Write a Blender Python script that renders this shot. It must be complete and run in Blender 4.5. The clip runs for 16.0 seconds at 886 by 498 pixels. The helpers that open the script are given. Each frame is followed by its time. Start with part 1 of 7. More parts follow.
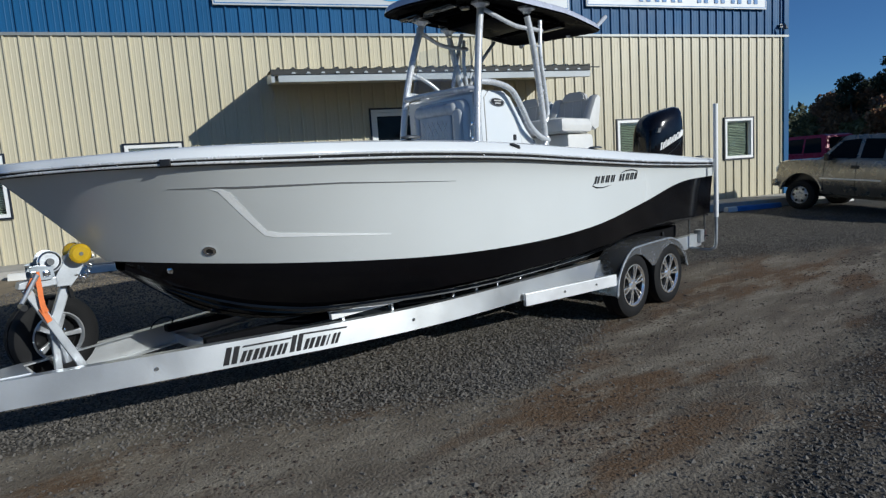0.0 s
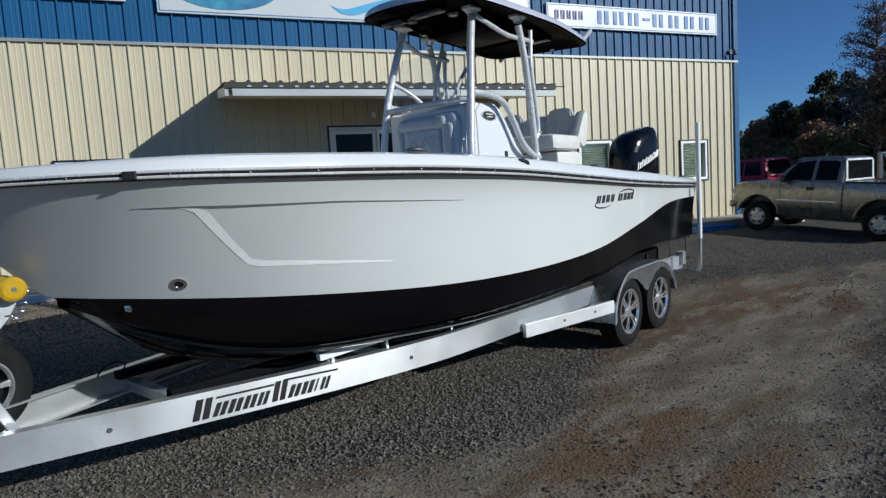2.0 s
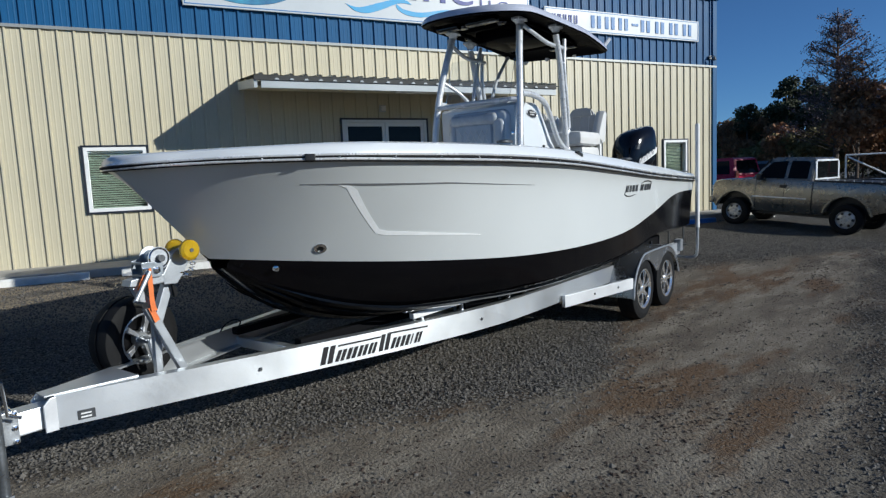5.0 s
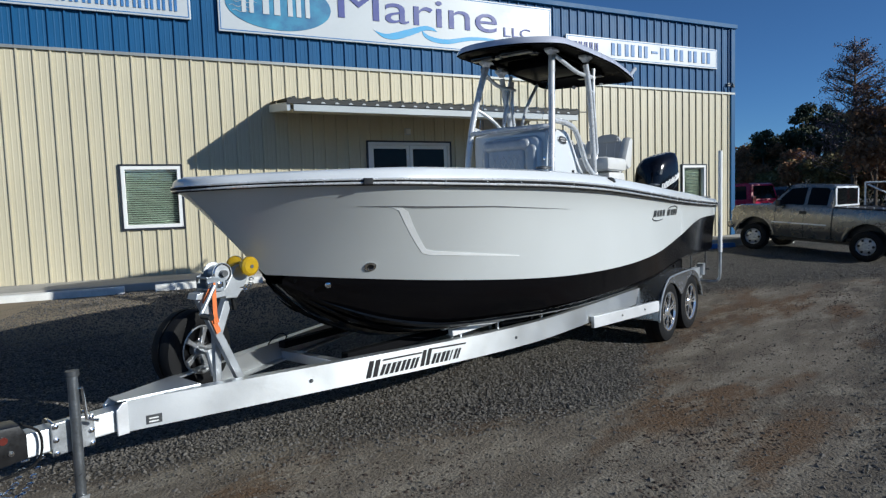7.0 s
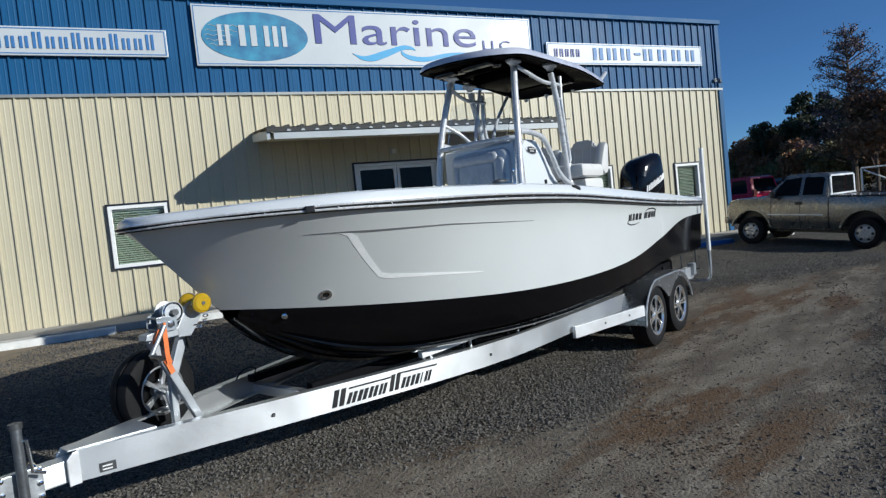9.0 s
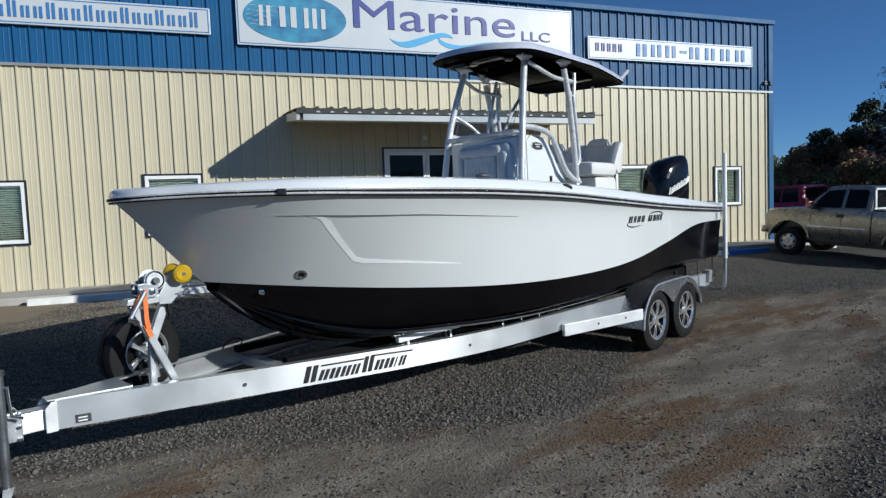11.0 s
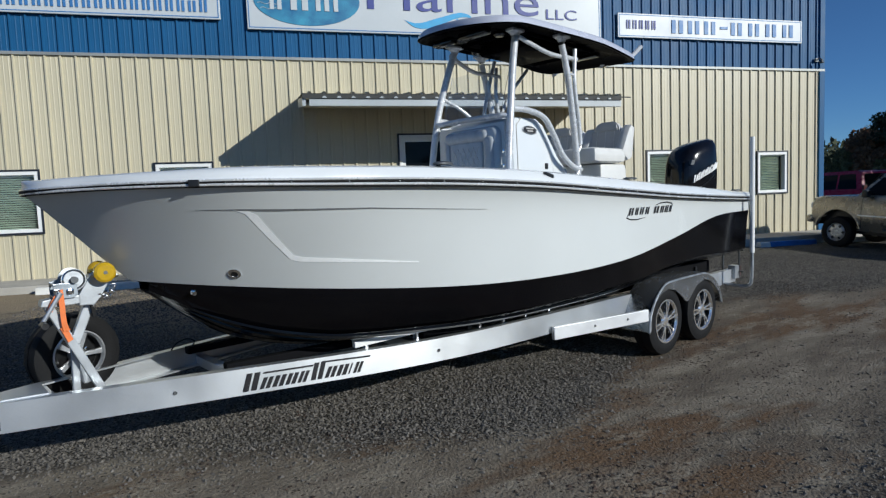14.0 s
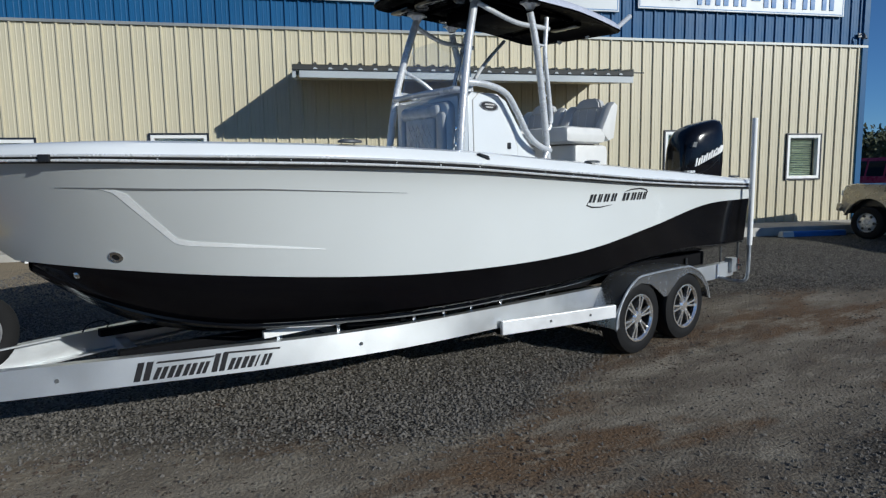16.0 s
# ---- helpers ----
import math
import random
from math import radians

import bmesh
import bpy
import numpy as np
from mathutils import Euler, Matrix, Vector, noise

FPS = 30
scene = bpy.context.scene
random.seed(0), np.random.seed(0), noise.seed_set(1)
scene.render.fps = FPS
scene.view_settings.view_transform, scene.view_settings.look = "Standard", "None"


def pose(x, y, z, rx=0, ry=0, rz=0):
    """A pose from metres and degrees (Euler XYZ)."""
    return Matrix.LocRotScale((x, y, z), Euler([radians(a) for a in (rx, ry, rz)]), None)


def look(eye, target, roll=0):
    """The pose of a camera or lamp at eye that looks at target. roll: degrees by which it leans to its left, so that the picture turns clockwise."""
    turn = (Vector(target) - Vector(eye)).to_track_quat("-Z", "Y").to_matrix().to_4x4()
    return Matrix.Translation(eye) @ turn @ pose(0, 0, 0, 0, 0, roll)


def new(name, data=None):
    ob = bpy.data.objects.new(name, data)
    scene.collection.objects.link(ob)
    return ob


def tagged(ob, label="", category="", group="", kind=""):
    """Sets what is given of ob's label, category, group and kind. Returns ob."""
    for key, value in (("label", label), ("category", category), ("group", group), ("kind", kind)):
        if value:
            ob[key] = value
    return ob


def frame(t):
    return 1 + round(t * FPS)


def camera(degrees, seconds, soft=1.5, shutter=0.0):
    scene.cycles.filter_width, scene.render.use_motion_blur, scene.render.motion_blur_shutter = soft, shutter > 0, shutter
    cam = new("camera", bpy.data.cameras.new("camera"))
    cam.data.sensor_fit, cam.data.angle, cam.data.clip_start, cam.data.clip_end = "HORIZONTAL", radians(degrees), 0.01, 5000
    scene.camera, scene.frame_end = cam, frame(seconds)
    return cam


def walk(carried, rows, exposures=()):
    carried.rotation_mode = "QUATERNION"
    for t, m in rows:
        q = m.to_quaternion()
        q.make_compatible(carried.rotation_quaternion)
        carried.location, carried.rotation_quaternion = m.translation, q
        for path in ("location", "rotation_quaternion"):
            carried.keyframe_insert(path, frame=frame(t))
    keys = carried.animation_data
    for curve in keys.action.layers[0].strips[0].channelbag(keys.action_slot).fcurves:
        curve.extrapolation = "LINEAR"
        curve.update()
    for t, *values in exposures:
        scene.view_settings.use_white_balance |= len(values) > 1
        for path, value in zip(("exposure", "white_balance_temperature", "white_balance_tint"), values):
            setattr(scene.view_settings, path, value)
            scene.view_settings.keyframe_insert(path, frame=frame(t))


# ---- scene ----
cam = camera(71.99, 16.0, soft=1.3)
PATH = [
    (0.0, -0.025, -0.039, 1.740, -0.639, -7.133, 3.786),
    (0.5, -0.037, 0.066, 1.750, -2.467, -7.224, 4.393),
    (1.0, -0.192, 0.229, 1.756, -5.127, -4.944, 5.124),
    (1.5, -0.339, 0.370, 1.750, -6.658, -4.190, 4.489),
    (2.0, -0.448, 0.561, 1.739, -6.072, -5.430, 3.687),
    (2.5, -0.585, 0.736, 1.743, -4.312, -6.076, 3.593),
    (3.0, -0.792, 0.661, 1.741, -5.614, -5.610, 3.790),
    (3.5, -0.947, 0.514, 1.744, -7.813, -5.234, 3.496),
    (6.0, -1.596, -0.302, 1.701, -9.302, -6.623, 2.557),
    (6.5, -1.637, -0.294, 1.727, -8.760, -5.619, 2.293),
    (7.0, -1.647, -0.280, 1.741, -8.025, -4.135, 1.883),
    (7.5, -1.597, -0.293, 1.743, -8.297, -3.509, 2.282),
    (8.0, -1.561, -0.313, 1.741, -8.871, -3.337, 2.837),
    (8.5, -1.474, -0.279, 1.752, -8.060, -2.982, 5.306),
    (9.0, -1.255, -0.253, 1.750, -7.317, -2.691, 5.973),
    (9.5, -1.124, -0.211, 1.726, -6.383, -3.810, 6.274),
    (12.0, -0.480, -0.501, 1.744, -1.322, -3.550, 0.521),
    (12.5, -0.379, -0.420, 1.738, -0.948, -4.300, 2.354),
    (13.0, -0.355, -0.243, 1.749, -1.514, -4.232, 2.298),
    (13.5, -0.280, -0.090, 1.745, -1.040, -4.550, 2.282),
    (14.0, -0.077, 0.098, 1.753, 1.598, -4.611, 2.258),
    (14.5, 0.079, 0.239, 1.735, 3.604, -6.089, 1.582),
    (15.0, 0.220, 0.400, 1.723, 4.523, -7.602, 0.565),
    (15.5, 0.441, 0.492, 1.753, 4.430, -8.258, 1.023),
    (16.0, 0.755, 0.564, 1.776, 5.423, -6.757, 0.870),
]
EXPO = -0.06
walk(cam, [(t, pose(x, y, z, 90 + pitch, roll, yaw)) for t, x, y, z, yaw, pitch, roll in PATH], [(0.0, EXPO - 0.18, 6020, 5), (2.5, EXPO - 0.12, 6020, 5), (6.0, EXPO - 0.02, 6020, 5), (9.0, EXPO, 6020, 5), (12.0, EXPO - 0.05, 6020, 5), (14.5, EXPO - 0.16, 6020, 5), (16.0, EXPO - 0.18, 6020, 5)])

# ---- daylight: low winter sun from the right, clear sky ----
SUN_TO = Vector((0.785, -0.510, 0.350)).normalized()
world = bpy.data.worlds.new("sky")
scene.world = world
world.use_nodes = True
wn = world.node_tree.nodes
bg = wn["Background"]
sky = wn.new("ShaderNodeTexSky")
sky.sky_type = "NISHITA"
sky.sun_disc = False
sky.sun_elevation = math.asin(SUN_TO.z)
sky.sun_rotation = math.atan2(SUN_TO.x, SUN_TO.y)
sky.altitude = 5000
sky.air_density, sky.dust_density, sky.ozone_density = 1.35, 0.0, 7.0
world.node_tree.links.new(sky.outputs[0], bg.inputs[0])
bg.inputs[1].default_value = 0.094
sun_data = bpy.data.lights.new("sun", "SUN")
sun_data.energy, sun_data.angle, sun_data.color = 4.85, radians(0.53), (1.0, 0.95, 0.88)
sun = new("sun", sun_data)
sun.matrix_world = look(SUN_TO * 60, (0, 0, 0))


# ---- materials ----
def material(name, color, rough=0.6, metal=0.0, vary=0.12, scale=6.0, fine=80.0, bump=0.0, color2=None, coat=0.0, spec=0.5, rough_vary=0.1, per_piece=0.0, island=False):
    """Principled surface with variation at two scales and an optional fine relief."""
    m = bpy.data.materials.new(name)
    m.use_nodes = True
    nt = m.node_tree
    n, l = nt.nodes, nt.links
    b = n["Principled BSDF"]
    tc = n.new("ShaderNodeTexCoord")
    big, small = n.new("ShaderNodeTexNoise"), n.new("ShaderNodeTexNoise")
    big.inputs["Scale"].default_value, big.inputs["Detail"].default_value = scale, 5
    small.inputs["Scale"].default_value, small.inputs["Detail"].default_value = fine, 3
    for q in (big, small):
        l.new(tc.outputs["Object"], q.inputs["Vector"])
    both = n.new("ShaderNodeMath")
    both.operation = "MULTIPLY_ADD"
    l.new(small.outputs[0], both.inputs[0])
    both.inputs[1].default_value = 0.45
    l.new(big.outputs[0], both.inputs[2])
    ramp = n.new("ShaderNodeMapRange")
    l.new(both.outputs[0], ramp.inputs[0])
    ramp.inputs[1].default_value, ramp.inputs[2].default_value = 0.45, 1.0
    mix = n.new("ShaderNodeMix")
    mix.data_type = "RGBA"
    l.new(ramp.outputs[0], mix.inputs[0])
    lo = [c * (1 - vary) for c in color]
    hi = list(color2) if color2 else [min(1, c * (1 + vary)) for c in color]
    mix.inputs[6].default_value, mix.inputs[7].default_value = (*lo, 1), (*hi, 1)
    out = mix.outputs[2]
    if per_piece:
        info = n.new("ShaderNodeNewGeometry") if island else n.new("ShaderNodeObjectInfo")
        hsv = n.new("ShaderNodeHueSaturation")
        mr = n.new("ShaderNodeMapRange")
        l.new(info.outputs["Random Per Island" if island else "Random"], mr.inputs[0])
        mr.inputs[3].default_value, mr.inputs[4].default_value = 1 - per_piece, 1 + per_piece
        l.new(mr.outputs[0], hsv.inputs["Value"])
        l.new(out, hsv.inputs["Color"])
        out = hsv.outputs[0]
    l.new(out, b.inputs["Base Color"])
    rr = n.new("ShaderNodeMapRange")
    l.new(both.outputs[0], rr.inputs[0])
    rr.inputs[1].default_value, rr.inputs[2].default_value = 0.45, 1.0
    rr.inputs[3].default_value, rr.inputs[4].default_value = max(0.02, rough - rough_vary), min(1, rough + rough_vary)
    l.new(rr.outputs[0], b.inputs["Roughness"])
    b.inputs["Metallic"].default_value = metal
    b.inputs["Specular IOR Level"].default_value = spec
    b.inputs["Coat Weight"].default_value = coat
    b.inputs["Coat Roughness"].default_value = 0.05
    if bump:
        bp = n.new("ShaderNodeBump")
        bp.inputs["Strength"].default_value, bp.inputs["Distance"].default_value = bump, 0.01
        l.new(small.outputs[0], bp.inputs["Height"])
        l.new(bp.outputs[0], b.inputs["Normal"])
    return m


def glass_material(name, tint, alpha_rough=0.02):
    m = bpy.data.materials.new(name)
    m.use_nodes = True
    b = m.node_tree.nodes["Principled BSDF"]
    b.inputs["Base Color"].default_value = (*tint, 1)
    b.inputs["Transmission Weight"].default_value = 1.0
    b.inputs["Roughness"].default_value = alpha_rough
    b.inputs["IOR"].default_value = 1.45
    return m


M = {}
M["tan"] = material("tan wall metal", (0.525, 0.472, 0.335), 0.45, vary=0.05, scale=0.8, fine=14, rough_vary=0.08, per_piece=0.03)
M["blue"] = material("blue wall metal", (0.016, 0.092, 0.215), 0.5, spec=0.2, vary=0.10, scale=0.8, fine=14, rough_vary=0.08, per_piece=0.05)
M["white"] = material("white paint", (0.78, 0.78, 0.76), 0.45, vary=0.05, scale=2, fine=30)
M["sign"] = material("white sign face", (0.51, 0.54, 0.555), 0.4, vary=0.04, scale=1, fine=20)
M["navy"] = material("dark blue print", (0.045, 0.06, 0.25), 0.5, vary=0.1)
M["skyblue"] = material("light blue print", (0.05, 0.33, 0.6), 0.5, vary=0.1)
M["numberblue"] = material("mid blue print", (0.05, 0.17, 0.40), 0.5, vary=0.1)
M["teal"] = material("blue green print", (0.02, 0.13, 0.33), 0.5, vary=0.3, scale=3, color2=(0.05, 0.3, 0.45))
M["darktrim"] = material("near black trim", (0.018, 0.021, 0.030), 0.4, vary=0.2)
M["concrete"] = material("concrete", (0.42, 0.40, 0.36), 0.9, vary=0.2, scale=2, fine=60, bump=0.4)
M["stopwhite"] = material("white painted concrete", (0.68, 0.67, 0.63), 0.8, vary=0.2, scale=5, fine=60, bump=0.4)
M["stopblue"] = material("blue painted concrete", (0.05, 0.16, 0.42), 0.8, vary=0.2, scale=5, fine=60, bump=0.4)
M["glass"] = glass_material("window glass", (0.9, 0.95, 0.93))
M["blind"] = material("pale green blind", (0.33, 0.39, 0.32), 0.6, vary=0.08, scale=3)
M["room"] = material("dark room", (0.05, 0.05, 0.05), 0.9, vary=0.3)
M["galv"] = material("galvanised gutter", (0.55, 0.56, 0.56), 0.4, metal=0.6, vary=0.15, scale=3, fine=40)
M["gutter"] = material("pale gutter paint", (0.42, 0.45, 0.46), 0.4, vary=0.10, scale=1.5, fine=30)
M["shadeclosure"] = material("dark ribbed closure", (0.035, 0.036, 0.034), 0.7, vary=0.3, scale=4)
M["hullgrey"] = material("light grey gelcoat", (0.61, 0.63, 0.62), 0.24, vary=0.03, scale=1.2, fine=200, coat=0.35, rough_vary=0.05)
# facet catching light and step in shade, painted as pale and dark gelcoat
M["stripe"] = material("lit facet gelcoat", (0.90, 0.91, 0.90), 0.25, vary=0.04, coat=0.3)
M["crease"] = material("shaded crease gelcoat", (0.16, 0.165, 0.17), 0.3, vary=0.1)
M["hullblack"] = material("black gelcoat", (0.003, 0.003, 0.004), 0.12, vary=0.3, scale=2, spec=0.24, rough_vary=0.05)
M["gelwhite"] = material("white gelcoat", (0.68, 0.70, 0.71), 0.2, vary=0.03, scale=2, coat=0.3)
M["rubber"] = material("black rubber", (0.009, 0.009, 0.0095), 0.7, spec=0.2, vary=0.3, scale=9, fine=120, bump=0.2)
M["chrome"] = material("chrome", (0.75, 0.76, 0.78), 0.12, metal=1.0, vary=0.08, rough_vary=0.06)
M["alu"] = material("brushed aluminium", (0.70, 0.72, 0.73), 0.46, metal=0.85, vary=0.05, scale=2.2, fine=90, bump=0.03, rough_vary=0.10)


def brush(m, amount):
    """Rolled metal: the gloss spreads up and down, across the rolling marks."""
    n, l = m.node_tree.nodes, m.node_tree.links
    b = n["Principled BSDF"]
    b.inputs["Anisotropic"].default_value = amount
    up = n.new("ShaderNodeCombineXYZ")
    up.inputs[0].default_value, up.inputs[1].default_value, up.inputs[2].default_value = 0.02, 0.013, 1.0
    l.new(up.outputs[0], b.inputs["Tangent"])


brush(M["alu"], 0.42)
M["hullgrey"].node_tree.nodes["Principled BSDF"].inputs["Coat Roughness"].default_value = 0.32
M["tube"] = material("satin pale tube", (0.60, 0.61, 0.62), 0.28, metal=0.25, vary=0.06, coat=0.2)
M["postalu"] = material("mill finish post", (0.42, 0.44, 0.46), 0.42, metal=0.6, vary=0.12, scale=6, fine=90, bump=0.05)
M["steel"] = material("galvanised steel", (0.42, 0.44, 0.46), 0.4, metal=0.7, vary=0.25, scale=14, fine=120, bump=0.1)
M["darksteel"] = material("dark steel", (0.10, 0.105, 0.11), 0.45, metal=0.5, vary=0.25, scale=14)
M["blackpaint"] = material("black paint", (0.012, 0.012, 0.013), 0.35, vary=0.3, scale=12)
M["letter"] = material("black vinyl", (0.015, 0.014, 0.016), 0.45, vary=0.2)
M["amber"] = material("amber polyurethane", (0.78, 0.50, 0.02), 0.16, vary=0.15, scale=14, coat=0.4)
M["amber"].node_tree.nodes["Principled BSDF"].inputs["Transmission Weight"].default_value = 0.45
M["orange"] = material("orange webbing", (0.75, 0.19, 0.05), 0.7, vary=0.15, scale=20, fine=200, bump=0.3)
M["vinyl"] = material("light grey vinyl", (0.52, 0.51, 0.49), 0.45, vary=0.06, scale=8, fine=150, bump=0.05)
M["vinylwhite"] = material("off-white vinyl", (0.66, 0.65, 0.62), 0.4, vary=0.05, scale=8)
M["motor"] = material("black motor cowl", (0.005, 0.005, 0.007), 0.13, vary=0.3, coat=0.12, spec=0.3, rough_vary=0.04)
M["canopyunder"] = material("black canopy underside", (0.004, 0.004, 0.005), 0.3, vary=0.4, scale=3, spec=0.003)
M["canopygloss"] = material("glossy black moulding", (0.006, 0.006, 0.007), 0.10, vary=0.3, scale=5, spec=0.5)
M["frontgel"] = material("pale blue grey gelcoat", (0.49, 0.515, 0.535), 0.12, vary=0.03, scale=3, coat=0.6)
M["vinylblue"] = material("blue grey seat vinyl", (0.39, 0.41, 0.43), 0.28, vary=0.06, scale=8, fine=150, bump=0.05, coat=0.3)
M["canopytop"] = material("blue grey canopy top", (0.50, 0.52, 0.60), 0.25, vary=0.06, coat=0.4)
M["clear"] = glass_material("clear enclosure", (0.93, 0.95, 0.96))
M["truck"] = material("tan truck paint", (0.31, 0.287, 0.245), 0.28, metal=0.74, vary=0.05, coat=0.6, rough_vary=0.05)
M["carred"] = material("dark red car paint", (0.50, 0.012, 0.055), 0.3, vary=0.08, coat=0.1, spec=0.3)
M["flash"] = material("dull band flashing", (0.30, 0.31, 0.30), 0.5, metal=0.3, vary=0.2, scale=1.2, fine=20)
M["cardark"] = material("dark car paint", (0.02, 0.022, 0.028), 0.25, vary=0.1, coat=0.6)
M["carglass"] = material("dark car glass", (0.006, 0.007, 0.008), 0.05, vary=0.2, spec=0.12, rough_vary=0.02)
M["wheelgrey"] = material("grey alloy", (0.55, 0.55, 0.54), 0.35, metal=0.6, vary=0.1)
M["redlamp"] = material("red lamp lens", (0.10, 0.015, 0.01), 0.25, vary=0.1)
M["whitelamp"] = material("clear lamp lens", (0.7, 0.7, 0.68), 0.15, vary=0.1)
M["redpaint"] = material("red painted tube", (0.55, 0.05, 0.03), 0.4, vary=0.15)
M["bark"] = material("bark", (0.10, 0.075, 0.055), 0.9, vary=0.3, scale=6, fine=40, bump=0.5)
M["barkpale"] = material("pale bark", (0.30, 0.27, 0.23), 0.9, vary=0.3, scale=6, fine=40, bump=0.5)
M["leafdark"] = material("evergreen leaves", (0.050, 0.060, 0.026), 0.75, vary=0.4, scale=1.5, fine=9, per_piece=0.45, island=True)
M["leafbrown"] = material("russet leaves", (0.28, 0.14, 0.065), 0.8, vary=0.4, scale=1.5, fine=9, per_piece=0.4, island=True)
M["leafolive"] = material("olive leaves", (0.20, 0.165, 0.065), 0.8, vary=0.4, scale=1.5, fine=9, per_piece=0.4, island=True)
M["leafpurple"] = material("dull purple brown leaves", (0.17, 0.125, 0.13), 0.8, vary=0.3, scale=1.5, fine=9, per_piece=0.4, island=True)
M["blackmat"] = material("black carpet", (0.006, 0.006, 0.007), 0.95, vary=0.3, scale=20, spec=0.1)
M["spare"] = material("dull alloy rim", (0.48, 0.49, 0.50), 0.35, metal=0.8, vary=0.15)
M["jacksteel"] = material("dull jack steel", (0.22, 0.235, 0.25), 0.35, metal=0.8, vary=0.25, scale=10)
M["winchsteel"] = material("blue grey plated steel", (0.30, 0.33, 0.36), 0.4, metal=0.7, vary=0.2)
M["brightline"] = material("polished rail strip", (0.80, 0.81, 0.81), 0.25, metal=0.4, vary=0.05, coat=1.0)
M["fender"] = material("polished fender", (0.55, 0.58, 0.62), 0.24, metal=0.92, vary=0.15, scale=5, rough_vary=0.08)
M["brightalu"] = material("bright aluminium", (0.82, 0.83, 0.84), 0.4, metal=0.5, vary=0.06, scale=5)
M["rim"] = material("bright alloy rim", (0.84, 0.82, 0.79), 0.20, metal=0.86, vary=0.1, rough_vary=0.08)


# ---- mesh helpers ----
def part(name, bm, mat, parent=None, label="", smooth=False):
    me = bpy.data.meshes.new(name)
    bmesh.ops.recalc_face_normals(bm, faces=bm.faces)
    if smooth:
        for f in bm.faces:
            f.smooth = True
    bm.to_mesh(me)
    bm.free()
    me.materials.append(mat)
    if smooth:
        me.set_sharp_from_angle(angle=radians(35))
    ob = new(name, me)
    if parent:
        ob.parent = parent
    if label:
        ob["label"] = label
    return ob


def shared(name, me, parent, m):
    ob = new(name, me)
    ob.parent = parent
    ob.matrix_basis = m
    return ob


def thing(name, m, label, category, group="", kind=""):
    ob = new(name)
    ob.empty_display_size = 0.1
    ob.matrix_basis = m
    return tagged(ob, label, category, group, kind)


def box(bm, x0, x1, y0, y1, z0, z1, bevel=0.0, m=None):
    r = bmesh.ops.create_cube(bm, size=1.0)
    vs = r["verts"]
    mm = Matrix.LocRotScale(((x0 + x1) / 2, (y0 + y1) / 2, (z0 + z1) / 2), None, (x1 - x0, y1 - y0, z1 - z0))
    bmesh.ops.transform(bm, matrix=(m @ mm) if m else mm, verts=vs)
    if bevel:
        es = list({e for v in vs for e in v.link_edges})
        bmesh.ops.bevel(bm, geom=es, offset=bevel, segments=2, affect="EDGES", profile=0.6)
    return bm


def tube(bm, pts, r, n=10, closed=False, radii=None):
    """A round tube through the points."""
    pts = [Vector(p) for p in pts]
    rings = []
    up = Vector((0.13, 0.21, 0.97)).normalized()
    for i, p in enumerate(pts):
        a = pts[(i - 1) % len(pts)] if closed else pts[max(i - 1, 0)]
        b = pts[(i + 1) % len(pts)] if closed else pts[min(i + 1, len(pts) - 1)]
        t = (b - a).normalized()
        if abs(t.dot(up)) > 0.95:
            up = Vector((0.97, 0.1, 0.2)).normalized()
        u = t.cross(up).normalized()
        v = t.cross(u)
        rr = radii[i] if radii else r
        rings.append([bm.verts.new(p + (u * math.cos(k * math.tau / n) + v * math.sin(k * math.tau / n)) * rr) for k in range(n)])
    m = len(rings)
    for i in range(m if closed else m - 1):
        a, b = rings[i], rings[(i + 1) % m]
        for k in range(n):
            bm.faces.new((a[k], a[(k + 1) % n], b[(k + 1) % n], b[k]))
    if not closed:
        bm.faces.new(rings[0][::-1])
        bm.faces.new(rings[-1])
    return bm


def lathe(bm, profile, n=32, m=None, cap=True):
    """Turn a profile of (radius, height) round the local y axis."""
    rings = []
    for r, h in profile:
        ring = []
        for k in range(n):
            a = k * math.tau / n
            co = Vector((r * math.cos(a), h, r * math.sin(a)))
            ring.append(bm.verts.new(m @ co if m else co))
        rings.append(ring)
    for a, b in zip(rings, rings[1:]):
        for k in range(n):
            bm.faces.new((a[k], a[(k + 1) % n], b[(k + 1) % n], b[k]))
    if cap:
        bm.faces.new(rings[0])
        bm.faces.new(rings[-1][::-1])
    return bm


def prism(bm, poly, y0, y1, m=None, bevel=0.0):
    """A polygon in x and z, given depth along y."""
    a = [bm.verts.new((m @ Vector((x, y0, z))) if m else (x, y0, z)) for x, z in poly]
    b = [bm.verts.new((m @ Vector((x, y1, z))) if m else (x, y1, z)) for x, z in poly]
    k = len(poly)
    fs = [bm.faces.new(a), bm.faces.new(b[::-1])]
    for i in range(k):
        fs.append(bm.faces.new((a[i], b[i], b[(i + 1) % k], a[(i + 1) % k])))
    if bevel:
        es = list({e for f in fs[:2] for e in f.edges})
        bmesh.ops.bevel(bm, geom=es, offset=bevel, segments=2, affect="EDGES", profile=0.6)
    return bm


def loft(bm, sections, cap=True, loop=True):
    """Skin a row of equal-length point rows."""
    rows = [[bm.verts.new(p) for p in s] for s in sections]
    k = len(rows[0])
    for a, b in zip(rows, rows[1:]):
        for i in range(k if loop else k - 1):
            bm.faces.new((a[i], a[(i + 1) % k], b[(i + 1) % k], b[i]))
    if cap and loop:
        bm.faces.new(rows[0][::-1])
        bm.faces.new(rows[-1])
    return bm


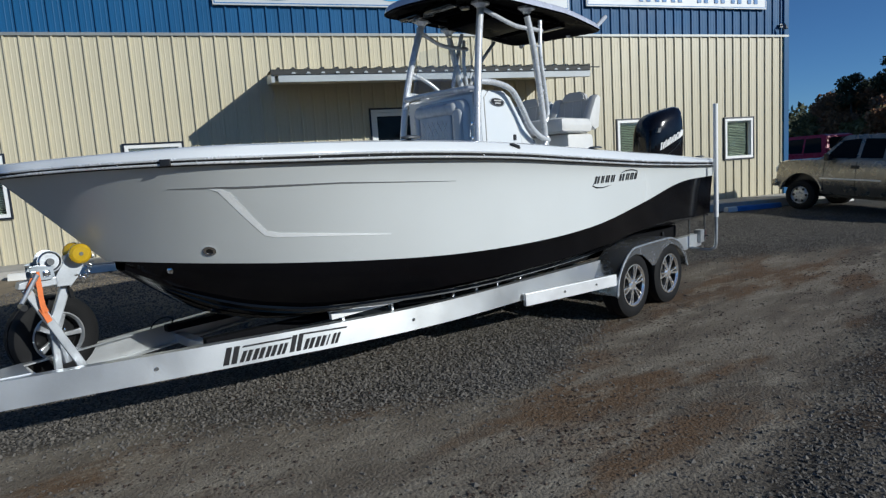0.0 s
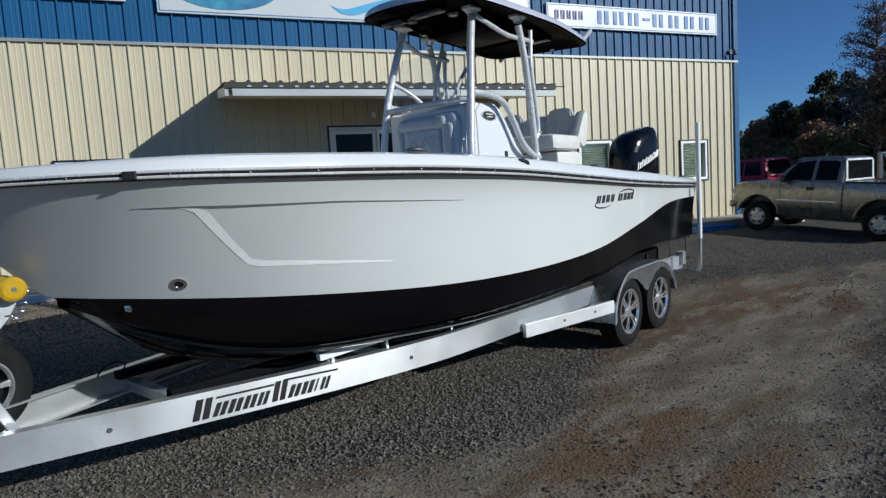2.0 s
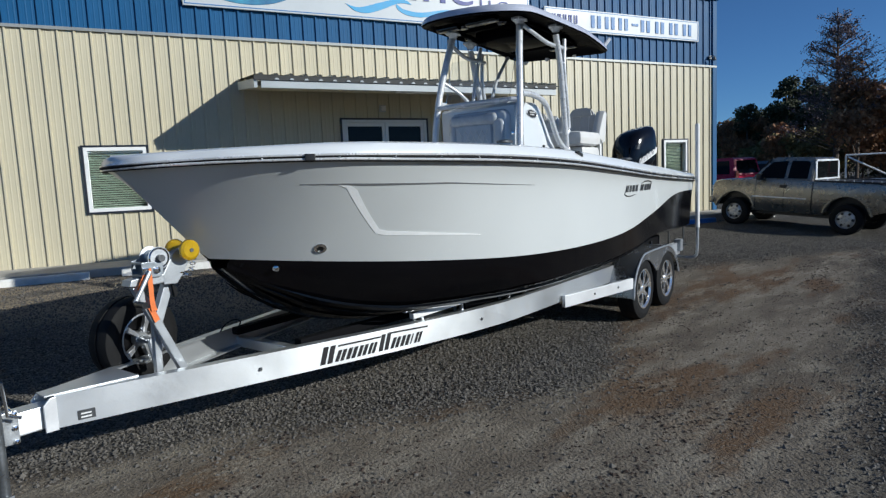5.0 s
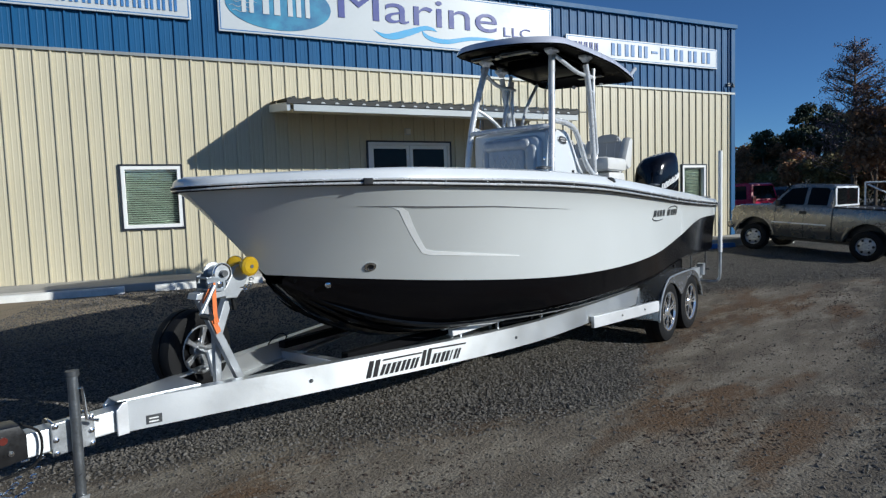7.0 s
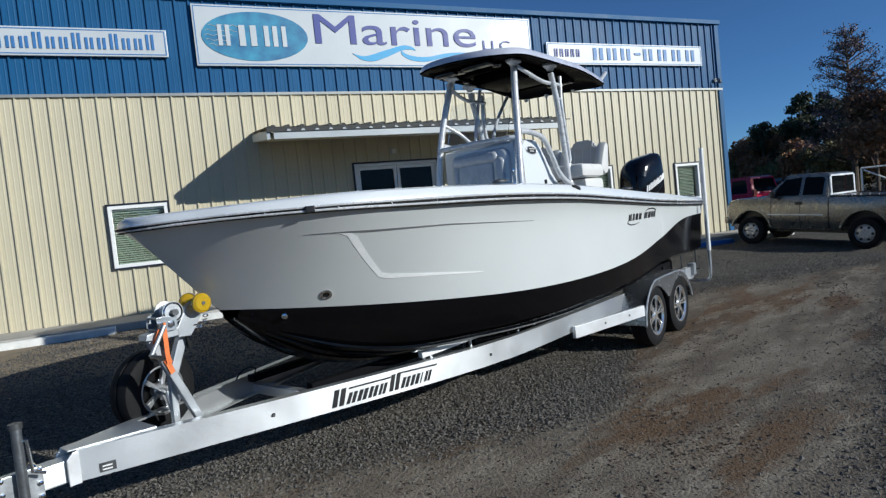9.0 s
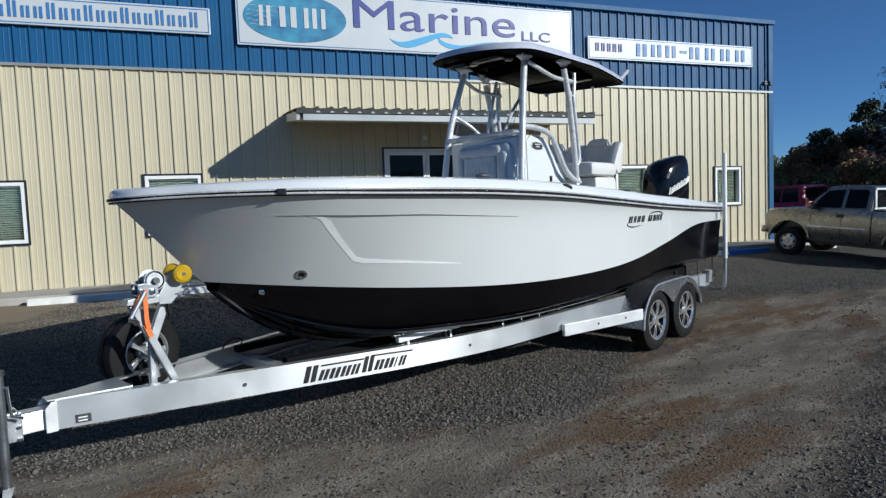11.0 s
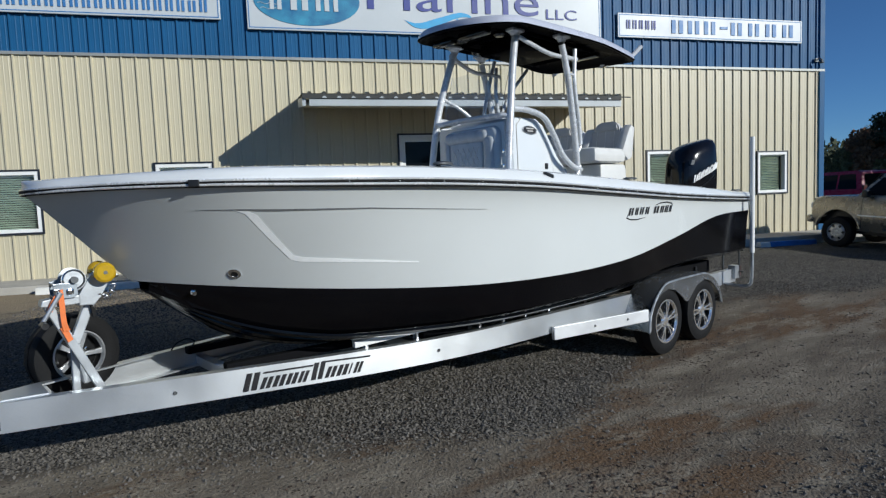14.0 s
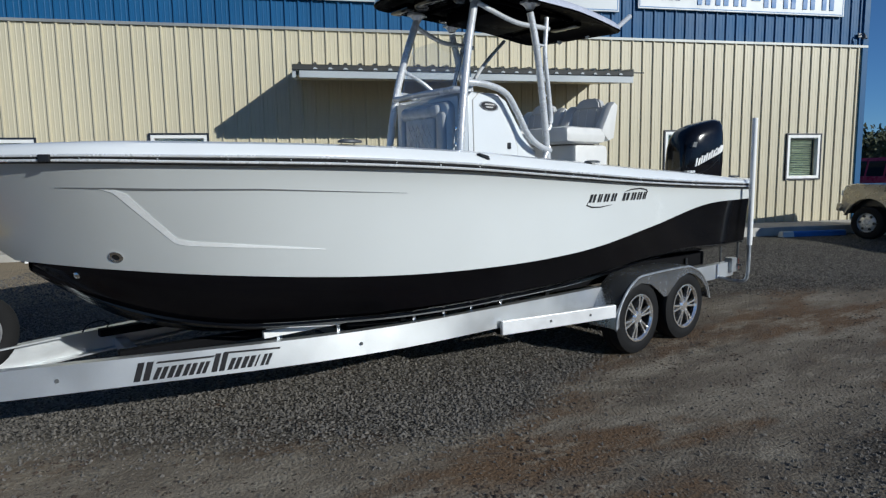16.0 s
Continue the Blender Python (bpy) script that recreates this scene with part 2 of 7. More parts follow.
def smooth_path(pts, n=6):
    """A finer path through the points."""
    pts = [Vector(p) for p in pts]
    out = []
    for i in range(len(pts) - 1):
        p0, p1, p2, p3 = pts[max(i - 1, 0)], pts[i], pts[i + 1], pts[min(i + 2, len(pts) - 1)]
        for k in range(n):
            t = k / n
            out.append(0.5 * (2 * p1 + (p2 - p0) * t + (2 * p0 - 5 * p1 + 4 * p2 - p3) * t * t + (3 * p1 - p0 - 3 * p2 + p3) * t ** 3))
    return out + [pts[-1]]


def curve_at(xs, ys, x):
    """Cubic through the table xs, ys."""
    i = max(0, min(len(xs) - 2, int(np.searchsorted(xs, x, side="right")) - 1))
    g = np.gradient(np.array(ys, float), np.array(xs, float))
    h = xs[i + 1] - xs[i]
    t = min(max((x - xs[i]) / h, 0), 1)
    return float((2 * t ** 3 - 3 * t ** 2 + 1) * ys[i] + (t ** 3 - 2 * t ** 2 + t) * h * g[i] + (3 * t ** 2 - 2 * t ** 3) * ys[i + 1] + (t ** 3 - t ** 2) * h * g[i + 1])


def sstep(a, b, x):
    t = min(max((x - a) / (b - a), 0), 1)
    return t * t * (3 - 2 * t)


# ---- frames of the plan ----
WALL_TURN, WALL_Q = 16.975, 13.227
WALL_DIR = Vector((math.cos(radians(WALL_TURN)), math.sin(radians(WALL_TURN))))
WALL_IN = Vector((-WALL_DIR.y, WALL_DIR.x))
SITE = pose(WALL_IN.x * WALL_Q, WALL_IN.y * WALL_Q, 0, 0, 0, WALL_TURN)  # x along the wall, y into it
BOAT = pose(-2.461, 3.960, 0, 0, 0, 45.52)  # x from the bow aft, y to starboard
TRAILER = BOAT @ pose(0, 0.16, 0, 0, 0, -2.0)


def ground_height(a, q):
    """The lot's height: a along the wall, q the distance from the far side."""
    left = 0.43 * sstep(6.0, 11.4, q)
    right = 0.17 * sstep(3.2, 7.4, q) + 0.20 * sstep(8.4, 11.2, q)
    dip = 0.05 * math.exp(-((a - 4.2) / 2.4) ** 2 - ((q - 5.5) / 1.3) ** 2)
    return left + (right - left) * sstep(3.5, 10.0, a) - dip


# ---- ground ----
def build_ground():
    bm = bmesh.new()
    axis = [-400, -250, -150, -90, -60, -40, -28] + [-20 + 0.8 * i for i in range(63)] + [34, 44, 60, 90, 150, 250, 400]
    qs = [-400, -200, -100, -50, -25, -12] + [-6 + 0.5 * i for i in range(56)] + [24, 30, 40, 60, 100, 180, 400]
    grid = []
    for a in axis:
        row = []
        for q in qs:
            p = WALL_DIR * a + WALL_IN * q
            h = ground_height(a, q) + 0.012 * noise.noise((a * 0.6, q * 0.6, 0)) * (abs(a) < 30)
            row.append(bm.verts.new((p.x, p.y, h)))
        grid.append(row)
    for r0, r1 in zip(grid, grid[1:]):
        for i in range(len(qs) - 1):
            bm.faces.new((r0[i], r1[i], r1[i + 1], r0[i + 1]))
    m = bpy.data.materials.new("gravel and dirt")
    m.use_nodes = True
    n, l = m.node_tree.nodes, m.node_tree.links
    b = n["Principled BSDF"]
    tc = n.new("ShaderNodeTexCoord")

    def noise_tex(scale, detail=6, rough=0.6, dist=0.0):
        t = n.new("ShaderNodeTexNoise")
        t.inputs["Scale"].default_value, t.inputs["Detail"].default_value = scale, detail
        t.inputs["Roughness"].default_value, t.inputs["Distortion"].default_value = rough, dist
        return t

    def ramp(src, lo, hi):
        r = n.new("ShaderNodeMapRange")
        r.interpolation_type = "SMOOTHSTEP"
        l.new(src, r.inputs[0])
        r.inputs[1].default_value, r.inputs[2].default_value = lo, hi
        return r.outputs[0]

    def mixc(fac, a, bcol):
        k = n.new("ShaderNodeMix")
        k.data_type = "RGBA"
        l.new(fac, k.inputs[0])
        for s, v in ((6, a), (7, bcol)):
            if isinstance(v, tuple):
                k.inputs[s].default_value = (*v, 1)
            else:
                l.new(v, k.inputs[s])
        return k.outputs[2]

    def math_node(op, u, v=None, w=None):
        k = n.new("ShaderNodeMath")
        k.operation = op
        for i, s in enumerate((u, v, w)):
            if s is None:
                continue
            if isinstance(s, (int, float)):
                k.inputs[i].default_value = s
            else:
                l.new(s, k.inputs[i])
        return k.outputs[0]

    turned = n.new("ShaderNodeMapping")
    turned.inputs["Rotation"].default_value = (0, 0, radians(-36))
    l.new(tc.outputs["Object"], turned.inputs["Vector"])
    stretch = n.new("ShaderNodeMapping")
    stretch.inputs["Scale"].default_value = (0.38, 1.0, 1.0)
    l.new(turned.outputs[0], stretch.inputs["Vector"])
    warp = noise_tex(9, 3)
    l.new(tc.outputs["Object"], warp.inputs["Vector"])
    shift = n.new("ShaderNodeMix")
    shift.data_type = "RGBA"
    shift.blend_type = "LINEAR_LIGHT"
    shift.inputs[0].default_value = 0.02
    l.new(tc.outputs["Object"], shift.inputs[6])
    l.new(warp.outputs["Color"], shift.inputs[7])

    def cells(scale):
        v = n.new("ShaderNodeTexVoronoi")
        v.inputs["Scale"].default_value = scale
        l.new(shift.outputs[2], v.inputs["Vector"])
        return v
    stones, pits = cells(44), cells(24)
    grit, patch, dirt, fine, rust = noise_tex(170, 3), noise_tex(0.8, 7, 0.62, 0.15), noise_tex(1.6, 8, 0.66, 0.15), noise_tex(26, 6, 0.7, 0.3), noise_tex(1.1, 5, 0.6, 0.1)
    for t in (grit, fine):
        l.new(tc.outputs["Object"], t.inputs["Vector"])
    for t in (patch, dirt, rust):
        l.new(stretch.outputs[0], t.inputs["Vector"])
    sep = n.new("ShaderNodeSeparateColor")
    l.new(stones.outputs["Color"], sep.inputs[0])
    rock = mixc(ramp(sep.outputs[0], 0.1, 0.95), (0.062, 0.056, 0.047), (0.215, 0.195, 0.162))
    rock = mixc(ramp(grit.outputs[0], 0.4, 0.8), rock, (0.140, 0.128, 0.109))
    # crevice shade between the stones is put into the colour
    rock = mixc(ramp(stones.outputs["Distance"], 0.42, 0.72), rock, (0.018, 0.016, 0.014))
    soil = mixc(ramp(dirt.outputs[0], 0.34, 0.66), (0.118, 0.096, 0.072), (0.215, 0.184, 0.142))
    soil = mixc(ramp(rust.outputs[0], 0.49, 0.60), soil, (0.128, 0.080, 0.045))
    damp = noise_tex(0.55, 6, 0.68, 0.4)
    l.new(stretch.outputs[0], damp.inputs["Vector"])
    soil = mixc(math_node("MULTIPLY", ramp(damp.outputs[0], 0.53, 0.64), ramp(fine.outputs[0], 0.25, 0.6)), soil, (0.058, 0.047, 0.037))
    streak = noise_tex(3.2, 7, 0.7, 0.1)
    l.new(stretch.outputs[0], streak.inputs["Vector"])
    soil = mixc(math_node("MULTIPLY", ramp(streak.outputs[0], 0.48, 0.66), ramp(fine.outputs[0], 0.30, 0.60)), soil, (0.275, 0.244, 0.189))
    # small stones pressed into the dirt
    soil = mixc(math_node("MULTIPLY", ramp(sep.outputs[1], 0.55, 0.75), math_node("SUBTRACT", 0.55, ramp(stones.outputs["Distance"], 0.30, 0.60))), soil, rock)
    psep = n.new("ShaderNodeSeparateColor")
    l.new(pits.outputs["Color"], psep.inputs[0])
    speck = math_node("MULTIPLY", math_node("SUBTRACT", 1.0, ramp(pits.outputs["Distance"], 0.16, 0.34)), ramp(math_node("ADD", math_node("MULTIPLY", psep.outputs[0], 0.45), dirt.outputs[0]), 0.86, 0.96))
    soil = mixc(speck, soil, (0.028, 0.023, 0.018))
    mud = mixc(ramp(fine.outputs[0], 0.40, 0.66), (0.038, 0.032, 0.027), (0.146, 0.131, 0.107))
    # the same gap shade, coloured into the mud
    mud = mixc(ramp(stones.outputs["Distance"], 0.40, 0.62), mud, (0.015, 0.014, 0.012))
    # the wheel lane: bare dirt on the near side of a bending edge, churned dark gravel to its right
    xyz = n.new("ShaderNodeSeparateXYZ")
    l.new(tc.outputs["Object"], xyz.inputs[0])
    px, py = xyz.outputs[0], xyz.outputs[1]
    edge = math_node("MULTIPLY_ADD", px, 0.13, 4.55)
    edge = math_node("MULTIPLY_ADD", ramp(px, 0.4, 3.4), 4.2, edge)
    wob = math_node("MULTIPLY_ADD", patch.outputs[0], 1.5, -0.75)
    lane = ramp(math_node("ADD", math_node("SUBTRACT", edge, py), wob), -0.30, 0.30)
    turn = math_node("SUBTRACT", math_node("SUBTRACT", px, 1.5), math_node("SUBTRACT", py, 3.4))
    churn = ramp(math_node("ADD", turn, math_node("MULTIPLY", wob, 1.6)), -0.2, 0.7)
    churn = math_node("MULTIPLY", churn, math_node("MULTIPLY_ADD", ramp(dirt.outputs[0], 0.42, 0.60), -0.55, 1.0))
    far = math_node("MULTIPLY", ramp(py, 7.0, 8.6), math_node("SUBTRACT", 1.0, ramp(px, 0.0, 4.0)))
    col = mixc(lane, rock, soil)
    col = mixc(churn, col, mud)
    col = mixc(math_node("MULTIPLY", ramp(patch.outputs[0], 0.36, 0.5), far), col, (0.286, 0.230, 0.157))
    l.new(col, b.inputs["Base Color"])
    b.inputs["Roughness"].default_value = 0.92
    b.inputs["Specular IOR Level"].default_value = 0.25
    edgy = math_node("MULTIPLY", stones.outputs["Distance"], math_node("MULTIPLY_ADD", lane, -0.5, 1.0))
    h = math_node("MULTIPLY_ADD", dirt.outputs[0], 1.0, edgy)
    h = math_node("MULTIPLY_ADD", fine.outputs[0], 0.3, h)
    h = math_node("MULTIPLY_ADD", grit.outputs[0], 0.35, h)
    h = math_node("MULTIPLY_ADD", speck, 0.7, h)
    bump = n.new("ShaderNodeBump")
    bump.inputs["Strength"].default_value, bump.inputs["Distance"].default_value = 0.8, 0.022
    bump.invert = True
    l.new(h, bump.inputs["Height"])
    l.new(bump.outputs[0], b.inputs["Normal"])
    ob = part("ground", bm, m, smooth=True)
    tagged(ob, "dark grey gravel lot with brown muddy wheel tracks", "ground", kind="structure")


build_ground()

# ---- the boat dealer's building ----
A0, A1 = -20.0, 14.02  # wall ends along its length
BAND, EAVE, SLAB = 4.73, 6.62, 0.56
WINDOWS = [(-5.45, -4.27, 1.43, 2.60), (-2.27, -1.20, 1.47, 2.68), (8.72, 9.74, 1.55, 2.74), (11.96, 12.90, 1.59, 2.66)]
DOOR = (2.62, 4.62, SLAB, 3.18)
OPENINGS = WINDOWS + [DOOR]
RIB = 0.2585


def rib_height(x):
    """Depth of the trapezoid ribs of the wall sheet, at x along the wall."""
    u = (x % RIB) / RIB
    return 0.034 * min(1, max(0, (0.085 - abs(u - 0.5)) / 0.035)) + 0.003 * (abs(abs(u - 0.5) - 0.33) < 0.04)


def sheet(bm, a0, a1, z0, z1):
    xs = {a0, a1}
    k = math.floor(a0 / RIB) - 1
    while k * RIB < a1 + RIB:
        for u in (0.12, 0.14, 0.20, 0.22, 0.41, 0.45, 0.55, 0.59, 0.78, 0.80, 0.86, 0.88):
            x = (k + u) * RIB
            if a0 < x < a1:
                xs.add(x)
        k += 1
    xs = sorted(xs)
    lo = [bm.verts.new((x, -rib_height(x) - 0.003, z0)) for x in xs]
    hi = [bm.verts.new((x, -rib_height(x) - 0.003, z1)) for x in xs]
    for i in range(len(xs) - 1):
        bm.faces.new((lo[i], lo[i + 1], hi[i + 1], hi[i]))


def build_wall():
    wall = thing("wall_front", SITE, "tan and blue ribbed metal building wall", "wall", kind="structure")
    core = bmesh.new()
    cuts = sorted({A0, A1} | {v for o in OPENINGS for v in o[:2]})
    for a, b in zip(cuts, cuts[1:]):
        mid = (a + b) / 2
        o = next((o for o in OPENINGS if o[0] < mid < o[1]), None)
        if o:
            if o[2] > SLAB:
                box(core, a, b, 0, 0.2, 0, o[2])
            box(core, a, b, 0, 0.2, o[3], EAVE)
        else:
            box(core, a, b, 0, 0.2, 0, EAVE)
    part("wall_core", core, M["tan"], wall)
    W3 = 3 * RIB
    k = math.floor(A0 / W3)
    while k * W3 < A1:
        a, b = max(k * W3, A0), min((k + 1) * W3, A1)
        bm = bmesh.new()
        edges = sorted({a, b} | {v for o in OPENINGS for v in o[:2] if a < v < b})
        for p, q in zip(edges, edges[1:]):
            o = next((o for o in OPENINGS if o[0] - 0.01 < (p + q) / 2 < o[1] + 0.01), None)
            if o:
                if o[2] > SLAB + 0.05:
                    sheet(bm, p, q, SLAB, o[2])
                sheet(bm, p, q, o[3], BAND)
            else:
                sheet(bm, p, q, SLAB, BAND)
        part("wall_panel", bm, M["tan"], wall)
        bm = bmesh.new()
        sheet(bm, a, b, BAND + 0.05, EAVE)
        part("upper_panel", bm, M["blue"], wall)
        k += 1
    bm = bmesh.new()
    box(bm, A0, A1 + 0.05, -0.055, 0.0, BAND - 0.01, BAND + 0.045)
    part("band_flashing", bm, M["flash"], wall)
    bm = bmesh.new()
    box(bm, A0, A1 + 0.1, -0.10, 0.3, EAVE, EAVE + 0.12, 0.01)
    part("eave_trim", bm, M["blue"], wall)
    bm = bmesh.new()
    box(bm, A1 - 0.10, A1 + 0.06, -0.05, 0.12, SLAB, EAVE, 0.008)
    part("corner_trim", bm, M["blue"], wall)
    return wall


build_wall()


def build_shell():
    bm = bmesh.new()
    box(bm, A1 - 0.2, A1, 0.2, 24, 0, EAVE)
    tagged(part("wall_side", bm, M["blue"]), "blue metal side wall of the building", "wall", kind="structure").matrix_basis = SITE
    bm = bmesh.new()
    box(bm, A0, A1, 24, 24.2, 0, EAVE)
    tagged(part("wall_back", bm, M["tan"]), "tan metal back wall of the building", "wall", kind="structure").matrix_basis = SITE
    bm = bmesh.new()
    box(bm, A0 - 0.2, A0, 0, 24.2, 0, EAVE)
    tagged(part("wall_end", bm, M["tan"]), "tan metal end wall of the building", "wall", kind="structure").matrix_basis = SITE
    bm = bmesh.new()
    prism(bm, [(0.3, EAVE + 0.12), (12, EAVE + 1.0), (24.2, EAVE + 0.12), (24.2, EAVE), (0.3, EAVE)], A0, A1, m=Matrix(((0, 1, 0, 0), (1, 0, 0, 0), (0, 0, 1, 0), (0, 0, 0, 1))))
    tagged(part("roof", bm, M["galv"]), "low metal roof of the building", "roof", kind="structure").matrix_basis = SITE
    # added dark board: its colour stands for the unlit rooms behind the windows
    bm = bmesh.new()
    box(bm, A0, A1 - 0.2, 2.2, 2.3, 0, 4)
    tagged(part("dark_board", bm, M["room"]), "dark board added behind the windows for unlit rooms", "wall", kind="structure").matrix_basis = SITE
    bm = bmesh.new()
    box(bm, A0, A1 + 0.6, -1.25, 0.0, 0.0, SLAB, 0.02)
    tagged(part("pavement", bm, M["concrete"]), "pale concrete walkway along the building", "pavement", kind="structure").matrix_basis = SITE


build_shell()


def build_window(i, o):
    a0, a1, z0, z1 = o
    win = thing(f"window_{i}", SITE @ pose(a0, 0, z0), "white framed window with half-open pale blinds and dark outer trim", "window", kind="structure")
    w, h = a1 - a0, z1 - z0

    def frame_bars(name, t, y0, y1, mat, inset):
        for x0, x1, zz0, zz1 in ((inset, w - inset, inset, inset + t), (inset, w - inset, h - inset - t, h - inset), (inset, inset + t, inset + t, h - inset - t), (w - inset - t, w - inset, inset + t, h - inset - t)):
            bm = bmesh.new()
            box(bm, x0, x1, y0, y1, zz0, zz1, 0.004)
            part(name, bm, mat, win)
    frame_bars("outer_trim", 0.036, -0.05, 0.06, M["darktrim"], -0.021)
    frame_bars("window_frame", 0.065, -0.04, 0.08, M["white"], 0.017)
    bm = bmesh.new()
    box(bm, 0.06, w - 0.06, 0.03, 0.038, 0.06, h - 0.06)
    pane = part("pane", bm, M["glass"], win)
    pane.visible_shadow = False
    me = None
    n = int((h - 0.16) / 0.042)
    for k in range(n):
        z = 0.09 + k * 0.042
        if me is None:
            bm = bmesh.new()
            box(bm, 0.09, w - 0.09 - 0.06 * (i == 4), -0.019, 0.019, -0.0015, 0.0015)
            first = part("blind_slat", bm, M["blind"], win)
            me = first.data
            first.matrix_basis = pose(0, 0.085, z, -38)
        else:
            shared("blind_slat", me, win, pose(0, 0.085, z, -38))
    bm = bmesh.new()
    box(bm, 0.085, w - 0.085, 0.06, 0.11, h - 0.115, h - 0.085)
    part("blind_rail", bm, M["white"], win)


for i, o in enumerate(WINDOWS):
    build_window(i + 1, o)


def build_door():
    a0, a1, z0, z1 = DOOR
    w, h = a1 - a0, z1 - z0
    d = thing("door_1", SITE @ pose(a0, 0, z0), "white framed double glass entrance door, closed", "door", kind="structure")
    for x0, x1, zz0, zz1 in ((-0.035, 0.0, 0, h + 0.035), (w, w + 0.035, 0, h + 0.035), (0.0, w, h, h + 0.035)):
        bm = bmesh.new()
        box(bm, x0, x1, -0.05, 0.1, zz0, zz1, 0.004)
        part("outer_trim", bm, M["darktrim"], d)
    for x0, x1, zz0, zz1 in ((0.0, 0.06, 0, h - 0.06), (w - 0.06, w, 0, h - 0.06), (0.0, w, h - 0.06, h)):
        bm = bmesh.new()
        box(bm, x0, x1, -0.03, 0.1, zz0, zz1, 0.004)
        part("door_frame", bm, M["white"], d)
    for s in (0, 1):
        x0 = 0.06 + s * (w - 0.12) / 2
        x1 = x0 + (w - 0.12) / 2
        bm = bmesh.new()
        for b0, b1, c0, c1 in ((x0 + 0.005, x0 + 0.075, 0.01, h - 0.065), (x1 - 0.075, x1 - 0.005, 0.01, h - 0.065), (x0 + 0.075, x1 - 0.075, 0.01, 0.28), (x0 + 0.075, x1 - 0.075, h - 0.14, h - 0.065)):
            box(bm, b0, b1, 0.0, 0.06, c0, c1)
        leaf = part("door_leaf", bm, M["white"], d)
        bm = bmesh.new()
        box(bm, x0 + 0.075, x1 - 0.075, 0.025, 0.035, 0.28, h - 0.14)
        part("pane", bm, M["carglass"], leaf, "dark glass pane")
        hx = x1 - 0.04 if s == 0 else x0 + 0.04
        bm = bmesh.new()
        tube(bm, [(hx, 0, 0.9), (hx, -0.06, 0.92), (hx, -0.06, 1.25), (hx, 0, 1.27)], 0.012, 8)
        part("handle", bm, M["chrome"], leaf)


build_door()


def build_awning():
    aw = thing("awning", SITE @ pose(0.53, 0, -0.03), "tan corrugated metal awning with white gutter over the entrance", "awning")
    L, D = 6.36, 1.88
    bm = bmesh.new()
    xs = []
    x = 0.0
    while x < L:
        for u, hgt in ((0.0, 0), (0.36, 0), (0.43, 0.035), (0.57, 0.035), (0.64, 0)):
            if x + u * RIB <= L:
                xs.append((x + u * RIB, hgt))
        x += RIB
    for top in (0, -0.006):
        a = [bm.verts.new((px, -0.02, 3.98 + hh + top)) for px, hh in xs]
        b = [bm.verts.new((px, -D - 0.05, 3.755 + hh + top)) for px, hh in xs]
        for i in range(len(xs) - 1):
            bm.faces.new((a[i], a[i + 1], b[i + 1], b[i]))
    part("roof_sheet", bm, M["tan"], aw)
    # closure strip; shade under the sheet's edge is put into its dark colour
    bm = bmesh.new()
    rows = [[Vector((px, -D - 0.045, 3.665)), Vector((px, -D - 0.045, 3.751 + hh)), Vector((px, -D - 0.03, 3.751 + hh)), Vector((px, -D - 0.03, 3.665))] for px, hh in xs]
    loft(bm, rows)
    part("rib_closure", bm, M["shadeclosure"], aw, "ribbed closure strip, dark for the shade under the sheet")
    me = None
    for k in range(1, int(L / RIB)):
        if me is None:
            bm = bmesh.new()
            prism(bm, [(-0.042, 0), (-0.02, 0.032), (0.02, 0.032), (0.042, 0)], -0.012, 0.004, bevel=0.003)
            cap = part("rib_end", bm, M["gutter"], aw)
            cap.matrix_basis = pose((k + 0.5) * RIB, -D - 0.05, 3.674)
            me = cap.data
        else:
            shared("rib_end", me, aw, pose((k + 0.5) * RIB, -D - 0.05, 3.674))
    bm = bmesh.new()
    tube(bm, [(L - 0.2, -D - 0.03, 3.725), (L + 0.22, -D - 0.02, 3.725)], 0.012, 6)
    part("edge_rod", bm, M["darksteel"], aw)
    bm = bmesh.new()
    prism(bm, [(0, 3.54), (0, 3.68), (0.02, 3.70), (0.02, 3.56), (0.10, 3.56), (0.10, 3.54)], 0.12, L, m=Matrix(((0, 1, 0, 0), (1, 0, 0, -D - 0.02), (0, 0, 1, 0), (0, 0, 0, 1))))
    part("gutter", bm, M["gutter"], aw, "pale painted gutter")
    for px in (0.03, L - 0.03):
        bm = bmesh.new()
        prism(bm, [(-D, 3.54), (-D, 3.69), (-0.04, 3.93), (-0.04, 3.78)], px - 0.03, px + 0.03, m=Matrix(((0, 1, 0, 0), (1, 0, 0, 0), (0, 0, 1, 0), (0, 0, 0, 1))))
        part("end_board", bm, M["gutter"], aw)
    bm = bmesh.new()
    prism(bm, [(-D + 0.1, 3.58), (-D + 0.1, 3.62), (-0.04, 3.82), (-0.04, 3.78)], 0.06, L - 0.06, m=Matrix(((0, 1, 0, 0), (1, 0, 0, 0), (0, 0, 1, 0), (0, 0, 0, 1))))
    part("soffit", bm, M["tan"], aw)
    return aw


build_awning()


def bars(parent, mat, items, y, name="letter_bar", skew=0.0, thick=0.012):
    """Plain upright bars for writing: x, width, z, height."""
    for x, w, z, h in items:
        strokes = [(x, w)] if h < 0.13 or w < 0.1 else [(x, w * 0.34), (x + w * 0.62, w * 0.34)]
        for x0, w0 in strokes:
            bm = bmesh.new()
            prism(bm, [(x0, z), (x0 + w0, z), (x0 + w0 + skew * h, z + h), (x0 + skew * h, z + h)], y, y + thick)
            part(name, bm, mat, parent)


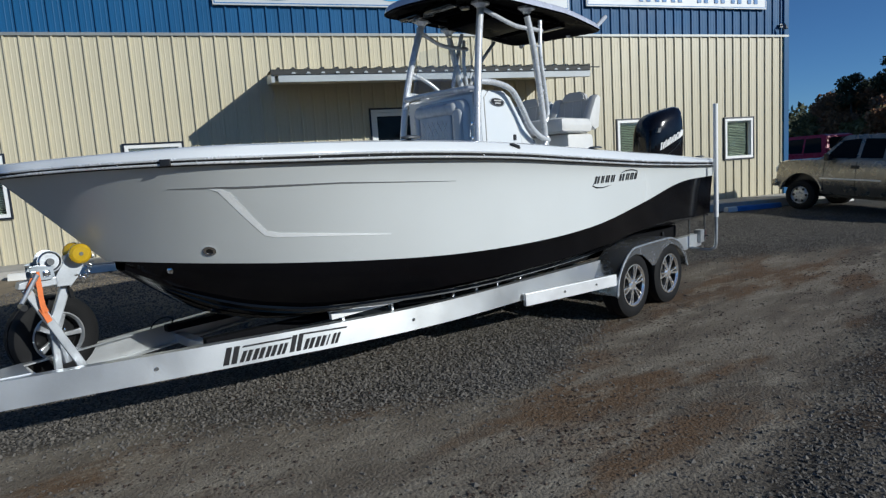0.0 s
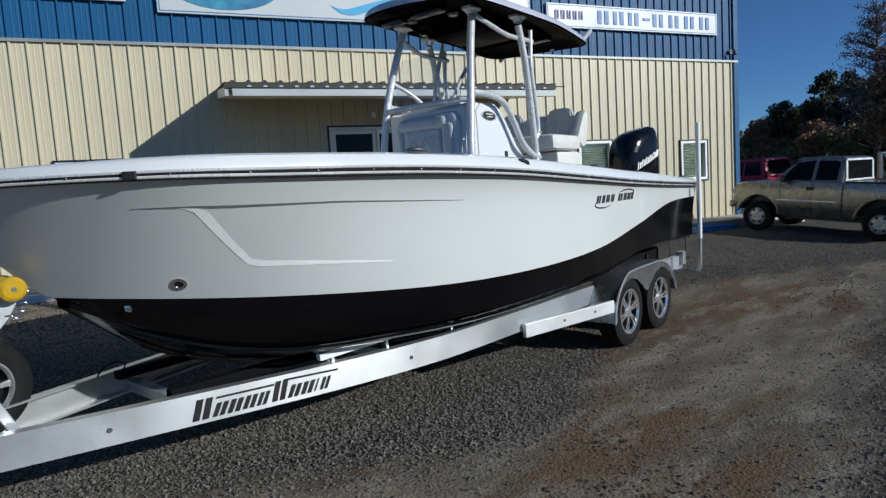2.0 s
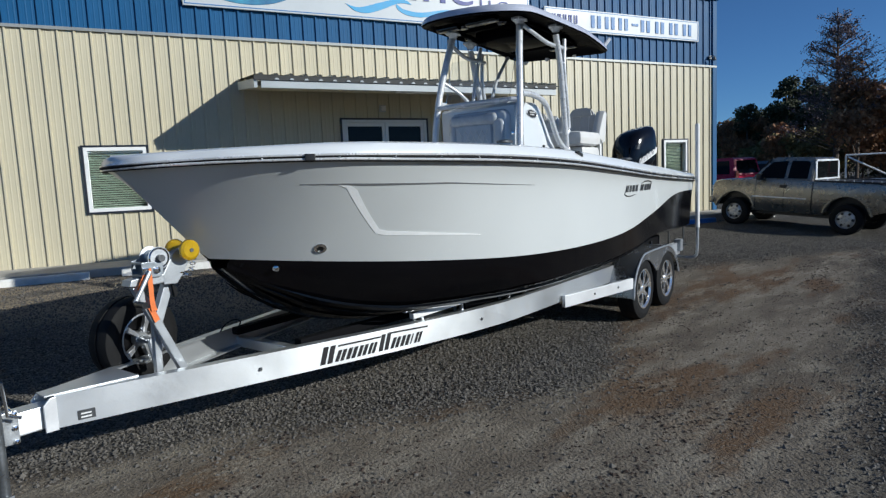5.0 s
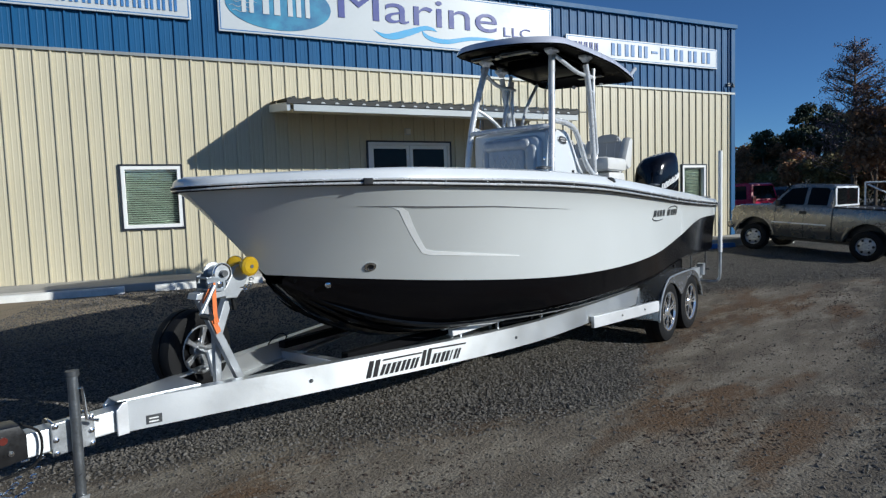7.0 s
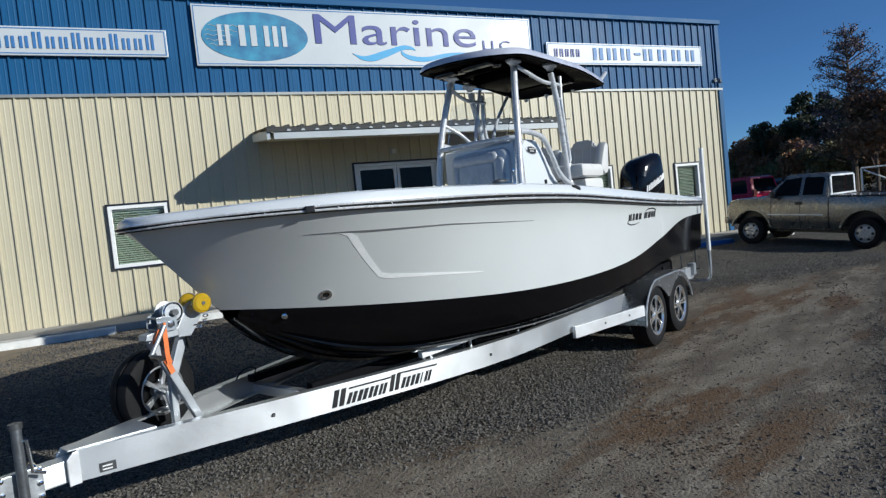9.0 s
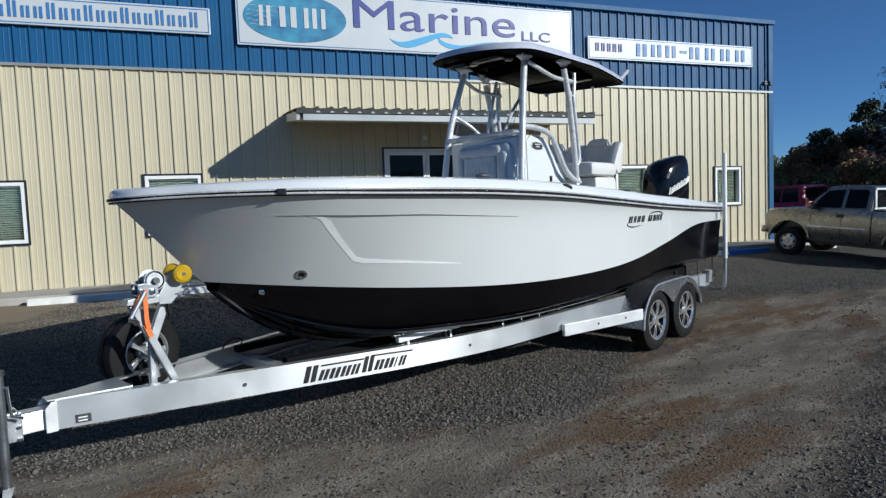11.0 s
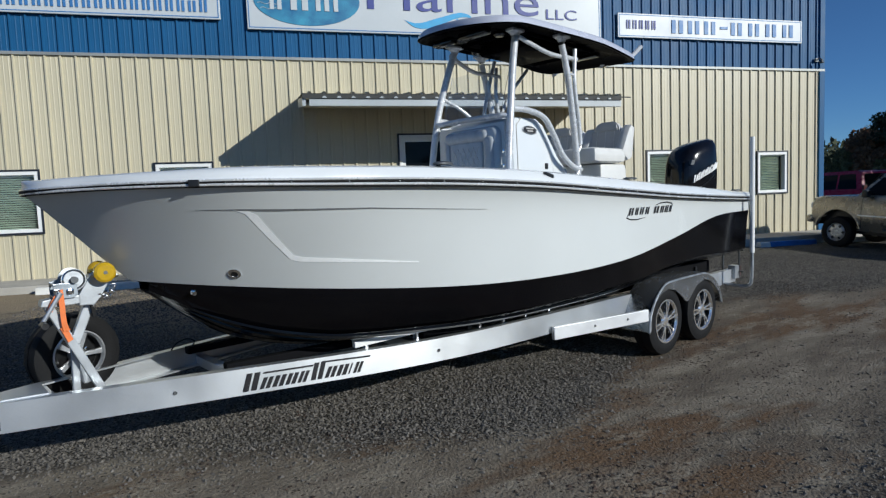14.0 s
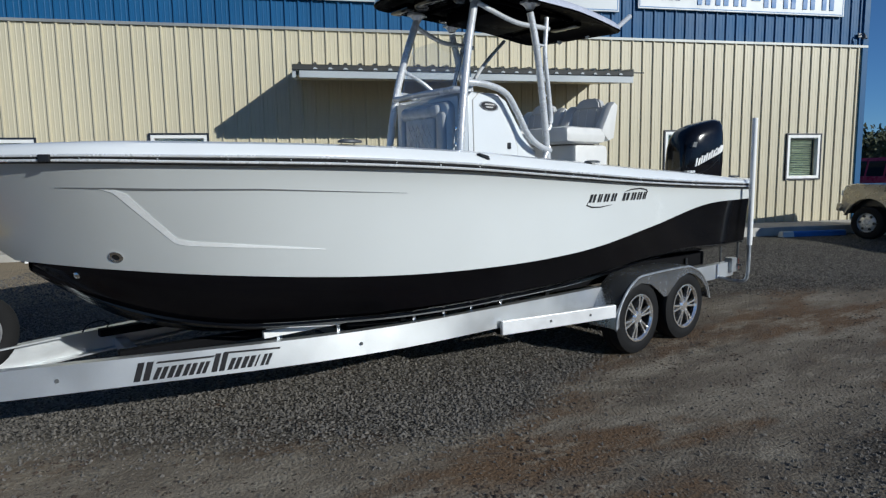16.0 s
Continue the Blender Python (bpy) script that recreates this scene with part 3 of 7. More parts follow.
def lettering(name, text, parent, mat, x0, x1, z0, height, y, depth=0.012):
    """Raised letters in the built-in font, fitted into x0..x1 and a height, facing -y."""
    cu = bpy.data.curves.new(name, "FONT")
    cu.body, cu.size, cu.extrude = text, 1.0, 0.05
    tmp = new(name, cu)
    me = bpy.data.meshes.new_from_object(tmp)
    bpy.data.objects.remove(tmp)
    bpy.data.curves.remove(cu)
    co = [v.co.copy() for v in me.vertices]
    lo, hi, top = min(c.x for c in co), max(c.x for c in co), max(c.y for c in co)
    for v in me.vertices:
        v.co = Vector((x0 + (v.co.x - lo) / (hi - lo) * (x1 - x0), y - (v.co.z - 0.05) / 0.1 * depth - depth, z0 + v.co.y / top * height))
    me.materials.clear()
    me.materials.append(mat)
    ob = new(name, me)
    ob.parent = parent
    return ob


def build_signs():
    def board(name, a0, a1, z0, z1, label):
        s = thing(name, SITE @ pose(a0, -0.075, z0), label, "sign")
        bm = bmesh.new()
        box(bm, 0, a1 - a0, -0.02, 0.03, 0, z1 - z0, 0.01)
        part("panel", bm, M["sign"], s)
        t = 0.018
        for x0, x1, zz0, zz1 in ((0.03, a1 - a0 - 0.03, 0.03, 0.03 + t), (0.03, a1 - a0 - 0.03, z1 - z0 - 0.03 - t, z1 - z0 - 0.03), (0.03, 0.03 + t, 0.03 + t, z1 - z0 - 0.03 - t), (a1 - a0 - 0.03 - t, a1 - a0 - 0.03, 0.03 + t, z1 - z0 - 0.03 - t)):
            bm = bmesh.new()
            box(bm, x0, x1, -0.024, -0.02, zz0, zz1)
            part("border_line", bm, M["numberblue"], s)
        return s
    main = board("shop_sign", -0.36, 7.50, 5.30, 6.52, "large white shop sign with blue oval, bars, lettered name words and wave")
    bm = bmesh.new()
    lathe(bm, [(0.001, -0.030), (1.0, -0.030), (1.0, -0.020)], 48, m=pose(1.20, 0, 0.60) @ Matrix.Diagonal((1.06, 1, 0.50, 1)))
    part("oval", bm, M["teal"], main, "blue green oval emblem")
    bars(main, M["sign"], [(0.45, 0.24, 0.40, 0.42), (0.86, 0.36, 0.40, 0.42), (1.36, 0.28, 0.40, 0.42), (1.72, 0.09, 0.40, 0.42)], -0.042)
    # words of the shop's name are lettered; the oval's initials are bars
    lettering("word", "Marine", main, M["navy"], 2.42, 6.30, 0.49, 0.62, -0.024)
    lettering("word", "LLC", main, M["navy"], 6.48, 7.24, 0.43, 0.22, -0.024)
    # a breaking wave under the word: one long swell, then a second behind the curl
    up = smooth_path([(3.20, 0, 0.29), (3.5, 0, 0.235), (3.98, 0, 0.37), (4.40, 0, 0.485), (4.62, 0, 0.46), (4.72, 0, 0.38)], 6)
    lo = smooth_path([(4.72, 0, 0.38), (4.55, 0, 0.40), (4.36, 0, 0.37), (4.05, 0, 0.24), (3.70, 0, 0.13), (3.42, 0, 0.15), (3.22, 0, 0.28)], 6)
    bm = bmesh.new()
    prism(bm, [(p.x, p.z) for p in up + lo[1:]], -0.030, -0.020)
    part("wave_crest", bm, M["skyblue"], main, "light blue breaking wave")
    up = smooth_path([(4.36, 0, 0.37), (4.55, 0, 0.27), (4.95, 0, 0.235), (5.55, 0, 0.335), (6.1, 0, 0.35), (6.52, 0, 0.29)], 6)
    lo = smooth_path([(6.50, 0, 0.275), (6.0, 0, 0.29), (5.5, 0, 0.24), (5.0, 0, 0.135), (4.62, 0, 0.15), (4.40, 0, 0.25), (4.35, 0, 0.35)], 6)
    bm = bmesh.new()
    prism(bm, [(p.x, p.z) for p in up + lo], -0.028, -0.020)
    part("wave", bm, M["skyblue"], main, "light blue wave")
    for k in range(5):
        bm = bmesh.new()
        z0 = 0.80 - 0.095 * k
        x0 = 1.20 - 1.0 * math.sqrt(max(0.05, 1 - ((z0 - 0.60) / 0.5) ** 2))
        tube(bm, [(x0 + 0.03 * i, -0.034, z0 + 0.018 * math.sin(i * 0.9)) for i in range(int((0.72 - 0.07 * k) / 0.03))], 0.006, 4)
        part("ripple", bm, M["sign"], main)
    web = board("web_sign", -6.4, -0.86, 5.46, 5.98, "long white sign with dark blue lettering bars")
    bars(web, M["numberblue"], [(0.25 + 0.205 * i, 0.14, 0.13, 0.21 + 0.08 * ((i * 7) % 3 == 0)) for i in range(25)], -0.036)
    tel = board("telephone_sign", 7.95, 13.28, 5.40, 5.96, "long white sign with blue number bars")
    bars(tel, M["navy"], [(0.22 + 0.17 * i, 0.11, 0.20, 0.2) for i in range(5)], -0.036)
    bars(tel, M["numberblue"], [(1.45 + 0.46 * i, 0.33, 0.13, 0.31) for i in range(3)] + [(2.83, 0.22, 0.27, 0.06)] + [(3.15 + 0.52 * i, 0.33, 0.13, 0.31) for i in range(4)], -0.036)


build_signs()

# ---- the boat ----
RAIL_S = [-0.35, -0.14, 0.29, 0.95, 1.76, 2.70, 3.76, 4.93, 6.21, 7.58]
RAIL_W = [0.0, 0.44, 0.925, 1.222, 1.401, 1.499, 1.53, 1.508, 1.449, 1.359]
RAIL_Z = [1.898, 1.905, 1.905, 1.896, 1.885, 1.851, 1.787, 1.719, 1.665, 1.622]
LINE_S = [0.21, 0.43, 0.88, 1.49, 2.24, 3.11, 4.10, 5.18, 6.37, 7.65]
LINE_W = [0.0, 0.283, 0.655, 0.981, 1.238, 1.408, 1.482, 1.456, 1.388, 1.323]
LINE_Z = [1.295, 1.266, 1.212, 1.152, 1.10, 1.088, 1.13, 1.265, 1.43, 1.455]
STEM_S = [-0.35, -0.11, 0.05, 0.21, 0.35, 0.52, 0.75, 1.2, 2.0, 4.0, 7.62]
STEM_Z = [1.89, 1.635, 1.462, 1.293, 1.165, 1.025, 0.865, 0.68, 0.59, 0.57, 0.63]


def rail_at(s):
    if s < RAIL_S[1]:
        w = 0.44 * math.sqrt(max(0, (s - RAIL_S[0]) / (RAIL_S[1] - RAIL_S[0])))
    else:
        w = curve_at(RAIL_S, RAIL_W, s)
    return w, curve_at(RAIL_S, RAIL_Z, s)


def line_at(s):
    """The upper edge of the black bottom; before it starts, the stem."""
    if s <= LINE_S[0]:
        return 0.0, curve_at(STEM_S, STEM_Z, s)
    w = curve_at(LINE_S, LINE_W, s) if s > LINE_S[1] else 0.283 * ((s - 0.21) / 0.22) ** 0.8
    return w, curve_at(LINE_S, LINE_Z, s)


def keel_at(s):
    return curve_at(STEM_S, STEM_Z, s)


def chine_at(s):
    w, z = line_at(s)
    k = keel_at(s)
    f = 0.30 + 0.22 * sstep(0.3, 3.5, s) - 0.18 * sstep(5.0, 7.3, s)
    return w * (0.72 + 0.22 * sstep(0.3, 3.0, s)), k + (z - k) * f


STATIONS = [RAIL_S[0] + 7.93 * (i / 64) ** 1.5 for i in range(65)]


def side_point(s, t, off=0.0):
    """A point of the topsides on the port side; t from the black line up to the rail."""
    (w0, z0), (w1, z1) = line_at(s), rail_at(s)
    # straight at the bow, then hollow sides that flare out hard under the rail
    hollow = (0.085 - 0.045 * sstep(3.5, 6.5, s)) * sstep(0.7, 2.4, s) * (t - t ** 7)
    return Vector((s, -max(w0 + (w1 - w0) * t - hollow, 0.0) - off, z0 + (z1 - z0) * t))


def side_at_z(s, z, off=0.0):
    (w0, z0), (w1, z1) = line_at(s), rail_at(s)
    return side_point(s, (z - z0) / (z1 - z0), off)


boat = thing("bay_boat", BOAT, "light grey centre console bay boat with black bottom on trailer", "boat")


def build_hull():
    bm = bmesh.new()
    rows = [[side_point(s, 1 - (1 - k / 22) ** 1.4) for k in range(23)] for s in STATIONS]
    for sgn in (1, -1):
        loft(bm, [[Vector((p.x, p.y * sgn, p.z)) for p in r] for r in rows], loop=False)
    s = STATIONS[-1]
    (w0, z0), (w1, z1) = line_at(s), rail_at(s)
    bm.faces.new([bm.verts.new(v) for v in ((s, -w0, z0), (s, -w1, z1), (s, w1, z1), (s, w0, z0))])
    bmesh.ops.remove_doubles(bm, verts=bm.verts, dist=0.0005)
    part("hull_side", bm, M["hullgrey"], boat, "glossy light grey hull sides", smooth=True)
    bm = bmesh.new()
    bot = []
    for s in STATIONS:
        if s < LINE_S[0] + 0.02:
            continue
        (w, z), (cw, cz), k = line_at(s), chine_at(s), keel_at(s)
        r = [(w, z), (w * 0.985, z - 0.3 * (z - cz)), (cw * 1.03, cz + 0.03), (cw * 0.97, cz - 0.01)]
        r += [(cw * f, k + (cz - 0.02 - k) * f + (0.012 if j % 2 else 0)) for j, f in enumerate((0.78, 0.74, 0.5, 0.46, 0.2))] + [(0, k)]
        bot.append([Vector((s, -a, b)) for a, b in r])
    for sgn in (1, -1):
        loft(bm, [[Vector((p.x, p.y * sgn, p.z)) for p in r] for r in bot], loop=False)
    last = bot[-1]
    bm.faces.new([bm.verts.new(p) for p in last] + [bm.verts.new((p.x, -p.y, p.z)) for p in last[-2::-1]])
    bmesh.ops.remove_doubles(bm, verts=bm.verts, dist=0.0005)
    part("bottom", bm, M["hullblack"], boat, "glossy black hull bottom with spray chines", smooth=True)
    for f0, s1 in ((0.97, 5.6), (0.62, 5.0), (0.32, 4.2)):
        bm = bmesh.new()
        for sgn in (1, -1):
            rows = []
            for i in range(41):
                s = 0.42 + (s1 - 0.42) * (i / 40) ** 1.3
                (cw, cz), k = chine_at(s), keel_at(s)
                w0, z0 = cw * f0, k + (cz - 0.02 - k) * f0
                g = 0.028 * sstep(0.42, 0.8, s) * (1 - 0.7 * sstep(s1 - 1.0, s1, s))
                rows.append([Vector((s, -sgn * (w0 - g), z0 - 0.004 * g)), Vector((s, -sgn * (w0 + g), z0 + 0.55 * g)), Vector((s, -sgn * (w0 + g * 1.1), z0 - 0.1 * g)), Vector((s, -sgn * (w0 - 0.6 * g), z0 - 0.9 * g))])
            loft(bm, rows)
        part("spray_rail", bm, M["hullblack"], boat, smooth=True)
    # white gunwale cap
    bm = bmesh.new()
    rows = []
    for s in STATIONS:
        w, z = rail_at(s)
        h = 0.062 + 0.033 * sstep(-0.35, 0.9, s) + 0.02 * sstep(0, 4, s) - 0.03 * sstep(5.5, 7.4, s)
        prof = [(w + 0.005, z + 0.005), (w, z + h * 0.5), (w - 0.03, z + h * 0.85), (w - 0.09, z + h), (w - 0.24, z + h + 0.006), (w - 0.26, z + h - 0.04), (w - 0.26, z + h - 0.04 - 0.25 * sstep(0.3, 1.2, s))]
        rows.append([Vector((s, -max(a, 0), b)) for a, b in prof])
    for sgn in (1, -1):
        loft(bm, [[Vector((p.x, p.y * sgn, p.z)) for p in r] for r in rows], loop=False)
    s = STATIONS[-1]
    bmesh.ops.remove_doubles(bm, verts=bm.verts, dist=0.0005)
    w, z = rail_at(s)
    box(bm, s - 0.25, s + 0.012, -w + 0.02, w - 0.02, z + 0.01, z + 0.065)
    part("gunwale", bm, M["gelwhite"], boat, "white gunwale cap", smooth=True)
    bm = bmesh.new()
    rows = []
    for s in STATIONS:
        w, z = rail_at(s)
        drop = 0.2 * sstep(0.0, 1.2, s) - 0.01
        rows.append([Vector((s, -max(w - 0.2, 0), z - drop)), Vector((s, max(w - 0.2, 0), z - drop))])
    loft(bm, rows, loop=False)
    bmesh.ops.remove_doubles(bm, verts=bm.verts, dist=0.0005)
    part("deck", bm, M["gelwhite"], boat, "white cockpit deck")
    # rub rail: black rubber with a bright insert
    for name, dz, off, r, mat in (("rub_rail", -0.004, 0.004, 0.015, M["rubber"]), ("rail_insert", 0.014, 0.014, 0.0085, M["brightline"]), ("rail_insert", -0.021, 0.014, 0.0085, M["brightline"]), ("rail_lip", -0.036, 0.004, 0.006, M["rubber"])):
        bm = bmesh.new()
        pts = []
        for s in STATIONS[::-1]:
            w, z = rail_at(s)
            fine = sstep(-0.2, 1.6, s)
            out = off - 0.010 * (1 - fine)
            pts.append((s - 0.3 * off * (s < 0), -max(w + out * min(1, w * 3), 0.0), z + dz * (0.6 + 0.4 * fine)))
        pts += [(p[0], -p[1], p[2]) for p in pts[-2::-1]]
        tube(bm, pts, r, 8)
        part(name, bm, mat, boat, smooth=True)

    for i in range(22):
        s = 0.1 + i * 0.34
        w, z = rail_at(s)
        bm = bmesh.new()
        bmesh.ops.create_icosphere(bm, subdivisions=1, radius=0.0045, matrix=Matrix.Translation((s, -w - 0.022, z - 0.004)))
        part("rivet", bm, M["steel"], boat)


build_hull()


def side_strip(name, upper, lower, mat, off=0.004, label=""):
    """A thin raised strip on the port topsides between two rows of (s, z)."""
    bm = bmesh.new()
    n = 24

    def along(row):
        out = []
        d = [0.0]
        for a, b in zip(row, row[1:]):
            d.append(d[-1] + math.hypot(b[0] - a[0], b[1] - a[1]))
        for k in range(n + 1):
            x = d[-1] * k / n
            i = max(j for j in range(len(d)) if d[j] <= x + 1e-9)
            i = min(i, len(row) - 2)
            f = (x - d[i]) / (d[i + 1] - d[i])
            out.append((row[i][0] + (row[i + 1][0] - row[i][0]) * f, row[i][1] + (row[i + 1][1] - row[i][1]) * f))
        return out
    u, w = along(upper), along(lower)
    rows = []
    for a, b in zip(u, w):
        rows.append([side_at_z(*a, off), side_at_z(*a, -0.002), side_at_z(*b, -0.002), side_at_z(*b, off)])
    loft(bm, rows)
    part(name, bm, mat, boat, label)


# moulded step: its shade and its lit facet are coloured strips
side_strip("crease_step", [(0.36, 1.750), (0.60, 1.744), (0.72, 1.738), (0.95, 1.731), (1.34, 1.722), (1.9, 1.692), (2.3, 1.672)], [(0.36, 1.748), (0.63, 1.733), (0.72, 1.724), (0.95, 1.720), (1.34, 1.713), (1.9, 1.687), (2.3, 1.670)], M["crease"], label="moulded crease line, its shade coloured dark")
side_strip("pale_stripe", [(0.36, 1.749), (0.650, 1.728), (0.962, 1.419), (1.78, 1.322)], [(0.36, 1.746), (0.583, 1.738), (0.957, 1.387), (1.78, 1.317)], M["stripe"], 0.0025, "angular facet coloured pale as if lit")

# lettering bars on the quarter, with a swoosh above and below
for s0, wd in ((4.16, 0.09), (4.28, 0.06), (4.37, 0.08), (4.48, 0.08), (4.66, 0.11), (4.80, 0.08), (4.90, 0.08), (5.0, 0.06)):
    for k in (0, 1):
        bm = bmesh.new()
        a0, a1, sk = s0 + wd * 0.55 * k, s0 + wd * (0.55 * k + 0.36), 0.03
        bm.faces.new([bm.verts.new(side_at_z(s, z, 0.004)) for s, z in ((a0, 1.535), (a1, 1.535), (a1 + sk, 1.605), (a0 + sk, 1.605))])
        part("letter_bar", bm, M["letter"], boat)
for row in ([(4.16, 1.545), (4.13, 1.515), (4.2, 1.495), (4.32, 1.49), (4.5, 1.505)], [(4.7, 1.615), (4.8, 1.635), (4.95, 1.64), (5.06, 1.625), (5.09, 1.60)]):
    bm = bmesh.new()
    tube(bm, [side_at_z(s, z, 0.003) for s, z in row], 0.006, 6, radii=[0.002, 0.006, 0.007, 0.006, 0.002])
    part("swoosh", bm, M["letter"], boat)


def ring_fitting(name, s, z, r):
    p = side_at_z(s, z, 0.0)
    q, u = side_at_z(s + 0.02, z), side_at_z(s, z + 0.02)
    nrm = (q - p).cross(u - p).normalized()
    if nrm.y > 0:
        nrm = -nrm
    m = Matrix.Translation(p) @ nrm.to_track_quat("Y", "Z").to_matrix().to_4x4()
    bm = bmesh.new()
    lathe(bm, [(r, 0.0), (r, 0.005), (r * 0.8, 0.009), (r * 0.55, 0.008), (r * 0.5, 0.002)], 24, m)
    f = part(name, bm, M["chrome"], boat, "chrome through-hull ring", smooth=True)
    bm = bmesh.new()
    lathe(bm, [(r * 0.5, 0.0), (r * 0.5, 0.004), (0.001, 0.004)], 16, m)
    part("opening", bm, M["blackpaint"], f)


ring_fitting("hull_fitting", 0.670, 1.325, 0.042)
bm = bmesh.new()
lathe(bm, [(0.022, 0.0), (0.022, -0.012), (0.012, -0.02), (0.001, -0.022)], 16, m=Matrix.Translation((0.50, -0.335, 1.205)) @ pose(0, 0, 0, 20, 0, -50))
part("bow_eye", bm, M["chrome"], boat, smooth=True)

# folded boarding ladder and trim tab at the transom
for w in (-1.16, -0.94):
    bm = bmesh.new()
    tube(bm, [(7.58, w, 1.02), (7.70, w, 0.95), (7.71, w, 0.52)], 0.012, 8)
    part("ladder_rail", bm, M["darksteel"], boat, smooth=True)
for z in (0.60, 0.90):
    bm = bmesh.new()
    tube(bm, [(7.70, -1.22, z), (7.70, -0.90, z)], 0.012, 8)
    part("ladder_rung", bm, M["darksteel"], boat, smooth=True)
for sgn in (-1, 1):
    bm = bmesh.new()
    box(bm, 7.56, 7.80, sgn * 0.62 - 0.16, sgn * 0.62 + 0.16, 0.80, 0.812, 0.003)
    tab = part("trim_tab", bm, M["darksteel"], boat, "dull steel trim tab")
    bm = bmesh.new()
    tube(bm, [(7.60, sgn * 0.62, 1.02), (7.72, sgn * 0.62, 0.815)], 0.014, 8)
    part("trim_ram", bm, M["blackpaint"], tab, smooth=True)

# fittings along the gunwale
for s, d in ((1.88, 0.08), (4.2, 0.06), (7.2, 0.08)):
    w, z = rail_at(s)
    bm = bmesh.new()
    lathe(bm, [(0.055, 0.0), (0.055, 0.012), (0.035, 0.02), (0.02, 0.012)], 20, m=pose(s, -w + d, z + 0.115 - 0.03 * sstep(5.5, 7.4, s), 90, 0, 0) @ Matrix.Diagonal((1.5, 1, 1, 1)))
    part("rod_holder", bm, M["darksteel"], boat, smooth=True)
w, z = rail_at(2.88)
bm = bmesh.new()
prism(bm, [(-0.05, 0.022), (-0.045, 0.03), (0.035, 0.012), (0.05, -0.014), (0.03, -0.016)], -0.012, 0.03, m=Matrix.Translation((2.88, -w, z + 0.066)), bevel=0.004)
part("cleat", bm, M["blackpaint"], boat)
w, z = rail_at(0.30)
bm = bmesh.new()
box(bm, -0.030, 0.030, -0.008, 0.02, -0.024, 0.016, 0.005, m=Matrix.Translation((0.30, -w - 0.02, z)) @ pose(0, 0, 0, 0, 0, -33))
part("rail_joint", bm, M["blackpaint"], boat)

# ---- console ----
CW = -0.10  # the console and its top stand a little to port of the keel line here


def mirror_w(w):
    return 2 * CW - w


bm = bmesh.new()
prism(bm, [(3.62, 1.45), (3.60, 2.49), (3.66, 2.54), (3.98, 2.54), (4.10, 2.48), (4.22, 2.30), (4.32, 2.12), (4.52, 2.02), (4.58, 1.45)], -0.555, 0.36, bevel=0.03)
console = part("console", bm, M["gelwhite"], boat, "white moulded steering console", smooth=True)
bm = bmesh.new()
prism(bm, [(3.68, 1.60), (3.66, 2.46), (3.73, 2.525), (3.98, 2.51), (4.06, 2.42), (4.24, 2.06), (4.27, 1.60)], -0.563, -0.552, bevel=0.004)
part("side_door", bm, M["gelwhite"], console, "white console door panel")
bm = bmesh.new()
tube(bm, [(3.68, -0.558, 1.60), (3.66, -0.558, 2.46), (3.73, -0.558, 2.525), (3.98, -0.558, 2.51), (4.06, -0.558, 2.42), (4.24, -0.558, 2.06), (4.27, -0.558, 1.60)], 0.007, 6)
part("door_seal", bm, M["vinyl"], console)
bm = bmesh.new()
lathe(bm, [(0.001, -0.002), (0.075, -0.002), (0.085, 0.006)], 24, m=pose(3.855, -0.567, 2.415, 0, 4, 0) @ Matrix.Diagonal((1.30, 1, 0.46, 1)))
part("side_emblem", bm, M["letter"], console, "dark oval badge")
bm = bmesh.new()
lathe(bm, [(0.078, -0.003), (0.085, -0.009), (0.092, -0.003)], 28, m=pose(3.855, -0.567, 2.415, 0, 4, 0) @ Matrix.Diagonal((1.30, 1, 0.46, 1)), cap=False)
part("badge_ring", bm, M["steel"], console, smooth=True)
for x0, z0, ln in ((3.80, 2.425, 0.12), (3.815, 2.40, 0.09)):
    bm = bmesh.new()
    box(bm, x0, x0 + ln, -0.572, -0.5685, z0, z0 + 0.012)
    part("letter_bar", bm, M["vinyl"], console)
bm = bmesh.new()
box(bm, 4.10, 4.14, -0.578, -0.56, 2.03, 2.09, 0.006)
part("latch", bm, M["blackpaint"], console)
bm = bmesh.new()
prism(bm, [(3.47, 1.50), (3.47, 2.48), (3.50, 2.51), (3.60, 2.51), (3.60, 1.50)], -0.565, 0.345, bevel=0.02)
part("front_panel", bm, M["frontgel"], console, "pale moulded console front", smooth=True)


def rounded_rect(w0, w1, z0, z1, r, n=6):
    out = []
    for cw, cz, a0 in ((w1 - r, z1 - r, 0), (w0 + r, z1 - r, 90), (w0 + r, z0 + r, 180), (w1 - r, z0 + r, 270)):
        out += [(cw + r * math.cos(radians(a0 + 90 * k / n)), cz + r * math.sin(radians(a0 + 90 * k / n))) for k in range(n + 1)]
    return out


def pad(name, w0, w1, z0, z1, s0, s1, r, soft, mat, parent, label=""):
    """A padded panel facing the bow, its edge rolled over from s1 out to s0."""
    bm = bmesh.new()
    rows = []
    for k in range(6):
        a = radians(90 * k / 5)
        d = soft * (1 - math.cos(a))
        rows.append([Vector((s1 + (s0 - s1) * math.sin(a), w, z)) for w, z in rounded_rect(w0 + d, w1 - d, z0 + d, z1 - d, max(r - d, 0.012))])
    loft(bm, rows)
    return part(name, bm, mat, parent, label, smooth=True)


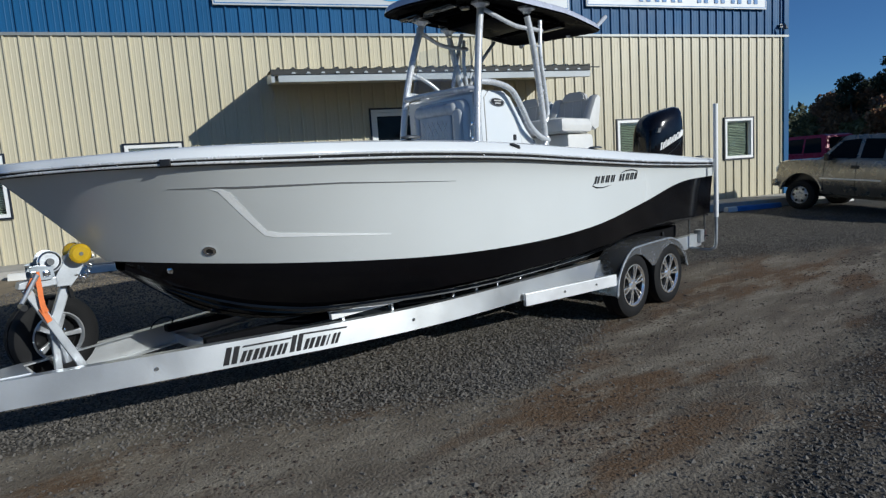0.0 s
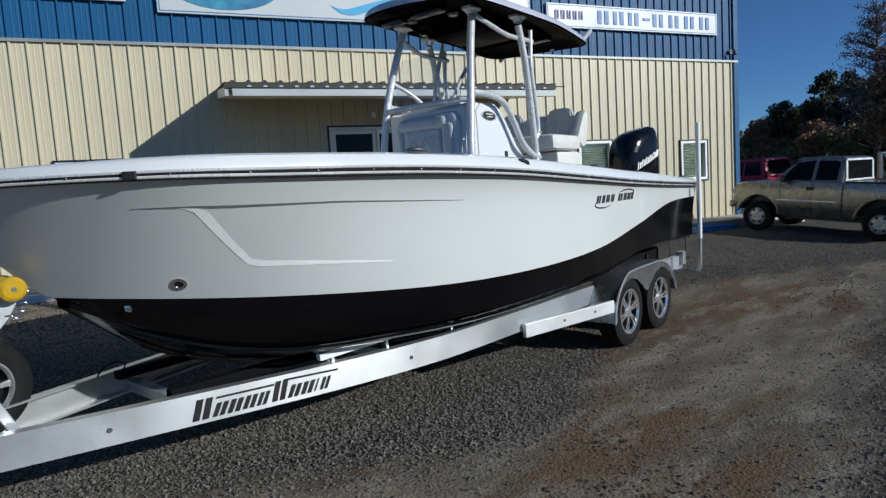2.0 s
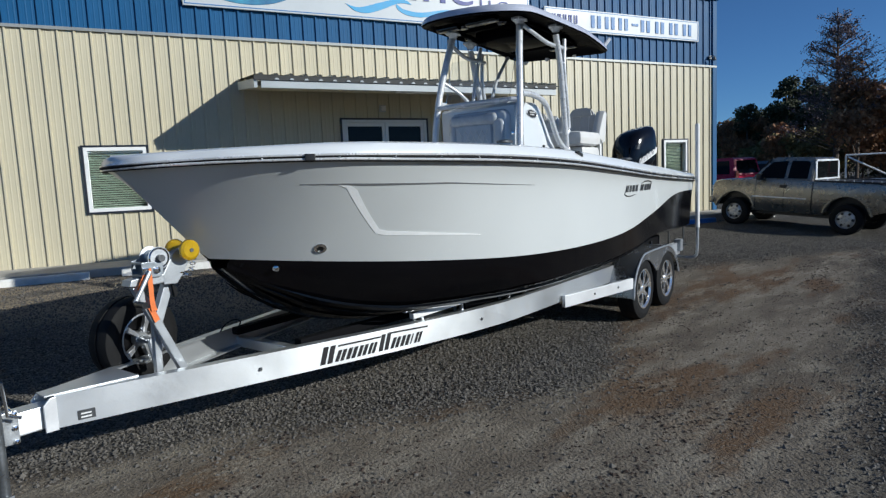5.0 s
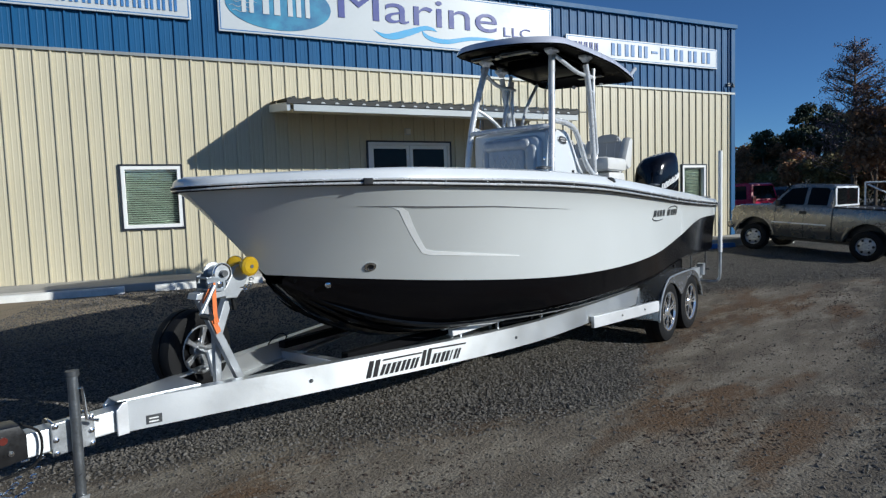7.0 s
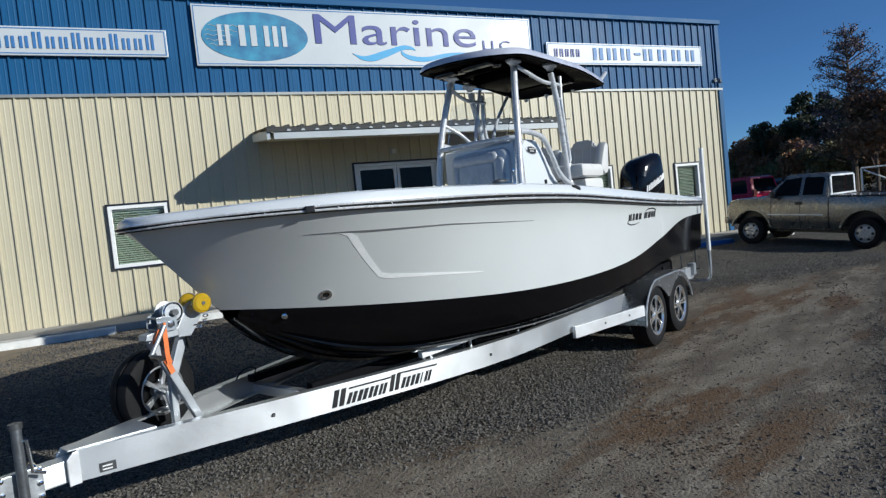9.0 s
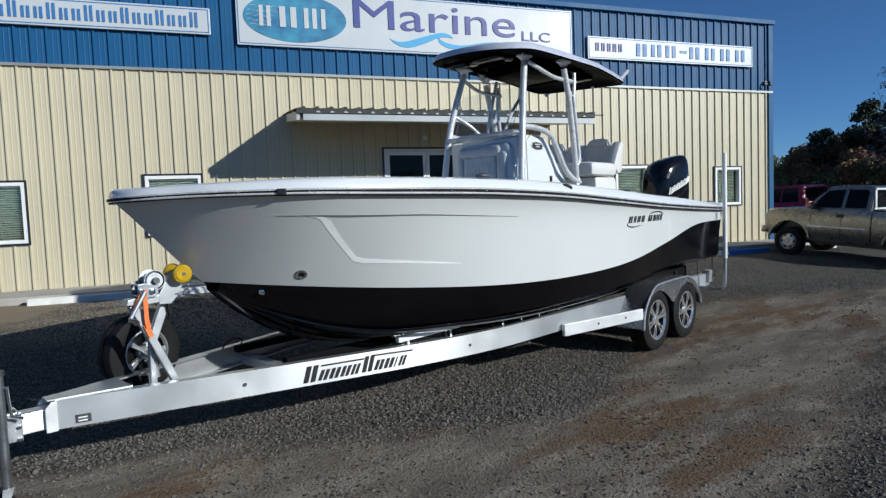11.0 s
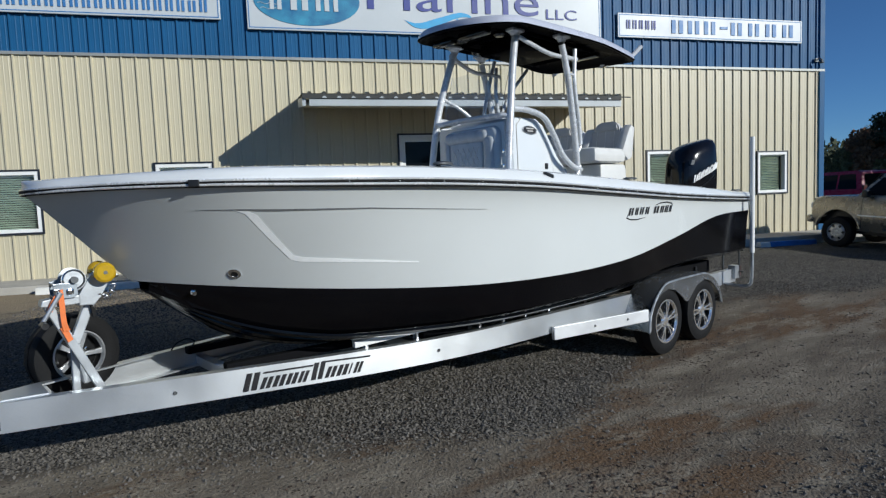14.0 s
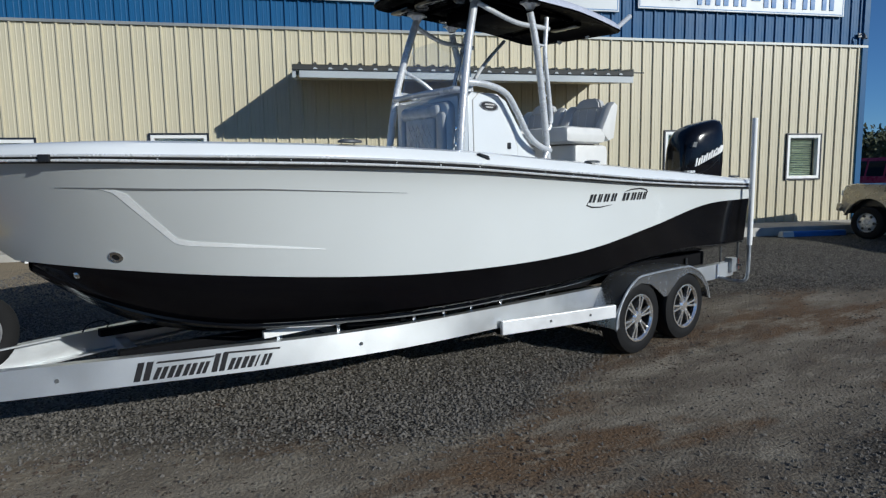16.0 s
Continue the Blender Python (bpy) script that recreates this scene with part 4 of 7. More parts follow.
surround = pad("seat_surround", -0.525, 0.235, 1.52, 2.455, 3.415, 3.475, 0.10, 0.05, M["frontgel"], console, "pale moulded seat surround")
pad("head_cushion", -0.40, 0.185, 2.305, 2.425, 3.375, 3.42, 0.055, 0.045, M["vinylblue"], surround, "grey padded head roll")
for w0, w1 in ((-0.475, -0.345), (0.125, 0.20)):
    pad("side_cushion", w0, w1, 1.58, 2.36, 3.385, 3.42, 0.06, 0.04, M["vinylblue"], surround, "grey padded side bolster")
cushion = pad("front_cushion", -0.335, 0.115, 1.58, 2.325, 3.395, 3.42, 0.05, 0.03, M["vinylblue"], surround, "grey quilted seat cushion")
for k in range(-6, 9):
    for sg in (1, -1):
        pts = []
        for j in range(9):
            z = 1.62 + 0.08 * j
            y = -0.11 + 0.07 * (k - 1) + sg * (j - 4) * 0.045
            if -0.31 < y < 0.09:
                pts.append((3.3945, y, z))
        if len(pts) > 1:
            bm = bmesh.new()
            tube(bm, pts, 0.004, 5)
            part("seam", bm, M["vinyl"], cushion)
for z in (2.06, 2.2):
    bm = bmesh.new()
    lathe(bm, [(0.018, 0.0), (0.018, -0.008), (0.001, -0.01)], 10, m=pose(3.468, -0.545, z, 0, 0, -90))
    part("snap", bm, M["chrome"], console)
bm = bmesh.new()
tube(bm, [(3.50, -0.60, 2.535), (3.455, -0.55, 2.54), (3.45, -0.1, 2.545), (3.455, 0.35, 2.54), (3.50, 0.40, 2.535)], 0.026, 10)
part("cross_tube", bm, M["tube"], console, smooth=True)
bm = bmesh.new()
box(bm, 3.64, 3.80, -0.40, 0.2, 2.53, 2.58, 0.02)
part("dash_hood", bm, M["gelwhite"], console, smooth=True)
bm = bmesh.new()
prism(bm, [(3.50, 2.58), (3.66, 3.05), (3.668, 3.05), (3.508, 2.58)], -0.5, 0.3)
upper = part("upper_screen", bm, M["clear"], console, "clear upper windscreen")
upper.visible_shadow = False
bm = bmesh.new()
lathe(bm, [(0.15, -0.012), (0.162, 0), (0.15, 0.012), (0.138, 0)], 28, m=pose(4.42, -0.1, 2.25, 60, 0, 90), cap=False)
part("steering_wheel", bm, M["chrome"], console, smooth=True)

# ---- hard top on its tube frame ----
top = part("top_frame", tube(bmesh.new(), [(3.80, CW - 0.4, 3.395), (5.1, CW - 0.42, 3.37), (5.1, CW + 0.42, 3.37), (3.80, CW + 0.4, 3.395)], 0.022, 8, closed=True), M["canopyunder"], boat, "black tube frame of the hard top", smooth=True)


def frame_tube(pts, r=0.032, both=True, name="leg"):
    for sgn in ((0, 1) if both else (0,)):
        q = [(s, mirror_w(w) if sgn else w, z) for s, w, z in pts]
        bm = bmesh.new()
        tube(bm, smooth_path(q, 6), r, 12)
        part(name, bm, M["tube"], top, smooth=True)


frame_tube([(3.40, -0.645, 1.50), (3.44, -0.635, 2.1), (3.52, -0.61, 2.6), (3.62, -0.565, 3.0), (3.73, -0.52, 3.34)], 0.036)
frame_tube([(4.62, -0.63, 1.50), (4.60, -0.63, 2.0), (4.52, -0.64, 2.5), (4.40, -0.66, 3.0), (4.31, -0.66, 3.30)], 0.034)
frame_tube([(4.60, -0.64, 2.22), (4.64, -0.645, 2.32), (4.60, -0.645, 2.6), (4.54, -0.65, 2.94), (4.55, -0.65, 3.15), (4.56, -0.65, 3.29)], 0.022, name="grab_tube")
for z in (2.55, 3.02):
    frame_tube([(4.40 + (3.0 - z) * 0.2, -0.655, z), (4.56, -0.645, z)], 0.014, both=False, name="rung")
frame_tube([(3.72, -0.57, 3.31), (3.86, -0.60, 3.26), (4.15, -0.63, 3.19), (4.45, -0.64, 3.19), (4.60, -0.64, 3.19)], 0.022, name="side_tube")
frame_tube([(3.54, -0.62, 2.60), (3.75, -0.65, 2.59), (3.98, -0.66, 2.53), (4.14, -0.66, 2.36), (4.28, -0.66, 2.17), (4.45, -0.66, 2.06), (4.62, -0.65, 2.02)], 0.030, name="grab_rail")
frame_tube([(4.60, -0.65, 2.06), (4.50, -0.65, 1.85), (4.45, -0.64, 1.5)], 0.026, name="brace")
frame_tube([(3.57, mirror_w(-0.585), 2.84), (3.75, mirror_w(-0.48), 2.72), (3.92, mirror_w(-0.42), 2.58)], 0.02, both=False, name="brace")
frame_tube([(4.20, 0.15, 2.58), (4.55, 0.24, 2.95), (4.95, 0.30, 3.28)], 0.02, both=False, name="brace")
frame_tube([(4.28, 0.45, 2.1), (4.32, 0.45, 2.72), (4.53, 0.45, 3.36)], 0.022, both=False, name="brace")
for s, w in ((3.73, -0.52), (4.31, -0.66)):
    for ww in (w, mirror_w(w)):
        bm = bmesh.new()
        box(bm, s - 0.09, s + 0.09, ww - 0.05, ww + 0.05, 3.365, 3.395, 0.008)
        part("mount_plate", bm, M["tube"], top)
        bm = bmesh.new()
        lathe(bm, [(0.035, 0.0), (0.05, 0.03), (0.075, 0.05)], 12, m=Matrix.Translation((s, ww, 3.32)) @ pose(0, 0, 0, 90, 0, 0), cap=False)
        part("leg_socket", bm, M["tube"], top, smooth=True)


CANOPY = [(3.13, 0.0), (3.15, 0.25), (3.22, 0.46), (3.37, 0.615), (3.62, 0.668), (4.2, 0.69), (4.9, 0.69), (5.45, 0.672), (5.64, 0.62), (5.71, 0.5), (5.74, 0.2), (5.74, 0.0)]


def canopy_row(k, z_of, inset=0.0):
    """The top's outline shrunk towards its middle by k, and inward by inset."""
    half = [p for p in smooth_path([(a, b, 0) for a, b in CANOPY], 4)]
    out = []
    for sgn in (1, -1):
        for p in half if sgn > 0 else half[-2:0:-1]:
            x, w = p.x - 4.43, p.y * sgn
            r = math.hypot(x / 1.3, w / 0.68)
            x, w = x * (k - inset / 1.3), w * (k - inset / 0.68)
            out.append(Vector((4.43 + x, CW - 0.03 + w, z_of(4.43 + x, w, k))))
    return out


def rim_z(s, w):
    return 3.405 - 0.075 * sstep(4.7, 5.74, s) - 0.03 * (1 - sstep(3.13, 3.6, s)) - 0.015 * (w / 0.69) ** 2 + 0.035 * w / 0.69


def crown(s, w, k):
    return rim_z(s, w) + 0.075 + 0.05 * (1 - k)


def under(s, w, k):
    return rim_z(s, w) + 0.05 * (1 - k)


bm = bmesh.new()
loft(bm, [canopy_row(k, crown, 0.035) for k in (0.06, 0.4, 0.8, 0.97, 1.0)] + [canopy_row(1.0, lambda s, w, k: rim_z(s, w) + 0.045, 0.008), canopy_row(1.0, lambda s, w, k: rim_z(s, w) + 0.006)], cap=False)
part("canopy_top", bm, M["canopytop"], top, "pale blue grey hard top skin", smooth=True)
bm = bmesh.new()
loft(bm, [canopy_row(1.0, lambda s, w, k: rim_z(s, w) + 0.006, -0.001), canopy_row(1.0, lambda s, w, k: rim_z(s, w) - 0.008, 0.012), canopy_row(0.93, under), canopy_row(0.90, lambda s, w, k: under(s, w, k) + 0.02), canopy_row(0.6, under), canopy_row(0.06, under)], cap=False)
part("canopy_underside", bm, M["canopyunder"], top, "glossy black hard top underside", smooth=True)
# glossy pods and discs, added for the glints under the top
for s, w0, w1 in ((3.45, -0.42, -0.05), (3.45, 0.05, 0.32), (5.25, -0.5, -0.15)):
    bm = bmesh.new()
    box(bm, s - 0.05, s + 0.05, w0, w1, 3.33, 3.40, 0.02)
    part("underside_pod", bm, M["canopygloss"], top, smooth=True)
for s, w, sz in ((3.62, 0.1, 0.07), (3.75, -0.30, 0.06), (4.7, -0.35, 0.06), (4.9, 0.1, 0.07), (4.1, 0.35, 0.05)):
    bm = bmesh.new()
    lathe(bm, [(sz, 0), (sz, 0.03), (sz * 0.7, 0.05), (0.001, 0.05)], 20, m=pose(s, w, 3.42, -90, 0, 0))
    part("gloss_disc", bm, M["canopygloss"], top, smooth=True)
bm = bmesh.new()
box(bm, 4.0, 4.75, -0.42, 0.20, 3.29, 3.42, 0.03)
part("radio_box", bm, M["canopyunder"], top, smooth=True)
for w in (-0.66, -0.30, 0.1, 0.42):
    bm = bmesh.new()
    tube(bm, [(5.66, w, 3.32), (5.92, w - 0.02, 3.50)], 0.026, 10)
    part("rod_holder", bm, M["tube"], top, smooth=True)


# ---- leaning post with two seats ----
bm = bmesh.new()
box(bm, 5.02, 5.60, -0.66, 0.46, 1.45, 2.10, 0.07)
part("seat_base", bm, M["vinylwhite"], boat, "off-white rounded seat base", smooth=True)


def helm_seat(w0, w1):
    seat = part("helm_seat", box(bmesh.new(), 4.78, 5.45, w0, w1, 2.10, 2.27, 0.07), M["vinylwhite"], boat, "off-white bolster seat", smooth=True)
    bm = bmesh.new()
    m = pose(5.50, 0, 2.16, 0, 12, 0)
    box(bm, -0.05, 0.07, w0 + 0.08, w1 - 0.08, 0.0, 0.34, 0.04, m)
    back = part("backrest", bm, M["vinyl"], seat, "grey padded backrest", smooth=True)
    bm = bmesh.new()
    prof = [(w0 + 0.13, 0.32), (w0 + 0.16, 0.41), (w0 + 0.21, 0.45), (w1 - 0.21, 0.45), (w1 - 0.16, 0.41), (w1 - 0.13, 0.32)]
    loft(bm, [[m @ Vector((x, a * 1.0, b)) for a, b in prof] for x in (-0.065, 0.05)])
    bmesh.ops.bevel(bm, geom=list(bm.edges), offset=0.02, segments=2, affect="EDGES")
    part("headrest", bm, M["vinyl"], seat, smooth=True)
    for a, b in ((w0 + 0.0, w0 + 0.12), (w1 - 0.12, w1)):
        bm = bmesh.new()
        prof = [(-0.16, 0.03), (-0.05, 0.34), (0.0, 0.40), (0.07, 0.38), (0.08, 0.02), (0.0, -0.03)]
        prism(bm, prof, a, b, m=m, bevel=0.03)
        part("side_bolster", bm, M["vinylwhite"], seat, smooth=True)
    for k in (1, 2, 3):
        bm = bmesh.new()
        y = w0 + 0.08 + (w1 - w0 - 0.16) * k / 4
        tube(bm, [m @ Vector((-0.052, y, 0.02)), m @ Vector((-0.052, y, 0.33))], 0.004, 5)
        part("seam", bm, M["vinylwhite"], back)


helm_seat(-0.74, -0.12)
helm_seat(-0.08, 0.54)


# ---- outboard motor ----
def rounded(cx, cy, hx, hy, z, tilt=0.0, n=32, ex=0.55):
    out = []
    for k in range(n):
        a = k * math.tau / n
        c, s = math.cos(a), math.sin(a)
        x = hx * math.copysign(abs(c) ** ex, c)
        out.append(Vector((cx + x, cy + hy * math.copysign(abs(s) ** ex, s), z + tilt * x)))
    return out


outboard = thing("outboard_motor", BOAT @ pose(8.26, -0.20, 0.0, 0, 0, -20) @ pose(0.04, 0, 0), "black outboard motor with white lettering bars on the stern", "outboard motor")
bm = bmesh.new()
loft(bm, [rounded(0.0, 0, 0.34, 0.24, 1.58, ex=0.55), rounded(0.0, 0, 0.37, 0.27, 1.66, ex=0.55), rounded(0.01, 0, 0.375, 0.275, 1.95, 0.0, ex=0.56), rounded(0.02, 0, 0.368, 0.27, 2.15, 0.04, ex=0.57), rounded(0.035, 0, 0.35, 0.26, 2.29, 0.10, ex=0.58), rounded(0.06, 0, 0.315, 0.24, 2.395, 0.16, ex=0.60), rounded(0.085, 0, 0.27, 0.20, 2.46, 0.20, ex=0.62), rounded(0.105, 0, 0.20, 0.13, 2.495, 0.22, ex=0.66), rounded(0.11, 0, 0.10, 0.06, 2.505, 0.22, ex=0.7)])
cowl = part("cowl", bm, M["motor"], outboard, "glossy black cowl", smooth=True)
bm = bmesh.new()
loft(bm, [rounded(-0.02, 0, 0.30, 0.17, 1.02, 0.0), rounded(-0.02, 0, 0.36, 0.24, 1.45), rounded(0, 0, 0.37, 0.25, 1.60)])
part("midsection", bm, M["blackpaint"], outboard, smooth=True)
bm = bmesh.new()
loft(bm, [rounded(-0.02, 0, 0.18, 0.05, 0.62), rounded(-0.02, 0, 0.25, 0.07, 0.92), rounded(-0.02, 0, 0.30, 0.10, 1.02)])
leg = part("lower_unit", bm, M["blackpaint"], outboard, smooth=True)
bm = bmesh.new()
box(bm, -0.84, -0.25, -0.2, 0.2, 1.05, 1.55, 0.03)
part("clamp_bracket", bm, M["blackpaint"], outboard)
def flank(x):
    """How far out the cowl's side lies at x."""
    return -0.275 * max(0.05, 1 - (abs(x - 0.01) / 0.375) ** 3.5) ** 0.285


# slanted lettering bars, low on the flank, over a sunken waist line
for i in range(6):
    x, z = -0.21 + i * 0.084, 1.86 + i * 0.036
    for x0, w0 in ((x, 0.026), (x + 0.040, 0.030)):
        bm = bmesh.new()
        y = flank(x0 + 0.03)
        prism(bm, [(x0, z + (x0 - x) * 0.4), (x0 + w0, z + (x0 - x) * 0.4 + w0 * 0.4), (x0 + w0 + 0.022, z + 0.125), (x0 + 0.022, z + 0.113)], y - 0.006, y + 0.03)
        part("letter_bar", bm, M["white"], cowl)
for i, x in enumerate((-0.34, -0.29, -0.24)):
    bm = bmesh.new()
    box(bm, x, x + 0.035, -0.272, -0.22, 1.78, 1.81)
    part("letter_bar", bm, M["steel"], cowl)
bm = bmesh.new()
tube(bm, smooth_path([(-0.36, -0.13, 1.74), (-0.31, -0.235, 1.75), (-0.05, -0.277, 1.80), (0.20, -0.262, 1.96), (0.34, -0.18, 2.12)], 5), 0.008, 6)
part("waist_seam", bm, M["blackpaint"], cowl, smooth=True)
for pts in ([(-0.27, 2.13), (-0.245, 2.20), (-0.185, 2.20), (-0.21, 2.13)], [(0.10, 2.05), (0.13, 2.09), (0.17, 2.09), (0.14, 2.05)]):
    bm = bmesh.new()
    prism(bm, pts, -0.279, -0.22)
    part("emblem", bm, M["darksteel"], cowl)


# ---- wheels ----
def wheel(parent, name, m, r, width, rim_r, spokes=6, mat=None, tyre_label="black rubber tyre", lathe_n=40, disc=False, barrel=None):
    """A wheel whose axle is the local y axis, its face to -y."""
    mat = mat or M["rim"]
    h = width / 2
    bm = bmesh.new()
    prof = [(rim_r, h * 0.9), (rim_r + 0.02, h), (r * 0.86, h * 1.02), (r * 0.97, h * 0.86), (r, h * 0.55), (r, h * 0.12), (r - 0.008, h * 0.10), (r - 0.008, -h * 0.10), (r, -h * 0.12), (r, -h * 0.55), (r * 0.97, -h * 0.86), (r * 0.86, -h * 1.02), (rim_r + 0.02, -h), (rim_r, -h * 0.9)]
    lathe(bm, prof, lathe_n, cap=False)
    w = part(name, bm, M["rubber"], parent, tyre_label, smooth=True)
    w.matrix_basis = m
    bm = bmesh.new()
    lathe(bm, [(rim_r + 0.004, h * 0.9), (rim_r * 0.93, h * 0.5), (rim_r * 0.9, -h * 0.2), (rim_r * 0.93, -h * 0.75), (rim_r * 1.0, -h * 0.98), (rim_r * 1.02, -h * 0.9)], lathe_n, cap=False)
    part("rim", bm, barrel or mat, w, smooth=True)
    if barrel:
        bm = bmesh.new()
        lathe(bm, [(rim_r * 0.90, -h * 0.80), (rim_r * 0.97, -h * 1.02), (rim_r * 1.03, -h * 1.0)], lathe_n, cap=False)
        part("rim_lip", bm, mat, w, smooth=True)
    bm = bmesh.new()
    lathe(bm, [(rim_r * 0.9, -h * 0.05), (0.001, -h * 0.05)], 24)
    part("brake_disc", bm, M["blackpaint"], w)
    bm = bmesh.new()
    lathe(bm, [(rim_r * 0.30, -h * 0.2), (rim_r * 0.30, -h * 0.72), (rim_r * 0.2, -h * 0.92), (0.001, -h * 0.95)], 20)
    part("hub_cap", bm, mat, w, smooth=True)
    for k in range(6):
        a = (k + 0.5) * math.tau / 6
        bm = bmesh.new()
        lathe(bm, [(0.011, 0.0), (0.011, -h * 0.14), (0.001, -h * 0.16)], 6, m=Matrix.Translation((math.cos(a) * rim_r * 0.38, -h * 0.55 if not disc else -h * 0.9, math.sin(a) * rim_r * 0.38)))
        part("lug_nut", bm, M["chrome"], w)
    if disc:
        bm = bmesh.new()
        lathe(bm, [(rim_r * 0.96, -h * 0.62), (rim_r * 0.80, -h * 0.80), (rim_r * 0.45, -h * 0.86), (rim_r * 0.25, -h * 0.80)], 32, cap=False)
        part("disc", bm, mat, w, smooth=True)
        for k in range(6):
            a = k * math.tau / 6
            bm = bmesh.new()
            lathe(bm, [(rim_r * 0.15, 0.02), (rim_r * 0.15, -0.012), (0.001, -0.012)], 12, m=Matrix.Translation((math.cos(a) * rim_r * 0.74, -h * 0.80, math.sin(a) * rim_r * 0.74)))
            part("vent_hole", bm, M["blackpaint"], w)
        return w
    for k in range(spokes):
        a = k * math.tau / spokes
        if spokes == 12:
            a += math.radians(7) * (1 if k % 2 else -1)
        bm = bmesh.new()
        rot = Matrix.Rotation(a, 4, "Y")
        k0, k1 = (0.30, 0.24) if disc else (0.085, 0.13) if spokes < 9 else (0.042, 0.05)
        prism(bm, [(rim_r * 0.22, -rim_r * k0), (rim_r * 0.60, -rim_r * k0), (rim_r * 0.95, -rim_r * k1), (rim_r * 0.95, rim_r * k1), (rim_r * 0.60, rim_r * k0), (rim_r * 0.22, rim_r * k0)], -h * 0.9, -h * 0.55, m=rot, bevel=0.008)
        part("spoke", bm, mat, w)
    return w


# ---- trailer ----
trailer = thing("boat_trailer", TRAILER, "aluminium tandem axle boat trailer carrying the boat", "trailer")


def channel(name, pts, side, z0, z1, mat=None, depth=0.075):
    """A channel beam along plan points; its web faces outward (side -1: port)."""
    prof = [(0, z0), (0, z1), (depth, z1), (depth, z1 - 0.012), (0.012, z1 - 0.014), (0.012, z0 + 0.014), (depth, z0 + 0.012), (depth, z0)]
    rows = []
    pts = [(p.x, p.y) for p in smooth_path([(s, w, 0) for s, w in pts], 8)]
    for i, (s, w) in enumerate(pts):
        a, b = Vector(pts[max(i - 1, 0)]), Vector(pts[min(i + 1, len(pts) - 1)])
        t = (b - a).normalized()
        nrm = Vector((-t.y, t.x)) * (1 if side < 0 else -1)
        rows.append([Vector((s + nrm.x * d, w + nrm.y * d, z)) for d, z in prof])
    bm = bmesh.new()
    loft(bm, rows)
    return part(name, bm, mat or M["alu"], trailer, smooth=True)


BEAM = [(-0.74, -0.085), (0.25, -0.40), (1.2, -0.69), (1.75, -0.84), (2.3, -0.95), (2.95, -1.01), (4.6, -1.02), (7.75, -1.0)]
BEAM_FINE = [(p.x, p.y) for p in smooth_path([(s, w, 0) for s, w in BEAM], 8)]
near = channel("side_beam", BEAM, -1, 0.455, 0.64)
channel("side_beam", [(s, -w) for s, w in BEAM], 1, 0.455, 0.64)


def beam_face(s):
    for (s0, w0), (s1, w1) in zip(BEAM_FINE, BEAM_FINE[1:]):
        if s0 <= s <= s1:
            return w0 + (w1 - w0) * (s - s0) / (s1 - s0)


def beam_patch(name, corners, mat, parent, off=0.003):
    bm = bmesh.new()
    bm.faces.new([bm.verts.new((s, beam_face(s) - off, z)) for s, z in corners])
    part(name, bm, mat, parent)


x = 0.765
for wd, hh in ((0.10, 0.125), (0.075, 0.08), (0.08, 0.08), (0.075, 0.08), (0.065, 0.08), (0.0, 0), (0.09, 0.125), (0.075, 0.08), (0.08, 0.08), (0.03, 0.08), (0.06, 0.08)):
    for k in (0, 1) if wd > 0.05 else (0,):
        x0, x1 = x + wd * 0.52 * k, x + wd * (0.52 * k + 0.38)
        z0 = 0.478 + (x - 0.8) * 0.012
        if wd:
            beam_patch("letter_bar", [(x0, z0), (x1, z0), (x1 + 0.035, z0 + hh), (x0 + 0.035, z0 + hh)], M["letter"], near)
    x += wd + 0.008 if wd else 0.02
beam_patch("letter_bar", [(0.90, 0.585), (1.24, 0.585), (1.25, 0.598), (0.91, 0.598)], M["letter"], near)
beam_patch("letter_bar", [(1.30, 0.60), (1.66, 0.59), (1.67, 0.603), (1.31, 0.613)], M["letter"], near)
for s in (0.36, 2.25):
    bm = bmesh.new()
    lathe(bm, [(0.013, 0.0), (0.013, -0.008), (0.001, -0.008)], 12, m=Matrix.Translation((s, beam_face(s), 0.545)))
    part("bolt", bm, M["darksteel"], near)
beam_patch("maker_plate", [(-0.645, 0.475), (-0.56, 0.475), (-0.56, 0.53), (-0.645, 0.53)], M["darksteel"], near)
for z0 in (0.485, 0.505):
    beam_patch("letter_bar", [(-0.63, z0), (-0.58, z0), (-0.58, z0 + 0.009), (-0.63, z0 + 0.009)], M["white"], near, 0.005)
for sgn in (-1, 1):
    bm = bmesh.new()
    prism(bm, [(-0.80, 0.448), (-0.80, 0.60), (-0.765, 0.637), (-0.735, 0.637), (-0.735, 0.448)], sgn * 0.088 - 0.008, sgn * 0.088 + 0.008, bevel=0.003)
    part("end_plate", bm, M["brightalu"], trailer)
bm = bmesh.new()
box(bm, -1.28, -0.45, -0.062, 0.062, 0.465, 0.595, 0.008)
part("tongue", bm, M["alu"], trailer, "square aluminium tongue")
bm = bmesh.new()
prism(bm, [(-0.78, -0.06), (-0.55, -0.10), (-0.3, -0.15), (-0.3, 0.15), (-0.55, 0.10), (-0.78, 0.06)], 0.640, 0.648, m=Matrix(((1, 0, 0, 0), (0, 0, 1, 0), (0, 1, 0, 0), (0, 0, 0, 1))))
part("gusset_plate", bm, M["alu"], trailer)
bm = bmesh.new()
prism(bm, [(-1.75, 0.50), (-1.75, 0.60), (-1.62, 0.68), (-1.28, 0.66), (-1.25, 0.60), (-1.25, 0.47), (-1.45, 0.45)], -0.085, 0.085, bevel=0.02)
coupler = part("coupler", bm, M["blackpaint"], trailer, "black brake actuator coupler with red mark", smooth=True)
bm = bmesh.new()
